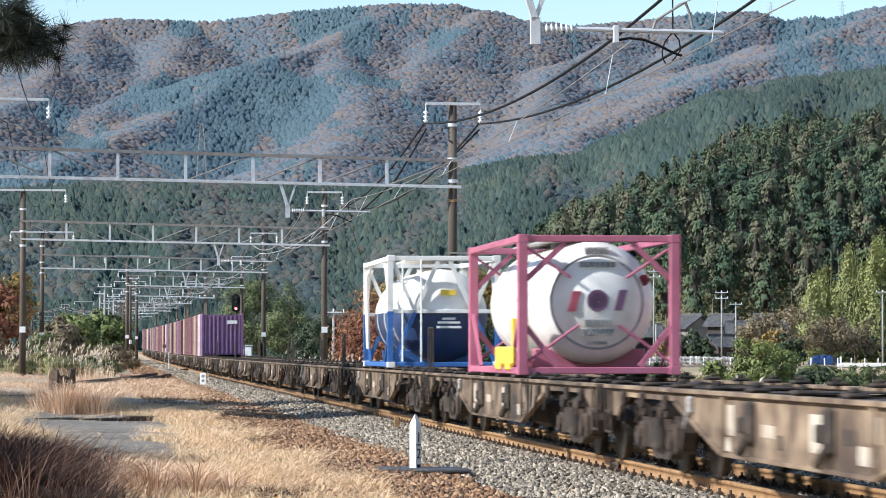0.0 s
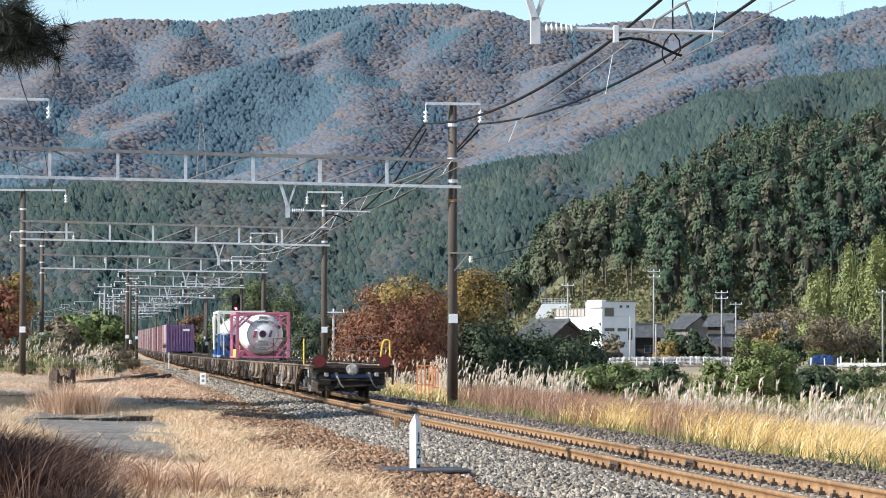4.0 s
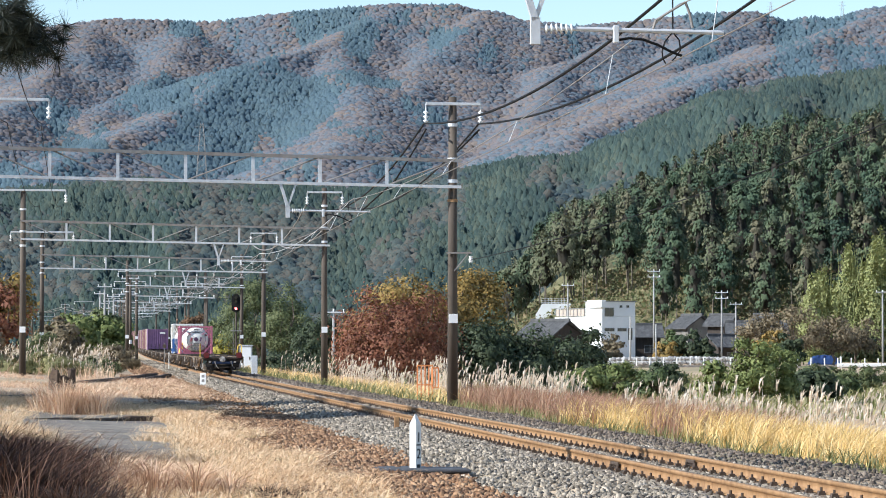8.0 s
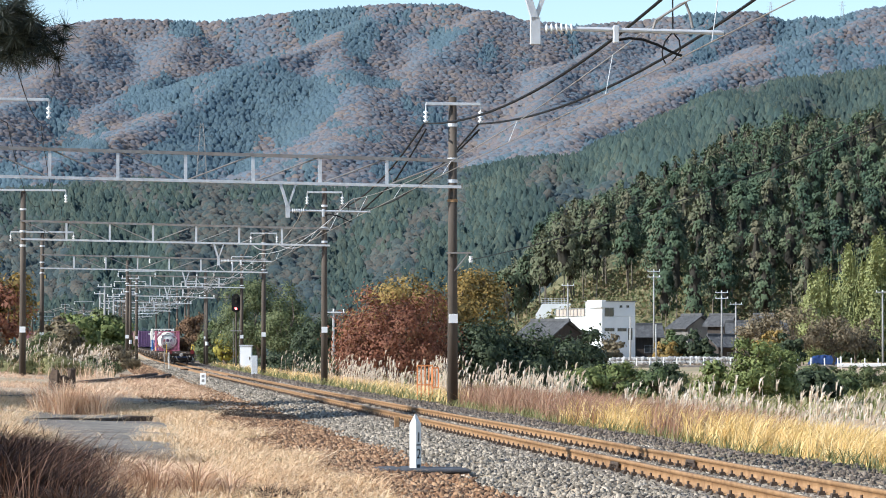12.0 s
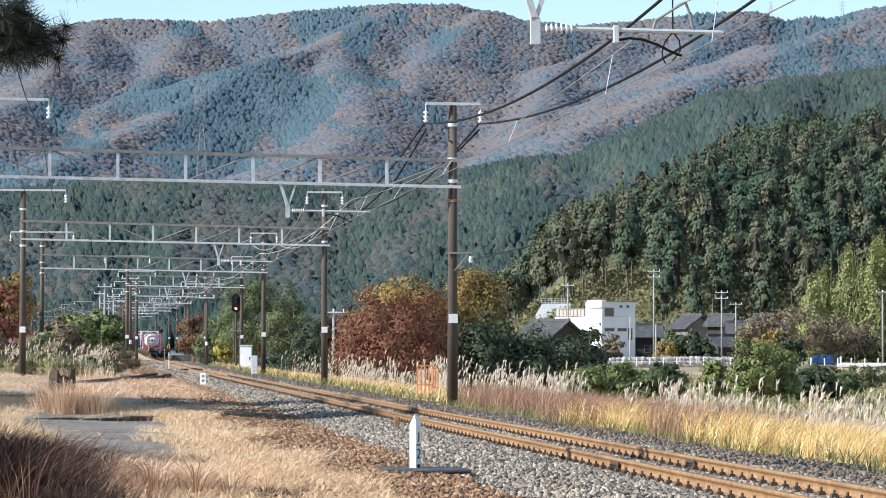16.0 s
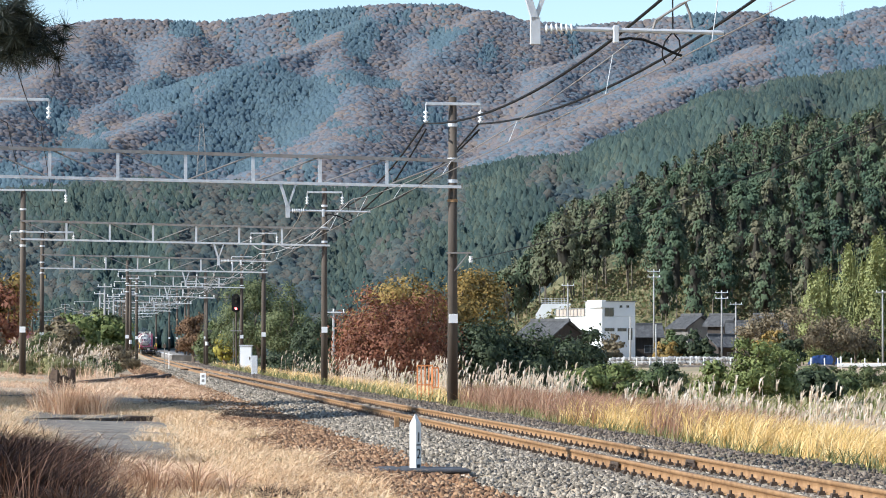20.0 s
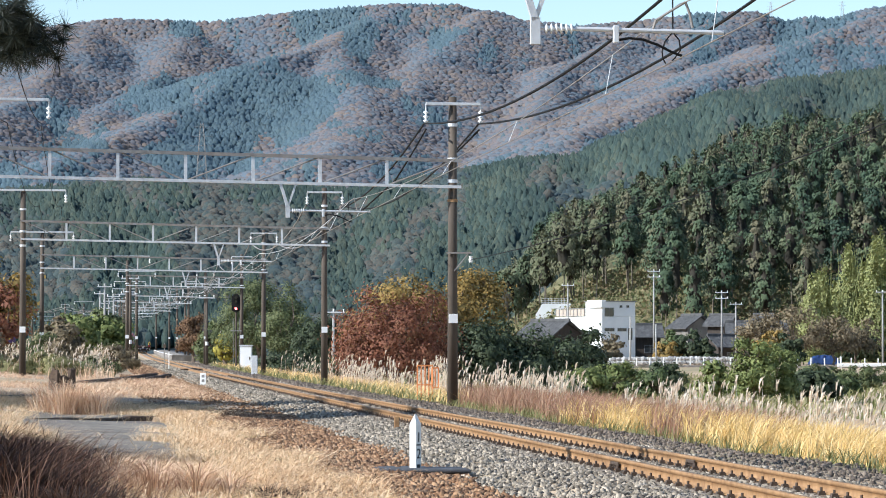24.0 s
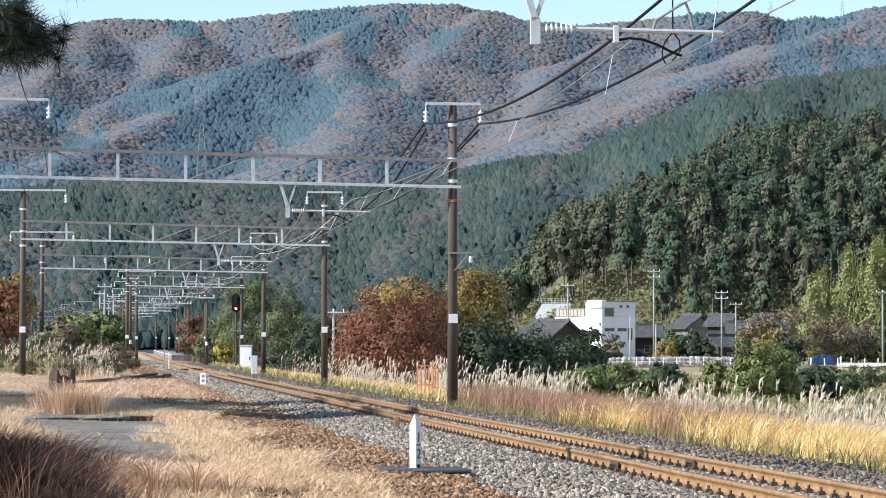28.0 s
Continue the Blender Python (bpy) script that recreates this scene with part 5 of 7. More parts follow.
def bamboo(x, y, z, h, w, label="feathery pale green bamboo clump"):
    t = empty("bamboo_clump", label, "bamboo", pose(x, y, z), "bamboo grove")
    for k in range(4):
        bm = B()
        a = rng.normal(size=2) * w * 0.18
        limb_mesh(bm, (a[0] * 0.4, a[1] * 0.4, -0.4), (a[0] * 1.6, a[1] * 1.6, h * 0.92), 0.07, 0.03)
        part("culm", bm, M["bamboo_leaf"], t)
    n = 3600
    tt = rng.uniform(0.05, 1.0, n) ** 0.8
    cl = rng.integers(0, 14, n)
    ang = cl * 2.4 + rng.normal(size=n) * 0.1
    rad = w * 0.45 * np.sin(np.clip(tt, 0.05, 1) * 2.85) * rng.uniform(0.15, 1.1, n)
    c = np.stack([np.cos(ang) * rad + rng.normal(size=n) * 0.22, np.sin(ang) * rad + rng.normal(size=n) * 0.22, tt * h * (0.8 + 0.2 * np.sin(cl * 2.3)) - rad * 0.6], -1)
    v, f = oriented(c, np.stack([np.cos(ang), np.sin(ang), np.full(n, 0.9)], -1), 0.23, 0.5, True)
    soft_normals(mesh_from("crown", v, f, M["bamboo_leaf"], t), np.stack([np.cos(ang), np.sin(ang), np.full(n, 0.9)], -1), 0.6)


for k in range(30):
    x = 59.2 + k * 0.62 + rng.uniform(-0.6, 0.6)
    y = 487 + (k * 7) % 15
    tall = 15.5 + 0.6 * (x - 59.2)
    bamboo(x, y, float(near_height(np.array([x / y]), np.array([y]))[0]), tall * (1.0, 0.62, 0.82)[k % 3] + rng.uniform(-1.2, 1.2), rng.uniform(4.6, 6.4))

M["shrub_leaf"] = leaves("shrub_leaves", [(0.085, 0.115, 0.03), (0.16, 0.195, 0.055), (0.27, 0.28, 0.10)])
M["creeper_leaf"] = leaves("creeper_leaves", [(0.13, 0.13, 0.045), (0.22, 0.215, 0.085), (0.33, 0.29, 0.13)])
# ---- trees along the line and in the fields ----
plant("maple_tree", -2.7, 176, 7.3, 7, 5.7, M["red_leaf"], "spreading maple with rust-red autumn leaves", clumps=110, per=200, leaf=0.09, low=0.12)
plant("golden_tree", -2.0, 196, 8.0, 7, 8.0, M["gold_leaf"], "broad tree with yellow and olive autumn leaves", clumps=100, per=200, leaf=0.12)
plant("golden_tree", 1.8, 200, 5.4, 6, 7.9, M["gold_leaf"], "broad tree with olive and orange autumn leaves", clumps=70, per=200, leaf=0.12)
plant("evergreen_tree", 1.2, 184, 6.0, 5, 4.6, M["dark_leaf"], "dark evergreen tree behind the pampas grass", clumps=60, per=150, leaf=0.13)
plant("evergreen_tree", 4.6, 186, 7.0, 6, 4.3, M["dark_leaf"], "dark evergreen tree behind the pampas grass", clumps=60, per=150, leaf=0.13)
plant("evergreen_tree", 8.2, 196, 4.6, 5, 4.0, M["dark_leaf"], "dark evergreen tree at the field's edge", clumps=44, per=150, leaf=0.13)
plant("green_tree", -17.0, 282, 7.5, 6, 8.6, M["green_leaf"], "tall bushy green tree beside the line", clumps=90, per=260, leaf=0.10)
plant("green_tree", -13.5, 268, 4.2, 5, 7.6, M["green_leaf"], "tall bushy green tree beside the line", clumps=60, per=240, leaf=0.10)
plant("evergreen_tree", -10.8, 262, 4.8, 5, 5.4, M["dark_leaf"], "dark evergreen tree beside the line", clumps=60, per=200, leaf=0.11)
plant("evergreen_tree", -8.0, 270, 4.5, 5, 5.6, M["dark_leaf"], "dark evergreen tree beside the line", clumps=50, per=200, leaf=0.11)
plant("yellow_shrub", -20.3, 285, 2.2, 2, 3.0, leaves("yellow_leaves", [(0.25, 0.22, 0.03), (0.45, 0.38, 0.06)]), "small yellow-green shrub beside the line", clumps=18, per=70, leaf=0.2)
plant("brown_tree", -27.8, 340, 3.4, 4, 5.2, leaves("russet_leaves", [(0.10, 0.055, 0.028), (0.19, 0.105, 0.05), (0.27, 0.16, 0.08)]), "russet tree beyond the masts", clumps=50, per=220, leaf=0.14)
plant("brown_tree", -29.5, 205, 4.8, 5, 6.2, M["red_leaf"], "half-bare russet tree with thin branches", clumps=40, per=60, leaf=0.15)
plant("yellow_tree", -31.0, 212, 4.6, 5, 7.6, M["gold_leaf"], "yellow-leaved tree behind the russet one", clumps=40, per=110, leaf=0.18)
plant("withered_bush", -32.6, 262, 4.0, 4, 3.9, M["brown_leaf"], "withered brown bush on the far bank", clumps=40, per=100, leaf=0.22)
plant("green_bush", -33.4, 305, 4.6, 4, 5.0, M["shrub_leaf"], "olive green bush on the bank", clumps=40, per=100, leaf=0.24)
plant("green_bush", -36.0, 300, 4.4, 4, 4.8, M["shrub_leaf"], "olive green bush on the bank", clumps=40, per=100, leaf=0.24)
plant("green_bush", -39.0, 350, 4.6, 4, 5.5, M["green_leaf"], "olive green bush on the bank", clumps=40, per=100, leaf=0.24)
for x, y, w, h, mm in ((-25.2, 336, 4.0, 4.6, "green_leaf"), (-22.6, 328, 3.6, 5.0, "dark_leaf"), (-24.2, 352, 4.2, 5.4, "bush_leaf"), (-20.6, 318, 3.4, 4.2, "green_leaf"), (-30.6, 402, 4.4, 5.0, "bush_leaf"), (-26.5, 372, 4.0, 4.6, "dark_leaf")):
    plant("trackside_bush", x, y, w, 3.5, h, M[mm], {"green_leaf": "olive green bush behind the line's poles", "dark_leaf": "dark evergreen bush behind the line's poles", "bush_leaf": "leafy green bush behind the line's poles"}[mm], clumps=40, per=110, leaf=0.16, trunk=0.08, low=0.0)
for x, y, w, h, mm in ((-25.2, 168, 3.4, 1.3, "bush_leaf"), (-22.4, 172, 3.0, 1.1, "creeper_leaf"), (-20.0, 176, 3.0, 1.0, "green_leaf"), (-23.8, 160, 2.8, 0.9, "creeper_leaf"), (-20.6, 163, 3.0, 0.9, "creeper_leaf"), (-22.2, 158, 2.6, 0.6, "creeper_leaf"), (-27.4, 186, 3.0, 2.4, "brown_leaf"), (-23.5, 190, 3.2, 2.3, "brown_leaf"), (-21.0, 196, 3.0, 1.9, "brown_leaf"), (-26.5, 200, 3.4, 2.5, "green_leaf")):
    plant("bank_bush", x, y, w, 2.5, h, M[mm], {"bush_leaf": "low ivy-green bush on the bank", "creeper_leaf": "low yellow-green creeper over the bank", "green_leaf": "low olive creeper over the bank", "brown_leaf": "withered brown brush on the bank", "dark_leaf": "dark evergreen bush on the bank"}[mm], clumps=36, per=110, leaf=0.085, trunk=0.05, low=0.0)
plant("field_shrub", 17.8, 176, 2.9, 3, 3.7, M["shrub_leaf"], "tall leafy green shrub in the field", clumps=50, per=130, leaf=0.10, trunk=0.07, low=0.0)
plant("field_shrub", 19.6, 178, 2.6, 3, 3.5, M["shrub_leaf"], "tall leafy green shrub in the field", clumps=44, per=130, leaf=0.10, trunk=0.07, low=0.0)
plant("field_shrub", 16.0, 180, 2.0, 2.5, 2.4, M["shrub_leaf"], "leafy green shrub in the field", clumps=34, per=80, leaf=0.14, trunk=0.05, low=0.0)
plant("field_shrub", 22.0, 182, 3.0, 2.5, 2.2, M["dark_leaf"], "low dark shrub in the field", clumps=40, per=80, leaf=0.15, trunk=0.05, low=0.0)
for x, y, w, h, mm in ((5.4, 170, 3.0, 2.0, "dark_leaf"), (8.2, 178, 3.0, 1.9, "shrub_leaf"), (10.6, 190, 3.4, 2.2, "shrub_leaf"), (12.8, 186, 3.0, 1.8, "bush_leaf"), (14.4, 200, 3.0, 2.2, "dark_leaf"), (9.0, 205, 4.2, 2.3, "bush_leaf"), (13.0, 230, 4.5, 2.2, "green_leaf"), (17.5, 240, 4.0, 2.0, "green_leaf"), (6.6, 160, 2.2, 1.4, "bush_leaf"), (24.5, 205, 3.6, 1.9, "dark_leaf"), (30.0, 250, 5.0, 2.0, "green_leaf"), (34.0, 252, 4.6, 2.1, "green_leaf")):
    plant("low_bush", x, y, w, 2.6, h, M[mm], {"shrub_leaf": "low yellow-green bush in the field", "bush_leaf": "low green bush in the field", "green_leaf": "low olive bush in the field", "dark_leaf": "low dark bush in the field"}[mm], clumps=34, per=110, leaf=0.11, trunk=0.05, low=0.0)
for x, y, w, h in ((47.5, 415, 9, 8.6), (43.0, 418, 6, 7.0), (53.5, 420, 8, 7.0), (57.5, 425, 6, 6.4)):
    plant("withered_tree", x, y, w, 6, h, M["brown_leaf"], "half-bare grey-brown tree beside the houses", clumps=60, per=60, leaf=0.2)
for x, y, w, h, mm in ((23.8, 428, 4.0, 3.6, "brown_leaf"), (32.5, 432, 4.2, 4.4, "bush_leaf"), (34.6, 425, 3.4, 5.2, "dark_leaf"), (31.0, 425, 3.2, 3.0, "gold_leaf"), (36.6, 425, 3.0, 3.6, "dark_leaf"), (44.0, 408, 4.4, 4.8, "gold_leaf"), (46.0, 405, 4.0, 4.2, "dark_leaf"), (60.0, 440, 7, 4.8, "dark_leaf"), (19.0, 424, 4, 4.4, "dark_leaf"), (16.5, 420, 4, 5.0, "bush_leaf")):
    plant("garden_tree", x, y, w, 3.5, h, M[mm], {"bush_leaf": "green garden tree by the houses", "gold_leaf": "yellow-green garden tree by the houses", "dark_leaf": "clipped dark garden tree by the houses", "brown_leaf": "withered garden shrub by the white building"}[mm], clumps=34, per=80, leaf=0.26, trunk=0.1, low=0.05)
for x, y, w, h, mm in ((37.0, 300, 6, 1.6, "green_leaf"), (41.5, 302, 6, 1.7, "green_leaf"), (46.0, 303, 6, 1.6, "green_leaf"), (27.5, 215, 4.0, 1.5, "bush_leaf"), (29.0, 290, 5, 1.3, "green_leaf")):
    plant("field_hedge", x, y, w, 2.2, h, M[mm], "low clipped green hedge across the field", clumps=34, per=90, leaf=0.14, trunk=0.05, low=0.0)
for x, y, w, h in ((-7.5, 208, 3.5, 2.0), (-9.8, 225, 4, 2.6), (-12.5, 238, 4, 2.4), (-6.0, 192, 3, 1.8)):
    plant("low_bush", x, y, w, 3, h, M["dark_leaf"], "low dark bush behind the pampas grass", clumps=34, per=110, leaf=0.12, trunk=0.05, low=0.0)
# unseen bushes, added only to throw shade on the brambles
for x, y, w, h in ((-8.7, 34.5, 3.0, 3.3), (-8.9, 38.5, 3.0, 3.5), (-10.2, 43.5, 3.0, 3.4), (-9.5, 29.5, 3.0, 3.0), (-9.6, 26.0, 3.0, 2.9)):
    plant("evergreen_bush", x, y, w, 3.5, h, M["dark_leaf"], "dark evergreen bush at the yard's edge", clumps=40, per=90, leaf=0.12, trunk=0.06, low=0.0)
# unseen trees, placed for the band of shade they throw over the straw
for x, y, w, h in ((-15.6, 73.0, 5.0, 9.2), (-16.6, 81.0, 5.2, 9.6), (-17.8, 90.0, 5.4, 9.8)):
    plant("roadside_tree", x, y, w, 8.5, h, M["green_leaf"], "leafy tree at the yard's edge, shading the straw", clumps=64, per=130, leaf=0.22)
# lower unseen bushes, added closer in for the same shade
for x, y, w, h in ((-6.6, 30.8, 2.4, 2.0), (-6.3, 27.4, 2.4, 2.0), (-7.2, 34.6, 2.4, 2.2)):
    plant("evergreen_bush", x, y, w, 3.2, h, M["dark_leaf"], "dark evergreen bush beside the brambles", clumps=36, per=90, leaf=0.11, trunk=0.05, low=0.0)


# ---- houses across the valley ----
M["render_white"] = material("white_render", [(0.74, 0.75, 0.74), (0.80, 0.81, 0.80)], 0.6, rough=0.8, stain=(0.62, 0.63, 0.62), stain_scale=0.3, stain_amount=0.5, stretch=(1, 1, 0.3))
M["plaster"] = material("old_plaster", [(0.13, 0.12, 0.105), (0.22, 0.205, 0.18)], 0.8, rough=0.9)
M["dark_wood"] = material("dark_boards", [(0.028, 0.021, 0.017), (0.06, 0.046, 0.035)], 1.5, rough=0.85, stretch=(6, 6, 0.3))
M["roof_tile"] = material("grey_roof_tiles", [(0.045, 0.045, 0.046), (0.075, 0.075, 0.076), (0.11, 0.11, 0.108)], 1.5, rough=0.9, bump=0.3)
M["window_glass"] = material("dark_glass", [(0.02, 0.025, 0.03), (0.035, 0.04, 0.045)], 2, rough=0.08)
M["trim_grey"] = material("grey_trim", [(0.12, 0.12, 0.12), (0.20, 0.20, 0.20)], 2, rough=0.6)
M["tarp"] = material("blue_sheeting", [(0.012, 0.03, 0.11), (0.02, 0.055, 0.17)], 1.2, rough=0.5, bump=0.4)
M["stone_wall"] = material("garden_stone", [(0.22, 0.21, 0.195), (0.36, 0.35, 0.33), (0.50, 0.49, 0.47)], 1.0, by_object=0.6, rough=0.9)
M["orange"] = material("orange_paint", [(0.62, 0.20, 0.06), (0.72, 0.27, 0.09)], 6, rough=0.6)


def window(parent, x0, x1, z0, z1, y, depth=0.12, bars=1):
    """A framed pane in a wall facing -y."""
    w = part("window", box(B(), x0, x1, y - 0.05, y + depth, z0, z1), M["trim_grey"], parent)
    n = bars + 1
    for k in range(n):
        a, b = x0 + 0.07 + (x1 - x0 - 0.07) * k / n, x0 + (x1 - x0 - 0.07) * (k + 1) / n
        part("pane", box(B(), a, b, y - 0.06, y - 0.045, z0 + 0.08, z1 - 0.08), M["window_glass"], w)


def white_building():
    b = empty("white_building", "three-storey white rendered building with a roof terrace", "building", pose(23.5, 452, -0.4, 0, 0, 35))
    # local x runs along the short shaded front, y along the long lit side
    part("lower_body", box(B(), 0, 6.3, 0, 11.6, 0, 6.9, 0.03), M["render_white"], b)
    part("upper_storey", box(B(), 0, 6.3, 0, 4.0, 6.904, 9.1, 0.03), M["render_white"], b)
    part("flat_roof", box(B(), -0.15, 6.45, -0.15, 4.2, 9.1, 9.22), M["trim_grey"], b)
    part("balcony_cap", box(B(), -0.35, 0.5, -0.3, 3.2, 8.2, 9.3, 0.05), M["render_white"], b)
    for x0, x1, z0, z1 in ((0.5, 2.2, 6.9, 8.2), (3.3, 3.8, 8.2, 8.6), (4.6, 5.1, 8.2, 8.6), (0.5, 2.3, 4.7, 5.2), (2.9, 4.6, 4.7, 5.2), (4.9, 5.7, 3.4, 5.2)):
        window(b, x0, x1, z0, z1, 0.0, 0.1, 1)
    for k, (y0, y1, z0, z1) in enumerate(((1.0, 3.4, 3.6, 4.7), (1.0, 3.6, 0.4, 1.8), (6.0, 8.0, 3.6, 4.6))):
        w = part("window", box(B(), -0.05, 0.1, y0, y1, z0, z1), M["trim_grey"], b)
        for j in range(2):
            m = (y1 - y0) / 2
            part("pane", box(B(), -0.065, -0.048, y0 + m * j + 0.08, y0 + m * (j + 1) - 0.06, z0 + 0.1, z1 - 0.1), M["window_glass"], w)
    for k in range(9):
        part("terrace_post", box(B(), 0.05, 0.12, 4.3 + k * 0.88, 4.38 + k * 0.88, 6.9, 8.1), M["trim_grey"], b)
        if k < 8:
            part("terrace_panel", box(B(), 0.07, 0.10, 4.42 + k * 0.88, 5.12 + k * 0.88, 7.0, 8.0), material("terrace_slats", [(0.33, 0.28, 0.23), (0.42, 0.36, 0.30)], 2, rough=0.8) if k == 0 else bpy.data.materials["terrace_slats"], b)
    part("terrace_rail", box(B(), 0.04, 0.13, 4.3, 11.5, 8.08, 8.16), M["trim_grey"], b)
    part("downpipe", rod(B(), (-0.06, 0.2, 0), (-0.06, 0.2, 6.8), 0.05, seg=6), M["trim_grey"], b)


white_building()


def tiled_house(x, y, z, turn, w, d, wall, rise_, label, eave=0.7, lower=None, wood=True, group="village houses"):
    """Wooden house: ridge along local x, tiled roof with raised rows, gable ends, sliding windows."""
    h = empty("village_house", label, "house", pose(x, y, z, 0, 0, turn), group)
    part("wall", box(B(), -w / 2, w / 2, -d / 2, d / 2, 0, wall), M["dark_wood"] if wood else M["plaster"], h)
    part("wall_band", box(B(), -w / 2 - 0.03, w / 2 + 0.03, -d / 2 - 0.03, d / 2 + 0.03, wall * 0.7, wall - 0.02), M["plaster"] if not wood else M["dark_wood"], h)
    for sx in (-1, 1):
        bm = B()
        prism(bm, [(-d / 2, wall), (d / 2, wall), (0, wall + rise_ * 0.86)], sx * w / 2 - 0.1, sx * w / 2 + 0.1, "x")
        part("gable", bm, M["plaster"] if not wood else M["dark_wood"], h)
    for sy in (-1, 1):
        bm = B()
        k = rise_ / (d / 2)
        o = d / 2 + eave
        prism(bm, [(0, wall + rise_), (sy * o, wall - eave * k), (sy * o, wall - eave * k + 0.16), (0, wall + rise_ + 0.2)], -w / 2 - eave * 0.8, w / 2 + eave * 0.8, "x")
        roof = part("roof", bm, M["roof_tile"], h, "grey tiled roof slope")
        n = int((w + eave * 1.6) / 0.55)
        bm = B()
        for i in range(n + 1):
            xx = -w / 2 - eave * 0.8 + (w + eave * 1.6) * i / n
            beam(bm, (xx, 0, wall + rise_ + 0.2), (xx, sy * o, wall - eave * k + 0.17), 0.14, 0.07)
        tagged(part("tile_ribbing", bm, M["roof_tile"], roof), kind="stuff")
    part("ridge", box(B(), -w / 2 - eave * 0.85, w / 2 + eave * 0.85, -0.18, 0.18, wall + rise_ + 0.1, wall + rise_ + 0.5, 0.05), M["roof_tile"], h, "raised ridge of grey tiles")
    nw = max(1, int(w / 3))
    for i in range(nw):
        xx = -w / 2 + w * (i + 0.5) / nw
        window(h, xx - 0.9, xx + 0.9, wall * 0.25, wall * 0.6, -d / 2 - 0.03)
    return h


tiled_house(14.6, 416, 0.1, -52, 7.0, 6.0, 3.2, 2.0, "old timber house with a grey tiled gable roof")
tiled_house(29.9, 470, 0.2, 2, 6.4, 6, 3.5, 1.5, "long dark timber house with grey tiles")
tiled_house(38.6, 474, 0.8, -64, 5.2, 4.6, 4.4, 1.5, "grey-tiled farmhouse below the wood", wood=False)
tiled_house(42.4, 463, 0.5, -34, 3.4, 3.4, 5.0, 1.1, "upper storey house with grey tiles")
tiled_house(46.6, 455, 0.0, -3, 8.2, 5.5, 4.0, 1.5, "large dark farmhouse with a long tiled roof")
tiled_house(40.4, 440, -0.3, 28, 4.6, 4.2, 2.5, 1.2, "small tiled gatehouse with open timber front")
tiled_house(50.6, 482, 1.6, -34, 2.6, 3.2, 4.0, 1.3, "grey-tiled house half hidden behind")


def retaining_wall():
    w = empty("retaining_wall", "white concrete retaining wall with wire fence", "wall", pose(19.2, 560, 8.05))
    bm = B()
    prism(bm, [(-2.2, -1.8), (4.4, -1.8), (4.2, 2.0), (-1.0, 2.0), (-2.2, 0)], 0, 0.6)
    part("concrete_face", bm, M["render_white"], w)
    for k in range(9):
        part("fence_post", rod(B(), (-1.1 + k * 0.6, 0.2, 1.9), (-1.1 + k * 0.6, 0.2, 3.0), 0.04, seg=5), M["galv"], w)
    for z in (2.2, 2.6, 2.98):
        part("fence_rail", rod(B(), (-1.1, 0.2, z), (3.7, 0.2, z), 0.03, seg=5), M["galv"], w)


retaining_wall()


M["pole_grey"] = material("pole_concrete", [(0.24, 0.235, 0.22), (0.36, 0.35, 0.33)], 2, rough=0.85)


def utility_pole(x, y, h, arms=1, label="grey concrete utility pole with crossarms", step=False):
    z = gz(x, y)
    p = empty("utility_pole", label, "utility pole", pose(x, y, z), "utility poles")
    part("pole", rod(B(), (0, 0, -0.4), (0, 0, h), 0.15, 0.09, 10), M["pole_grey"] if not step else M["concrete"], p, smooth=True)
    for k in range(arms):
        part("crossarm", box(B(), -0.9, 0.9, -0.2, -0.11, h - 0.35 - 0.8 * k, h - 0.25 - 0.8 * k), M["galv"], p)
        for o in (-0.8, 0.0, 0.8):
            insulator("insulator", p, o, -0.15, h - 0.25 - 0.8 * k, 0.22, 0.06, 2)
    return p


for x, y, h, arms in ((17.4, 426, 11.4, 1), (29.5, 428, 13.2, 2), (24.8, 405, 6.6, 0), (28.2, 405, 5.6, 0), (39.0, 428, 10.3, 2), (40.6, 424, 8.6, 1), (57.5, 400, 10.2, 1), (-8.8, 246, 5.9, 1)):
    utility_pole(x, y, h, arms, "grey concrete utility pole with crossarms" if arms else "slim grey concrete pole by the road")


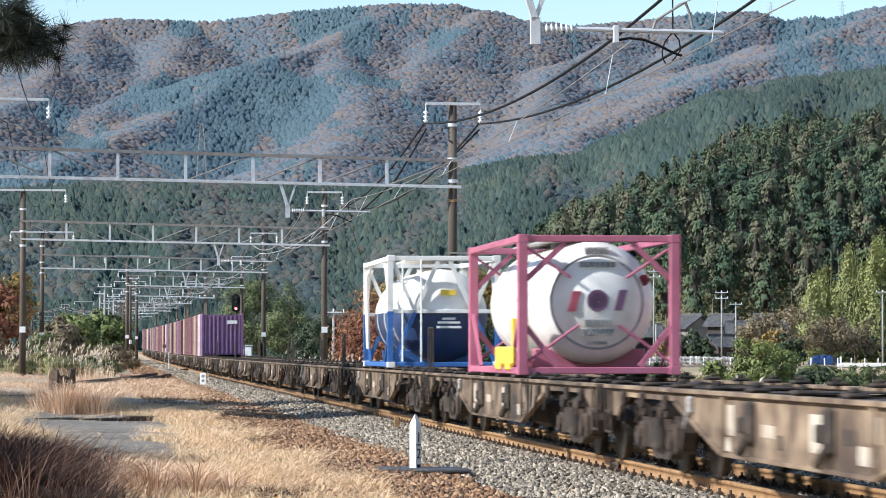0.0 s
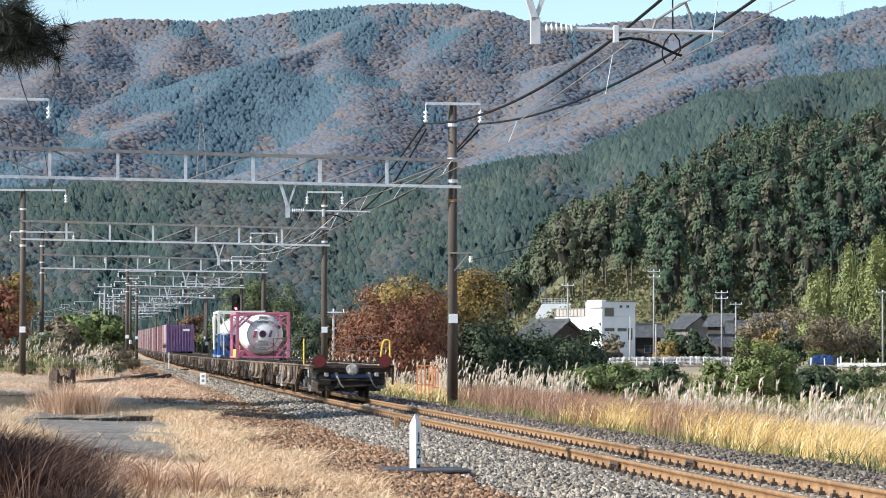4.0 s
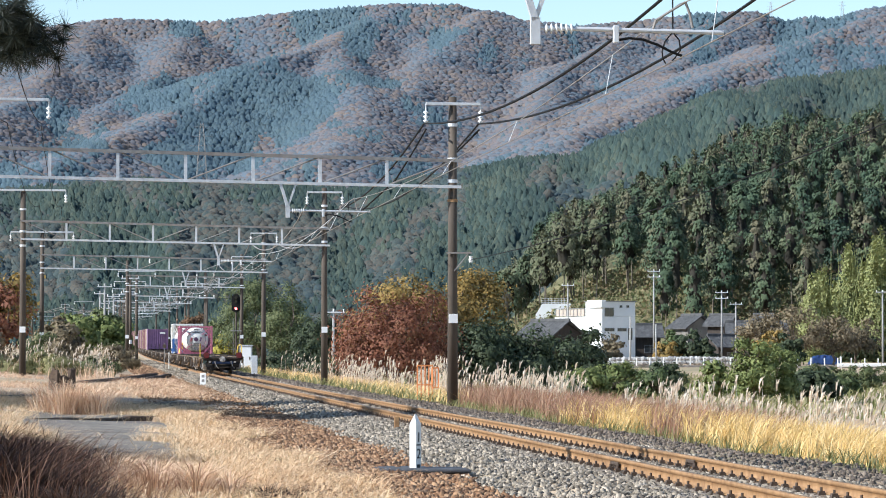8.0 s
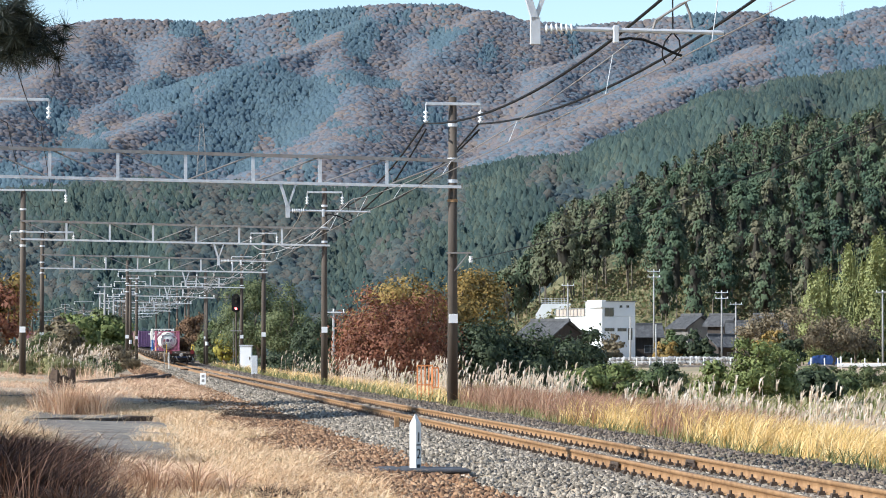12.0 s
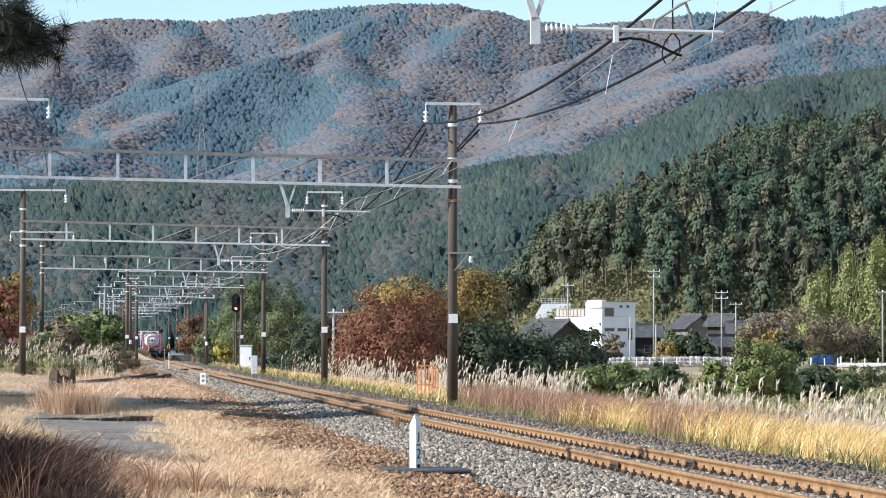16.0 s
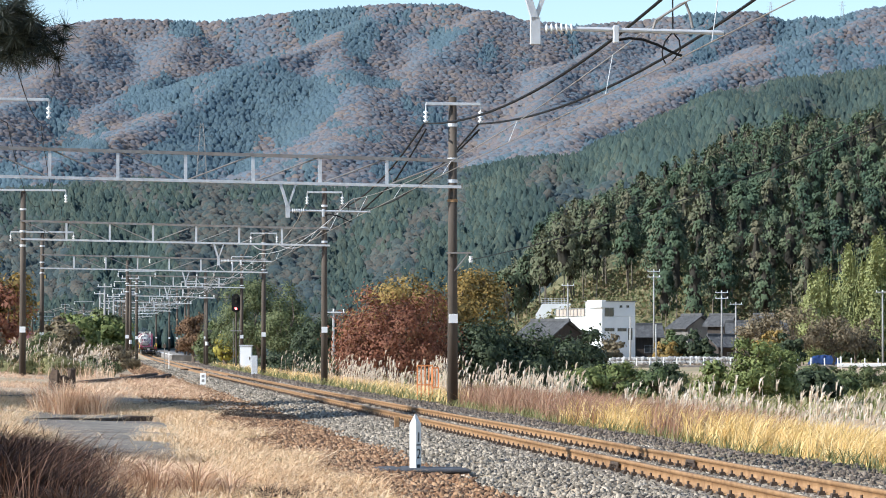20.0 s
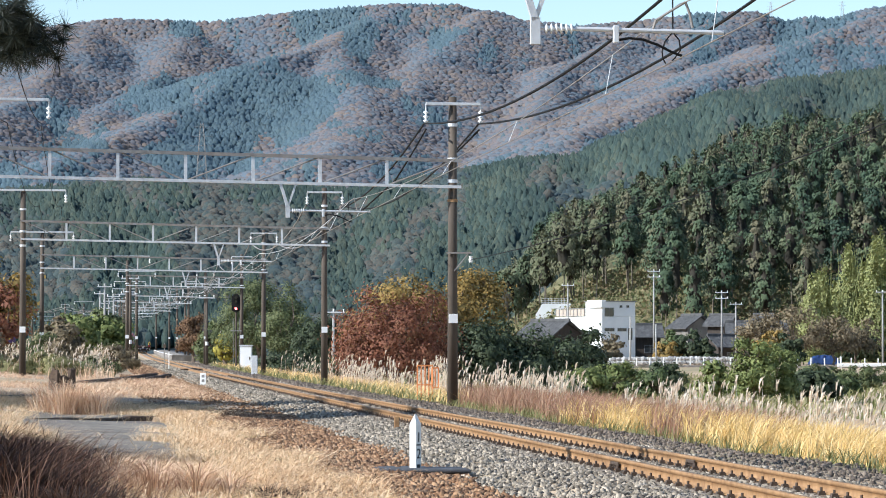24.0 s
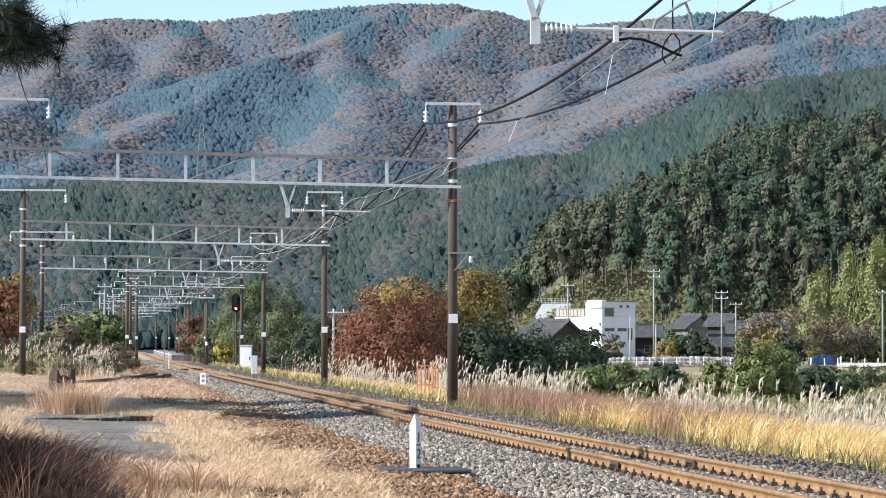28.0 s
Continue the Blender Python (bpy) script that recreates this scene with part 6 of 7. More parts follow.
def roadside():
    road = empty("road_wall", "low concrete retaining wall along the village road", "wall", kind="structure")
    bm = B()
    for i in range(16):
        x = 18 + i * 2.9
        zz = gz(x, 398)
        box(bm, x - 1.44, x + 1.44, 397.7, 398.2, zz - 0.9, zz + 0.35 - 0.01 * i, 0.02)
    part("wall_panels", bm, M["platform"], road)
    g = empty("guard_rail", "white roadside guard rail", "guard rail", pose(0, 0, 0))
    for i in range(22):
        x = 20 + i * 1.75
        zz = gz(x, 399)
        part("post", rod(B(), (x, 399, zz), (x, 399, zz + 1.25), 0.09, seg=6), M["white_paint"], g)
    part("rail_pipe", rod(B(), (20, 399, gz(20, 399) + 0.85), (35.5, 399, gz(35.5, 399) + 0.85), 0.04, seg=6), M["white_paint"], g)
    g = empty("guard_rail", "white corrugated guard rail by the field road", "guard rail", pose(0, 0, 0))
    for i in range(5):
        x = 51.5 + i * 2.4
        zz = gz(x, 396)
        part("post", rod(B(), (x, 396, zz - 0.1), (x, 396, zz + (1.5 if i == 0 else 0.7)), 0.14 if i == 0 else 0.08, seg=6), M["white_paint"], g)
    for i in range(4):
        part("beam", box(B(), 51.0 + i * 2.9, 53.8 + i * 2.9, 395.8, 395.95, gz(54, 396) + 0.15, gz(54, 396) + 0.6, 0.06), M["white_paint"], g)
    wall = empty("garden_wall", "low garden wall of pale round stones", "wall", kind="structure")
    bm = B()
    bmesh.ops.create_icosphere(bm, subdivisions=1, radius=0.5)
    stone = part("stone", bm, M["stone_wall"], wall)
    for r in range(2):
        for i in range(46):
            ob = stone if (r == 0 and i == 0) else new("stone", stone.data)
            ob.parent = wall
            x = 22.3 + i * 0.36 + 0.18 * r
            ob.matrix_world = Matrix.LocRotScale((x, 410 + rng.uniform(-0.1, 0.1), gz(x, 410) + 0.35 + 0.5 * r), Euler(rng.uniform(0, 3, 3)), rng.uniform(0.55, 0.95, 3))
    t = empty("tarpaulin_heap", "heap covered with blue sheeting beside the trees", "tarpaulin", pose(53.0, 425, gz(53, 425)))
    bm = B()
    bmesh.ops.create_grid(bm, x_segments=24, y_segments=8, size=1.0)
    for v in bm.verts:
        e = max(abs(v.co.x), abs(v.co.y))
        v.co = Vector((v.co.x * 2.3, v.co.y * 1.2, (1 - e ** 4) * 1.3 + 0.18 * noise.noise(v.co * 5)))
    part("sheet", bm, M["tarp"], t)


roadside()


# ---- beside the line ----
SLAB_Y, SLAB_X, SLAB_W = (41, 46, 50, 56, 63, 70), (-4.3, -4.75, -5.6, -6.5, -7.5, -8.5), (0.5, 0.9, 1.0, 1.3, 1.5, 1.6)


def side_feed():
    a = on_track(s_of_y(97.5), 3.9, 0)
    m = Vector((a[0], a[1], 4.42))
    g = empty("lamp_bracket", "small steel bracket with insulator on the mast", "bracket")
    part("bracket_arm", box(B(), m.x - 0.2, m.x + 0.62, m.y - 0.23, m.y - 0.17, m.z + 0.1, m.z + 0.15), M["old_galv"], g)
    part("bracket_stay", beam(B(), (m.x + 0.05, m.y - 0.2, m.z - 0.45), (m.x + 0.5, m.y - 0.2, m.z + 0.1), 0.04, 0.04), M["old_galv"], g)
    part("insulator", lathe(B(), [(0.05, -0.18), (0.07, -0.1), (0.05, -0.04), (0.06, 0.02)], 10, Matrix.Translation((m.x + 0.58, m.y - 0.2, m.z))), M["porcelain"], g)
    part("rust_band", lathe(B(), [(0.165, 6.18), (0.165, 6.28)], 16, Matrix.Translation((m.x, m.y, 0))), M["steel_rail"], g)
    for pts in (((-0.85, 0, 8.52), (-1.25, 1.5, 7.95), (-1.9, 4.0, 7.1), (-3.2, 8.0, 6.2)), ((0.85, 0, 8.5), (0.35, 1.0, 8.05), (-0.2, 2.0, 7.6))):
        bm = B()
        for u, v in zip(pts, pts[1:]):
            rod(bm, m + Vector((u[0], u[1], u[2] - m.z)), m + Vector((v[0], v[1], v[2] - m.z)), 0.03, seg=6)
        tagged(part("jumper_cable", bm, M["cable"]), "black jumper cable running down from the crossarm", "cable", "jumper cables")
    p0, p1 = Vector((m.x + 0.58, m.y - 0.2, m.z - 0.1)), Vector((13.0, 50.0, 7.7))
    bm = B()
    pts = [p0.lerp(p1, k / 16) - Vector((0, 0, 0.55 * 4 * (k / 16) * (1 - k / 16))) for k in range(17)]
    for u, v in zip(pts, pts[1:]):
        rod(bm, u, v, 0.014, seg=6)
    tagged(part("service_cable", bm, M["cable"]), "thin black service cable leaving the mast", "cable")
    utility_pole(13.0, 50.0, 8.2, 1)


side_feed()


def line_pole(s_at, lat, h, mat):
    q = on_track(s_at, lat, 0)
    p = empty("line_pole", "slim concrete pole beside the line with white band", "line pole", pose(q[0], q[1], gz(q[0], q[1]), 0, 0, 6.5), "poles up the line")
    part("pole", rod(B(), (0, 0, -0.4), (0, 0, h), 0.15, 0.11, 10), M[mat], p, smooth=True)
    part("band", lathe(B(), [(0.155, 2.0), (0.155, 2.35)], 12), M["white_plate"], p)
    part("crossarm", box(B(), -0.8, 0.8, -0.2, -0.12, h - 0.4, h - 0.28), M["galv"], p)
    for o in (-0.7, 0.7):
        insulator("insulator", p, o, -0.16, h - 0.28, 0.22, 0.06, 2)


for k, (s_at, lat, h) in enumerate(((236, -4.4, 8.2), (285, -4.0, 7.6), (318, -3.4, 8.4), (352, -4.2, 7.8), (398, -3.6, 8.2), (440, -4.0, 8.0), (262, 3.4, 7.0), (338, 3.6, 7.4), (300, -6.4, 8.6), (330, -5.2, 8.0), (365, -6.8, 8.8), (410, -5.6, 8.4), (455, -6.2, 8.6), (500, -5.0, 8.2))):
    line_pole(s_at, lat, h, "concrete" if k < 8 else "pole_grey")


def trackside():
    # kilometre post on its rubber mats
    p0 = (-0.37, 41.0)
    z = gz(*p0)
    k = empty("distance_post", "white wooden distance post with black figures", "marker post", pose(p0[0], p0[1], z, 0, 0, -38))
    bm = B()
    prism(bm, [(-0.055, 0), (0.055, 0), (0.055, 0.66), (0.0, 0.79), (-0.055, 0.66)], -0.055, 0.055)
    for v in bm.verts:
        if v.co.z > 0.7:
            v.co.y *= 0.3
    part("post", bm, M["white_paint"], k, "chalky white square post with pointed top")
    for txt, zz, size in (("1", 0.42, 0.19), ("2", 0.20, 0.19)):
        cu = bpy.data.curves.new("figure", "FONT")
        cu.body, cu.size, cu.extrude, cu.align_x = txt, size, 0.003, "CENTER"
        ob = new("figure_curve", cu)
        me = bpy.data.meshes.new_from_object(ob.evaluated_get(bpy.context.evaluated_depsgraph_get()))
        bpy.data.objects.remove(ob)
        me.materials.append(M["ink"])
        fig = new("figure", me)
        fig.parent = k
        fig.matrix_local = pose(0.0585, 0, zz, 90, 0, 90)
    part("figure_bar", box(B(), 0.053, 0.06, -0.045, 0.045, 0.372, 0.39), M["ink"], k)
    part("small_mark", box(B(), 0.053, 0.06, -0.035, 0.035, 0.07, 0.12), M["ink"], k)
    mat_ = material("rubber_mat", [(0.045, 0.045, 0.047), (0.075, 0.075, 0.08)], 4, rough=0.8, bump=0.3)
    for dx, dy, w, d in ((-0.3, 0.75, 0.95, 0.8), (0.08, -0.15, 1.2, 1.0)):
        m = tagged(part("rubber_mat", box(B(), -w / 2, w / 2, -d / 2, d / 2, 0, 0.05, 0.015), mat_), "flat black rubber mat on the gravel", "mat", "mats round the post")
        m.matrix_world = pose(p0[0] + dx, p0[1] + dy, z + 0.005 + (0 if dy > 0 else 0.02), 0, 0, 8)
    # stub post near the rail
    q = on_track(s_of_y(62.8), -1.3, -0.28)
    s = empty("stub_post", "short rusty brown post in the ballast", "marker post", pose(*q))
    part("post", box(B(), -0.055, 0.055, -0.05, 0.05, -0.1, 0.35, 0.012), M["steel_rail"], s)
    # white sign post further on
    q = on_track(s_of_y(148), -2.3, -0.25)
    s = empty("white_sign", "small white sign board on the ballast edge", "sign", pose(*q))
    part("board", box(B(), -0.14, 0.14, -0.03, 0.03, 0, 0.58, 0.01), M["white_plate"], s)
    for zz in (0.36, 0.14):
        part("mark_bar", box(B(), -0.07, 0.07, -0.034, -0.029, zz, zz + 0.13), M["grey_ink"], s)
    q = on_track(s_of_y(240), -2.1, -0.2)
    s = empty("warning_post", "thin pale posts with a dark diamond board", "sign", pose(*q))
    part("post", rod(B(), (0, 0, 0), (0, 0, 2.1), 0.035, seg=6), M["old_galv"], s)
    part("post", rod(B(), (0.3, 0.6, 0), (0.3, 0.6, 1.4), 0.035, seg=6), M["white_paint"], s)
    part("board", box(B(), -0.14, 0.14, -0.06, -0.03, 1.7, 1.98, 0.02), M["clip"], s)
    # orange barrier frames
    q = (-0.60, 109.0)
    f = empty("orange_barrier", "orange painted steel barrier frames in the grass", "barrier", pose(*q, gz(*q), 0, 0, 12))
    for x0, x1, zb, z1, y in ((-0.32, 0.24, 0.0, 1.30, 0.0), (0.26, 0.50, 0.52, 1.22, 0.25)):
        g = new("frame")
        g.parent = f
        n = 5 if x0 < 0 else 3
        for i in range(n):
            x = x0 + (x1 - x0) * i / (n - 1)
            part("upright", rod(B(), (x, y, zb), (x, y, z1), 0.024, seg=6), M["orange"], g)
        for zz in ((zb + 0.62 if x0 < 0 else zb), z1):
            part("crossbar", rod(B(), (x0, y, zz), (x1, y, zz), 0.028, seg=6), M["orange"], g)
    # colour light signal and relay cabinet
    q = on_track(s_of_y(259), 3.9, 0)
    q = Vector((-17.45, 258.0, gz(-17.45, 258.0)))
    s = empty("signal", "colour light railway signal showing red", "railway signal", pose(*q))
    part("post", rod(B(), (0, 0, -0.3), (0, 0, 6.2), 0.09, 0.075, 10), M["concrete"], s)
    bm = B()
    prism(bm, [(0.37 * math.cos(a), 5.65 + (0.42 if math.sin(a) > 0 else -0.42) + 0.37 * math.sin(a)) for a in np.linspace(0, 2 * math.pi, 25)[:-1]], -0.32, -0.26)
    head = part("backplate", bm, M["cable"], s, "black rounded signal backplate")
    for zz, lit in ((6.15, 0), (5.8, 0), (5.2, 1)):
        part("hood", lathe(B(), [(0.14, 0.0), (0.14, 0.2), (0.125, 0.2), (0.125, 0.0)], 14, pose(0, -0.32, zz, 90, 0, 0)), M["cable"], head)
        part("lens", lathe(B(), [(0.11, 0.0), (0.11, 0.03)], 14, pose(0, -0.33, zz, 90, 0, 0)), lamp_material("red_lens", (1.0, 0.10, 0.10), 6) if lit else M["window_glass"], head, "glowing red lens" if lit else "")
    part("platform_frame", box(B(), -0.45, 0.45, -0.2, 0.5, 3.3, 3.38), M["old_galv"], s)
    for x in (-0.42, 0.42):
        part("ladder_rail", rod(B(), (x * 0.6, 0.25, 0.0), (x * 0.6, 0.25, 4.4), 0.025, seg=5), M["old_galv"], s)
    c = empty("relay_cabinet", "pale grey steel relay cabinet beside the signal", "cabinet", pose(-16.6, 258, gz(-16.6, 258)))
    part("plinth", box(B(), -0.55, 0.55, -0.4, 0.4, -0.2, 0.12), M["platform"], c)
    part("body", box(B(), -0.5, 0.5, -0.35, 0.35, 0.12, 2.15, 0.02), material("cabinet_paint", [(0.55, 0.57, 0.58), (0.64, 0.66, 0.67)], 2, rough=0.6, stain=(0.4, 0.38, 0.35), stain_amount=0.4), c)
    part("roof", box(B(), -0.58, 0.58, -0.43, 0.43, 2.15, 2.24, 0.02), M["galv"], c)
    part("door", box(B(), -0.44, 0.44, -0.37, -0.352, 0.2, 2.08, 0.004), M["white_plate"], c)
    part("handle", box(B(), 0.28, 0.34, -0.40, -0.37, 1.0, 1.25), M["clip"], c)
    c = empty("small_cabinet", "small grey cabinet at the foot of a mast", "cabinet", pose(-12.75, 207, gz(-12.75, 207)))
    part("body", box(B(), -0.2, 0.2, -0.2, 0.2, 0, 1.3, 0.02), M["galv"], c)
    # station platform further up the line
    pl = empty("station_platform", "low station platform with a white edge line", "platform", kind="structure")
    sweep("platform_body", [(1.75, -0.5), (5.2, -0.5), (5.2, 0.42), (1.75, 0.42)], 330, 460, 8, 0.0, M["platform"], pl)
    end = B()
    prism(end, [(1.75, -0.5), (5.2, -0.5), (5.2, 0.416), (1.75, 0.416)], -0.3, 0.0)
    part("platform_end", end, M["platform"], pl).matrix_world = track_pose(330, 0.0)
    sweep("edge_line", [(1.74, 0.424), (2.0, 0.424), (2.0, 0.44), (1.74, 0.44)], 330, 460, 8, 0.0, M["white_paint"], pl)
    sh = empty("platform_shelter", "small platform shelter with a white roof", "shelter", pose(*on_track(310, 8.0, 0.2), 0, 0, 6.5))
    for x in (-1.2, 1.2):
        part("post", rod(B(), (x, 0, 0), (x, 0, 3.2), 0.06, seg=6), M["galv"], sh)
    part("roof", box(B(), -1.5, 1.5, -1.6, 1.6, 3.2, 3.45, 0.05), M["white_paint"], sh)
    st = empty("station_house", "low station building with a grey roof", "building", pose(*on_track(430, 10.0, 0.2), 0, 0, 6.5))
    part("wall", box(B(), -2.5, 2.5, -5, 5, 0, 3.0), M["plaster"], st)
    part("roof", prism(B(), [(-3.2, 2.9), (3.2, 2.9), (0, 4.4)], -5.6, 5.6), M["roof_tile"], st)
    # old kerbs, timbers and stump in the yard
    for x0, y0, x1, y1, h, mat2, nm, lab in ((-8.6, 62.0, -6.35, 66.6, 0.07, "old_wood", "old_kerb", "dark timber edge of the old platform"),
                                           (-9.2, 86, -6.9, 87, 0.08, "platform", "old_kerb", "broken kerb of the old platform"),
                                           (-13.5, 84, -10.2, 85, 0.08, "platform", "old_kerb", "broken kerb of the old platform"),
                                           (-15.9, 133.5, -16.9, 180.0, 0.16, "old_wood", "old_timber", "long dark rotten timber on the ground"),
                                           (-15.6, 160.0, -16.6, 186.0, 0.16, "old_wood", "old_timber", "dark rotten timber on the ground"),
                                           (-19.4, 227, -17.9, 231, 0.16, "old_wood", "old_timber", "dark rotten timber near the rails")):
        zz = gz((x0 + x1) / 2, (y0 + y1) / 2)
        k = B()
        ends = [Vector((x0, y0, zz + h / 2)).lerp(Vector((x1, y1, zz + h / 2)), t) + Vector((0, rng.normal() * 0.06, rng.normal() * 0.02)) for t in (0, 0.28, 0.55, 0.8, 1)]
        for a, b in zip(ends, ends[1:]):
            beam(k, a, b, 0.24 * rng.uniform(0.75, 1.1), (h + 0.06) * rng.uniform(0.75, 1.1))
        bmesh.ops.bevel(k, geom=k.edges[:], offset=0.03, segments=1, affect="EDGES")
        tagged(part(nm, k, M[mat2]), lab, "kerb" if "kerb" in nm else "timber", "old platform kerbs" if "kerb" in nm else "old timbers")
    st = empty("tree_stump", "dark rotten tree stump in dry grass", "stump", pose(-13.35, 107, gz(-13.35, 107)))
    bm = B()
    n = 22
    crown = [0.62 + (0.14 if i % 7 in (0, 1, 2) else -0.12) + rng.uniform(-0.07, 0.07) for i in range(n)]
    spread = [1 + 0.35 * noise.noise((math.cos(i * 0.6) * 2, 1.3, i * 0.8)) for i in range(n)]
    rings = []
    for r, z in ((0.50, -0.15), (0.46, 0.06), (0.43, 0.25), (0.42, 0.45), (0.42, None), (0.30, None), (0.22, 0.30)):
        rings.append([bm.verts.new((r * spread[i] * math.cos(i * 2 * math.pi / n), r * spread[i] * math.sin(i * 2 * math.pi / n), crown[i] if z is None else z)) for i in range(n)])
    for a, b in zip(rings, rings[1:]):
        for i in range(n):
            bm.faces.new((a[i], a[(i + 1) % n], b[(i + 1) % n], b[i]))
    bm.faces.new(rings[-1])
    part("stump_wood", bm, M["old_wood"], st)
    # patch of old asphalt, its ragged edge under the straw
    bm = B()
    bmesh.ops.create_grid(bm, x_segments=36, y_segments=80, size=1.0)
    for v in bm.verts:
        y = 55.5 + v.co.y * 14.5
        c, w = np.interp(y, SLAB_Y, SLAB_X), np.interp(y, SLAB_Y, SLAB_W) + 0.3
        x = c + v.co.x * w
        v.co = Vector((x, y, gz(x, y) + 0.03 + 0.004 * noise.noise((x * 1.3, y * 0.6, 0))))
    tagged(part("asphalt_patch", bm, M["asphalt"], smooth=True), "cracked grey asphalt half covered by straw", "pavement", kind="structure")


trackside()


# ---- power line pylons on the mountain ----
def pylon(x, y, z, h):
    p = empty("pylon", "distant steel lattice power pylon", "pylon", pose(x, y, z), "pylons")
    for sx in (-1, 1):
        for sy in (-1, 1):
            part("leg", rod(B(), (sx * h * 0.09, sy * h * 0.09, 0), (sx * h * 0.022, sy * h * 0.022, h), 0.13, seg=4), M["old_galv"], p)
    for k in range(9):
        a, b = k / 9, (k + 1) / 9
        wa, wb = 0.09 - 0.068 * a, 0.09 - 0.068 * b
        for s in (-1, 1):
            part("lattice", rod(B(), (-s * wa * h, -wa * h, a * h), (s * wb * h, -wb * h, b * h), 0.07, seg=4), M["old_galv"], p)
    for z_, w in ((0.62, 0.19), (0.78, 0.17), (0.93, 0.14)):
        part("arm", rod(B(), (-w * h, 0, z_ * h), (w * h, 0, z_ * h), 0.12, seg=4), M["old_galv"], p)


for u, y, h in ((-0.079, 1845, 37), (0.1075, 4280, 30), (0.131, 4280, 30)):
    f = far_height if y > 2500 else mid_height
    pylon(u * y, y, float(f(np.array([u]), np.array([y]))[0]) + (6 if y < 2500 else 0), h)


# ---- grasses, stones and litter ----
def blades(base, height, lean, width, bend=0.5, flat=0.0):
    """Curved tapering blades: three quads each. lean (n, 2) is the way each blade falls."""
    n = len(base)
    side = np.stack([-lean[:, 1], lean[:, 0]], -1)
    side /= np.maximum(1e-6, np.linalg.norm(side, axis=1))[:, None]
    rot = rng.normal(size=(n, 2))
    side = side + rot * 0.6
    side /= np.linalg.norm(side, axis=1)[:, None]
    rows = []
    for t, w in ((0, 1.0), (0.4, 0.9), (0.75, 0.6), (1.0, 0.12)):
        c = np.concatenate([base[:, :2] + lean * (height * (t * 0.35 + bend * t * t))[:, None],
                            (base[:, 2] + height * (t - (0.35 * bend + flat) * t * t))[:, None]], 1)
        o = np.concatenate([side * (width * w)[:, None], np.zeros((n, 1))], 1)
        rows += [c - o, c + o]
    v = np.stack(rows, 1).reshape(-1, 3)
    i = np.arange(n)[:, None] * 8
    f = np.concatenate([i + np.array([[0, 1, 3, 2]]), i + np.array([[2, 3, 5, 4]]), i + np.array([[4, 5, 7, 6]])])
    return v, f


def ground_points(n, s0, s1, l0, l1, keep=None):
    s, lat = rng.uniform(s0, s1, n), rng.uniform(l0, l1, n)
    x = np.interp(s, _s, _x) + lat * 0.9936
    y = np.interp(s, _s, _y) + lat * 0.113
    return np.stack([x, y, ground_height(x, y)], -1), s, lat


def grass(name, base, h, w, mat, label, spread=0.7, bend=0.5, flat=0.0, wind=(0.25, 0.0), kind="stuff", cat="grass"):
    n = len(base)
    a = rng.uniform(0, 6.283, n)
    m = np.abs(rng.normal(size=n)) * spread
    lean = np.stack([np.cos(a) * m, np.sin(a) * m], -1) + np.array(wind)
    v, f = blades(base, h, lean, w, bend, flat)
    return tagged(mesh_from(name, v, f, mat), label, cat, kind=kind)


def grass_mat(name, cols, through=0.3):
    return material(name, cols, 0.25, island=0.7, rough=0.8, translucent=through)


M["straw"] = grass_mat("straw", [(0.42, 0.25, 0.125), (0.72, 0.485, 0.27), (0.85, 0.63, 0.385), (0.90, 0.735, 0.51)], 0.12)
M["tan_grass"] = grass_mat("tan_grass", [(0.34, 0.19, 0.11), (0.64, 0.42, 0.265), (0.84, 0.65, 0.45)], 0.15)
M["gold_grass"] = grass_mat("golden_grass", [(0.52, 0.34, 0.11), (0.78, 0.55, 0.22), (0.90, 0.72, 0.40)])
M["red_grass"] = grass_mat("reddish_grass", [(0.22, 0.11, 0.07), (0.34, 0.19, 0.12), (0.44, 0.30, 0.19)])
M["green_grass"] = grass_mat("green_grass", [(0.11, 0.125, 0.04), (0.20, 0.20, 0.075), (0.32, 0.29, 0.13)])
M["plume"] = grass_mat("pampas_plume", [(0.62, 0.49, 0.35), (0.78, 0.67, 0.53), (0.86, 0.79, 0.68)])
# dark growth, with the brambles' shade put into the colour as well
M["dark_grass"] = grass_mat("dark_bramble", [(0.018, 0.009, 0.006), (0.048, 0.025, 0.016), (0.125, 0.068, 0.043)])


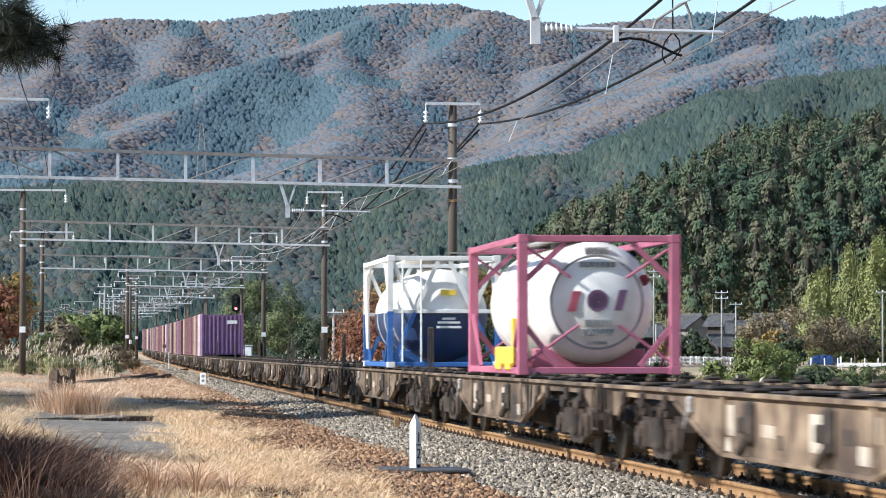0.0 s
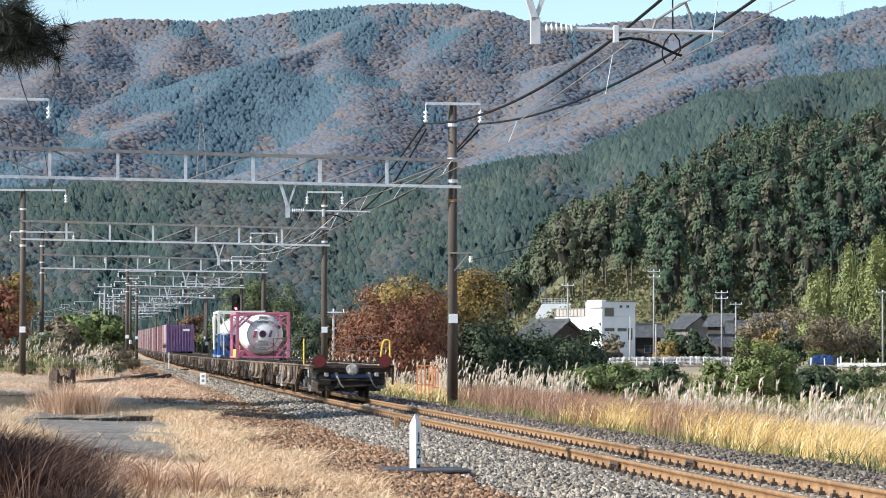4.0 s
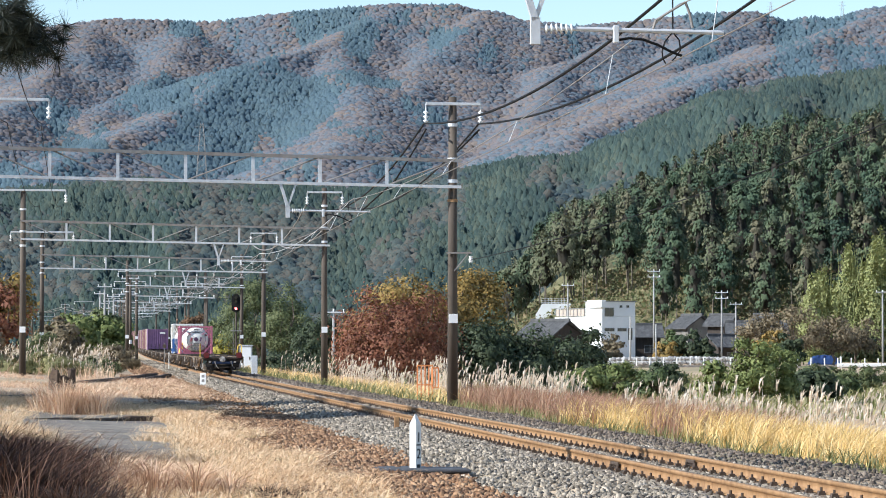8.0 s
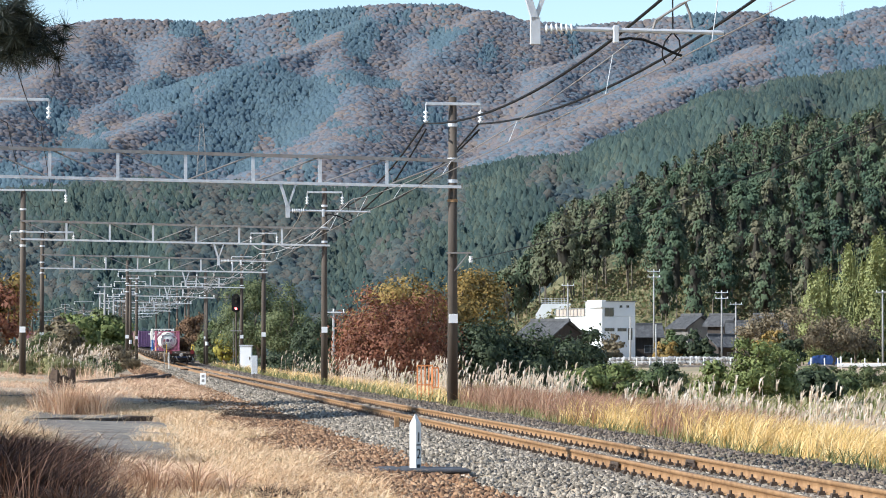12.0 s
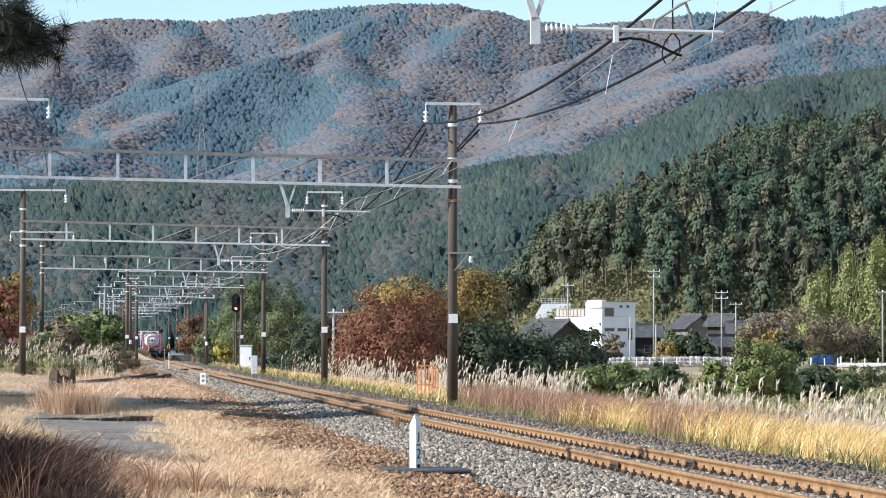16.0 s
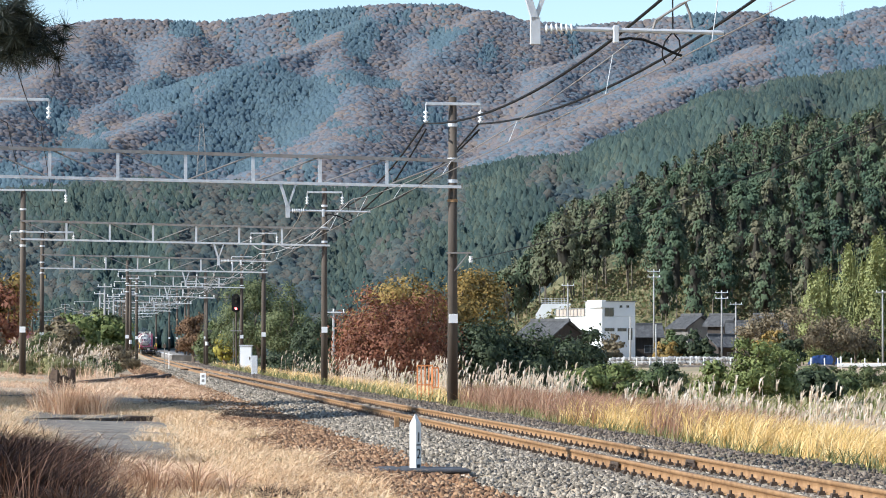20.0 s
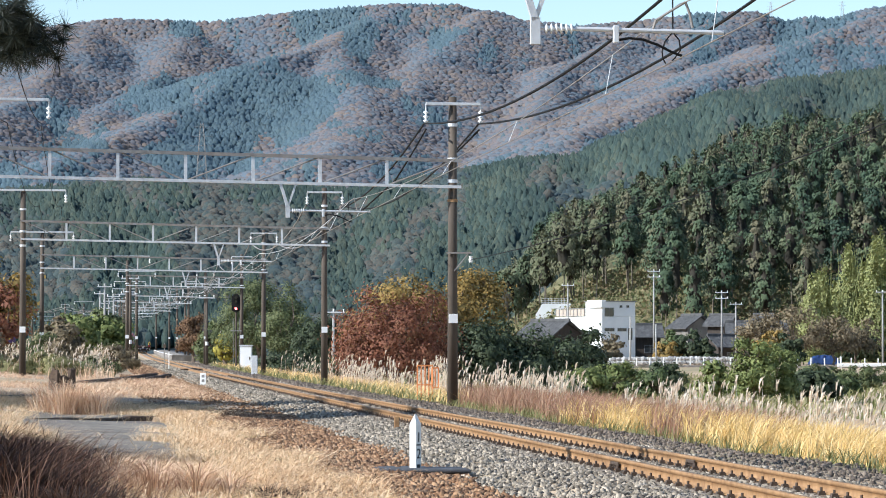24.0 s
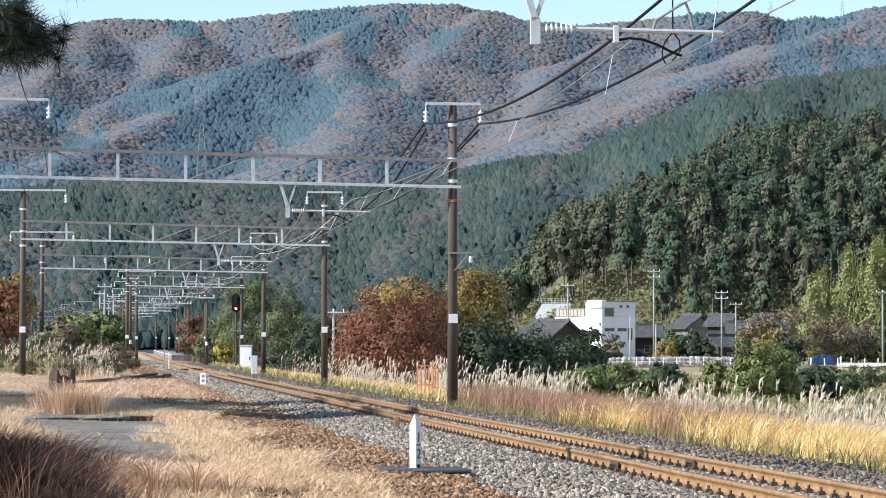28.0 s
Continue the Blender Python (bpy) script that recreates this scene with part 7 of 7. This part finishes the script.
def pampas(name, n, s0, s1, l0, l1, hmin, hmax, leaf_mat, label, plumes=True, leaves_per=5, wind=(0.2, 0.03)):
    """A stand of pampas grass: arching leaves, stalks and feathery heads leaning with the wind."""
    p, s, lat = ground_points(n, s0, s1, l0, l1)
    clump = vnoise(p[:, 0] * 0.8, p[:, 1] * 0.35, 31)
    p = p[clump > 0.28 + 0.24 * plumes]
    n = len(p)
    h = rng.uniform(hmin, hmax, n) * (0.7 + 0.6 * vnoise(p[:, 0] * 1.1, p[:, 1] * 0.4, 33))
    base = np.repeat(p, leaves_per, 0) + rng.normal(size=(n * leaves_per, 3)) * (0.12, 0.12, 0.0)
    hh = np.repeat(h, leaves_per) * rng.uniform(0.45, 0.85, n * leaves_per)
    grass(name, base, hh, rng.uniform(0.006, 0.013, len(base)), M[leaf_mat], label, 0.55, 0.6, 0.1, (0.1, 0.0))
    if plumes:
        a = rng.uniform(0, 6.283, n)
        lean = np.stack([np.cos(a), np.sin(a)], -1) * rng.uniform(0, 0.12, n)[:, None] + np.array(wind) * rng.uniform(0.5, 1.1, n)[:, None] * 0.5
        v1, f1 = blades(p, h, lean, np.full(n, 0.005), 0.25)
        tip = v1.reshape(n, 8, 3)[:, 6]
        k = 9
        tips = np.repeat(tip, k, 0)
        ln = rng.uniform(0.22, 0.42, n)
        L = np.repeat(ln, k) * rng.uniform(0.6, 1.1, n * k)
        dirn = np.repeat(lean + np.array(wind) * rng.uniform(0.1, 0.8, (n, 1)), k, 0) + rng.normal(size=(n * k, 2)) * 0.12
        tips[:, 2] -= np.repeat(ln, k) * 0.25
        v2, f2 = blades(tips, L, dirn, rng.uniform(0.008, 0.016, n * k), 0.6, 0.1)
        v, f = np.concatenate([v1, v2]), np.concatenate([f1, f2 + len(v1)])
        tagged(mesh_from(name + "_plumes", v, f, M["plume"]), "pale feathery pampas grass plumes catching the sun", "pampas grass", kind="stuff")


pampas("pampas_near", 1500, 0, 62, 5.0, 8.6, 0.8, 1.30, "gold_grass", "golden pampas grass beside the track")
pampas("pampas_far", 1800, 55, 175, 4.8, 8.5, 0.8, 1.6, "tan_grass", "tan pampas grass beside the track")
pampas("pampas_field", 300, 10, 80, 8.0, 12.0, 1.0, 1.6, "straw", "pampas grass at the field's edge")
p, s, lat = ground_points(11000, 20, 60, 4.0, 6.8)
p = p[vnoise(p[:, 0] * 0.9, p[:, 1] * 0.35, len(p) % 97) > 0.33]
grass("reddish_verge", p, rng.uniform(0.55, 1.25, len(p)), rng.uniform(0.005, 0.011, len(p)), M["red_grass"], "reddish dry grass beside the ballast", 0.5, 0.5, 0.1)
p, s, lat = ground_points(13000, 0, 36, 4.0, 7.4)
p = p[vnoise(p[:, 0] * 0.9, p[:, 1] * 0.35, len(p) % 97) > 0.33]
grass("golden_verge", p, rng.uniform(0.45, 1.05, len(p)), rng.uniform(0.005, 0.011, len(p)), M["gold_grass"], "golden yellow grass beside the ballast", 0.7, 0.6, 0.1)
p, s, lat = ground_points(2600, -6, 60, 3.6, 4.6)
grass("green_verge", p, rng.uniform(0.12, 0.4, len(p)), rng.uniform(0.006, 0.012, len(p)), M["green_grass"], "green weeds at the foot of the ballast", 0.8, 0.6)
p, s, lat = ground_points(8000, 58, 260, 3.8, 8.0)
p = p[vnoise(p[:, 0] * 0.9, p[:, 1] * 0.35, len(p) % 97) > 0.33]
grass("far_verge", p, rng.uniform(0.3, 0.9, len(p)), rng.uniform(0.012, 0.025, len(p)), M["gold_grass"], "yellowing grass along the line", 0.7, 0.6, 0.1)
p, s, lat = ground_points(12000, 80, 380, 9, 62)
grass("field_grass", p, rng.uniform(0.3, 0.8, len(p)), rng.uniform(0.03, 0.07, len(p)), M["green_grass"], "rough green and yellow field grass", 0.8, 0.6)

pampas("bank_pampas", 900, 118, 172, -16.0, -6.5, 0.8, 1.8, "tan_grass", "tan pampas grass on the bank")
# left yard: matted straw, leaf litter, tussocks
p, s, lat = ground_points(66000, -14, 45, -11.0, -2.9)
edge = -4.15 - 0.8 * vnoise(p[:, 0] * 0, p[:, 1] * 0.25, 5)
slab_edge = np.interp(p[:, 1], SLAB_Y, SLAB_W) * (0.45 + 1.0 * vnoise(p[:, 0] * 1.3, p[:, 1] * 0.45, 15))
on_slab = (np.abs(p[:, 0] - np.interp(p[:, 1], SLAB_Y, SLAB_X)) < slab_edge) & (np.abs(p[:, 1] - 55.5) < 14.3) & (rng.uniform(size=len(p)) > 0.03)
p = p[(vnoise(p[:, 0] * 0.7, p[:, 1] * 0.3, 41) > 0.22) & ~on_slab & (lat < edge)]
grass("matted_straw", p, rng.uniform(0.14, 0.48, len(p)) * (0.5 + 1.0 * vnoise(p[:, 0] * 1.5, p[:, 1] * 0.6, 77)), rng.uniform(0.003, 0.0065, len(p)), M["straw"], "pale matted straw covering the old yard", 1.5, 0.6, 0.5, (0.5, -0.1))
near, s, lat = ground_points(20000, -14, 14, -10.5, -2.9)
near = near[(lat < -4.15 - 0.8 * vnoise(near[:, 0] * 0, near[:, 1] * 0.25, 5)) & ((near[:, 1] > 54) | (np.abs(near[:, 0] - np.interp(near[:, 1], SLAB_Y, SLAB_X)) > 0.8) | (near[:, 1] < 41))]
grass("loose_straw", near, rng.uniform(0.15, 0.5, len(near)), rng.uniform(0.0025, 0.005, len(near)), M["straw"], "loose bright straw stalks over the old yard", 1.6, 0.5, 0.55, (0.5, -0.1))
q = p[vnoise(p[:, 0] * 0.9, p[:, 1] * 0.5, 78) > 0.80][:1500]
grass("yard_weeds", q, rng.uniform(0.08, 0.2, len(q)), rng.uniform(0.004, 0.008, len(q)), M["green_grass"], "sparse green weeds among the straw", 0.9, 0.8, 0.1)
p, s, lat = ground_points(34000, 42, 150, -20, -3.4)
p = p[vnoise(p[:, 0] * 0.3, p[:, 1] * 0.1, 44) > 0.3]
grass("far_straw", p, rng.uniform(0.15, 0.45, len(p)), rng.uniform(0.006, 0.012, len(p)), M["tan_grass"], "dry straw further up the yard", 1.0, 1.0, 0.3, (0.4, 0))


def tussock(x, y, n, h, spread, mat, label, w=0.008, radius=0.22, bend=0.7, flat=0.25):
    a, r = rng.uniform(0, 6.283, n), np.abs(rng.normal(size=n)) * radius
    bx, by = x + r * np.cos(a), y + r * np.sin(a)
    base = np.stack([bx, by, ground_height(bx, by)], -1)
    lean = np.stack([np.cos(a), np.sin(a)], -1) * (rng.uniform(0.1, spread, n))[:, None]
    v, f = blades(base, h * rng.uniform(0.55, 1.1, n), lean, rng.uniform(0.5, 1.3, n) * w, bend, flat)
    tagged(mesh_from("grass_tussock", v, f, mat), label, "grass", "grass tussocks", "stuff")


M["russet_grass"] = grass_mat("russet_grass", [(0.26, 0.135, 0.078), (0.52, 0.315, 0.19), (0.78, 0.55, 0.37), (0.88, 0.71, 0.52)], 0.15)
for x, y, n, h, sp in ((-8.5, 68.4, 240, 1.7, 0.6), (-8.15, 68.8, 240, 1.6, 0.62), (-8.9, 69.2, 200, 1.4, 0.7), (-7.75, 68.6, 200, 1.25, 0.75), (-9.3, 70.5, 140, 1.0, 0.8)):
    tussock(x, y, n, h, sp, M["russet_grass"], "tall tan grass tussock in the old yard", w=0.0055, radius=0.2, bend=0.8, flat=0.25)
for x, y, n, h, sp in ((-2.95, 31.2, 210, 0.9, 0.85), (-2.5, 31.0, 210, 0.88, 0.85), (-2.2, 31.6, 140, 0.7, 0.85), (-3.3, 32.2, 160, 0.85, 0.8), (-3.6, 33.4, 160, 0.8, 0.8), (-3.15, 33.4, 130, 0.7, 0.85), (-2.7, 32.8, 130, 0.65, 0.85)):
    tussock(x, y, n, h, sp, M["russet_grass"], "reddish tan grass tussock by the yard", w=0.0048, radius=0.13, bend=0.85, flat=0.3)
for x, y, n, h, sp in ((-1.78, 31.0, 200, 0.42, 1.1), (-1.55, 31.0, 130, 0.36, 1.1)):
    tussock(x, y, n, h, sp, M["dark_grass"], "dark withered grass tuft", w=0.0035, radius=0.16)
M["bramble_stem"] = grass_mat("bramble_stems", [(0.07, 0.033, 0.022), (0.17, 0.085, 0.053), (0.31, 0.185, 0.12)])
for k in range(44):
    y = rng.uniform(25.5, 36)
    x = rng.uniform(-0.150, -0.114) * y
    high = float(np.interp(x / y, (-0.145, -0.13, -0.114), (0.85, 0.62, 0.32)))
    tussock(x, y, 210, rng.uniform(1.0, 1.7) * high, 0.75, M["dark_grass"], "dark bramble and dry stalks, with shade put into the colour", w=0.004, radius=0.25, bend=0.85, flat=0.28)
for k in range(34):
    y = rng.uniform(26, 37)
    x = rng.uniform(-0.147, -0.108) * y
    tussock(x, y, 44, rng.uniform(0.75, 1.1) * (1.0 if x / y < -0.125 else 0.7), 1.4, M["bramble_stem"], "long arching reddish bramble stems", w=0.0045, radius=0.35, bend=0.5, flat=0.2)


def stones(name, n, s0, s1, l0, l1, size, mat, label, keep=None, lift=0.0):
    """Broken stones as one mesh: jittered eight-cornered lumps."""
    p, s, lat = ground_points(n, s0, s1, l0, l1)
    if keep is not None:
        k = keep(p, s, lat)
        p = p[k]
    n = len(p)
    V = np.array([[1.2, 0, 0], [-1.2, 0, 0], [0, 1.2, 0], [0, -1.2, 0], [0, 0, 1.1], [0, 0, -1.1]])
    F = np.array([[0, 2, 4], [2, 1, 4], [1, 3, 4], [3, 0, 4], [2, 0, 5], [1, 2, 5], [3, 1, 5], [0, 3, 5]])
    v = V[None] * rng.uniform(0.6, 1.2, (n, 1, 3)) + rng.uniform(-0.5, 0.5, (n, 6, 3))
    q = rng.normal(size=(n, 4))
    q /= np.linalg.norm(q, axis=1)[:, None]
    w, x, y, z = q.T
    R = np.stack([np.stack([1 - 2 * (y * y + z * z), 2 * (x * y - z * w), 2 * (x * z + y * w)], -1),
                  np.stack([2 * (x * y + z * w), 1 - 2 * (x * x + z * z), 2 * (y * z - x * w)], -1),
                  np.stack([2 * (x * z - y * w), 2 * (y * z + x * w), 1 - 2 * (x * x + y * y)], -1)], 1)
    v = np.einsum("nij,nkj->nki", R, v) * (size * rng.uniform(0.55, 1.25, n))[:, None, None] * (1, 1, 0.95)
    v += p[:, None] + (0, 0, lift)
    f = (F[None] + (np.arange(n) * 6)[:, None, None]).reshape(-1, 3)
    ob = mesh_from(name, v.reshape(-1, 3), f, mat, track)
    return tagged(ob, label, kind="stuff")


off_rail = lambda p, s, lat: (np.abs(np.abs(lat) - 0.566) > 0.1)
stones("ballast_near", 31000, -12, 34, -2.7, 1.7, 0.038, M["ballast"], "grey broken stone ballast", off_rail)
stones("ballast_mid", 10000, 34, 110, -2.5, 1.7, 0.05, M["ballast"], "grey broken stone ballast", off_rail)
stones("shoulder_stones", 8000, -10, 90, 1.5, 4.1, 0.04, M["dark_stone"], "dark brown stones on the far shoulder")
stones("rusty_stones", 21000, -12, 40, -5.4, -2.2, 0.042, M["rust_stone"], "rust-stained stones and fallen leaves beside the ballast", lambda p, s, lat: lat < -2.3 - 0.5 * vnoise(p[:, 0] * 0, p[:, 1] * 0.4, 8))
stones("rusty_stones_far", 8000, 38, 150, -6.0, -2.3, 0.045, M["rust_stone"], "rust-stained stones beside the ballast")


stones("shoulder_far", 6000, 88, 300, 1.5, 4.3, 0.075, M["dark_stone"], "dark stones on the shoulder up the line")
stones("ballast_far", 6000, 108, 330, -2.7, 1.7, 0.075, M["ballast"], "grey ballast further up the line", off_rail)
stones("rusty_far_edge", 4500, 148, 330, -5.0, -2.5, 0.08, M["rust_stone"], "rust-stained stones further up the line")
p, s, lat = ground_points(3500, 60, 260, 3.4, 5.2)
grass("far_weeds", p, rng.uniform(0.2, 0.6, len(p)), rng.uniform(0.012, 0.025, len(p)), M["green_grass"], "green weeds along the far shoulder", 0.8, 0.6)


# ---- the pine whose branch hangs into view, and whose shade falls on the brambles ----
def pine():
    bx, by = -12.4, 26.5
    z0 = gz(bx, by)
    t = empty("pine_tree", "dark green pine with long needles and drooping branch", "tree", pose(bx, by, z0))
    bm = B()
    limb_mesh(bm, (0, 0, -0.3), (0.3, 0.2, 6.4), 0.24, 0.07, 6)
    part("trunk", bm, M["bark"], t)
    needles = material("pine_needles", [(0.006, 0.009, 0.005), (0.014, 0.02, 0.009), (0.028, 0.034, 0.015)], 3, island=0.6, rough=0.6)
    tufts = []
    for k in range(46):
        z, a, r = rng.uniform(2.6, 6.2), rng.uniform(0, 6.283), rng.uniform(1.5, 4.6)
        r *= 1 - 0.05 * (z - 2.6)
        a = math.pi - a if r * math.cos(a) > 7.6 - 1.465 * z else a
        e = np.array([r * math.cos(a), r * math.sin(a), z + rng.uniform(-0.2, 0.5)])
        bm = B()
        limb_mesh(bm, (0.1, 0.1, z - 0.5), tuple(e), 0.06, 0.02)
        part("limb", bm, M["bark"], t)
        for j in range(12):
            f = rng.uniform(0.4, 1.0)
            tufts.append((np.array([0.1, 0.1, z - 0.5]) * (1 - f) + e * f + rng.normal(size=3) * (0.45, 0.45, 0.2), 0.014, 50))
    # long branch hanging into the view
    tip = np.array([-3.2 - bx, 24.0 - by, 3.95 - z0])
    bm = B()
    limb_mesh(bm, (0.1, 0.1, 4.9), tuple(tip + (-0.45, 0, 0.22)), 0.09, 0.025, 6)
    part("limb", bm, M["bark"], t)
    for j in range(75):
        q = rng.normal(size=2)
        tufts.append((tip + np.array([-0.14 + q[0] * 0.15, rng.normal() * 0.12, 0.02 + q[1] * 0.12]), 0.003, 90))
    for o in ((0.30, 0.30), (0.40, 0.36), (0.52, 0.40)):
        tufts.append((tip + (o[0], 0, o[1] + 0.02), 0.002, 40))
    c = np.concatenate([np.repeat(p[None], n, 0) for p, w, n in tufts])
    wd = np.concatenate([np.full(n, w) for p, w, n in tufts])[:, None]
    n = len(c)
    d = rng.normal(size=(n, 3))
    d[:, 2] -= 0.5
    d /= np.linalg.norm(d, axis=1)[:, None]
    L = rng.uniform(0.09, 0.17, n)[:, None] * (1 + 40 * (wd - 0.0025))
    sd = np.cross(d, rng.normal(size=(n, 3)))
    sd /= np.linalg.norm(sd, axis=1)[:, None]
    v = np.stack([c - sd * wd, c + sd * wd, c + d * L + sd * wd * 0.4, c + d * L - sd * wd * 0.4], 1).reshape(-1, 3)
    mesh_from("needles", v, np.arange(n * 4).reshape(n, 4), needles, t)


pine()

motions()
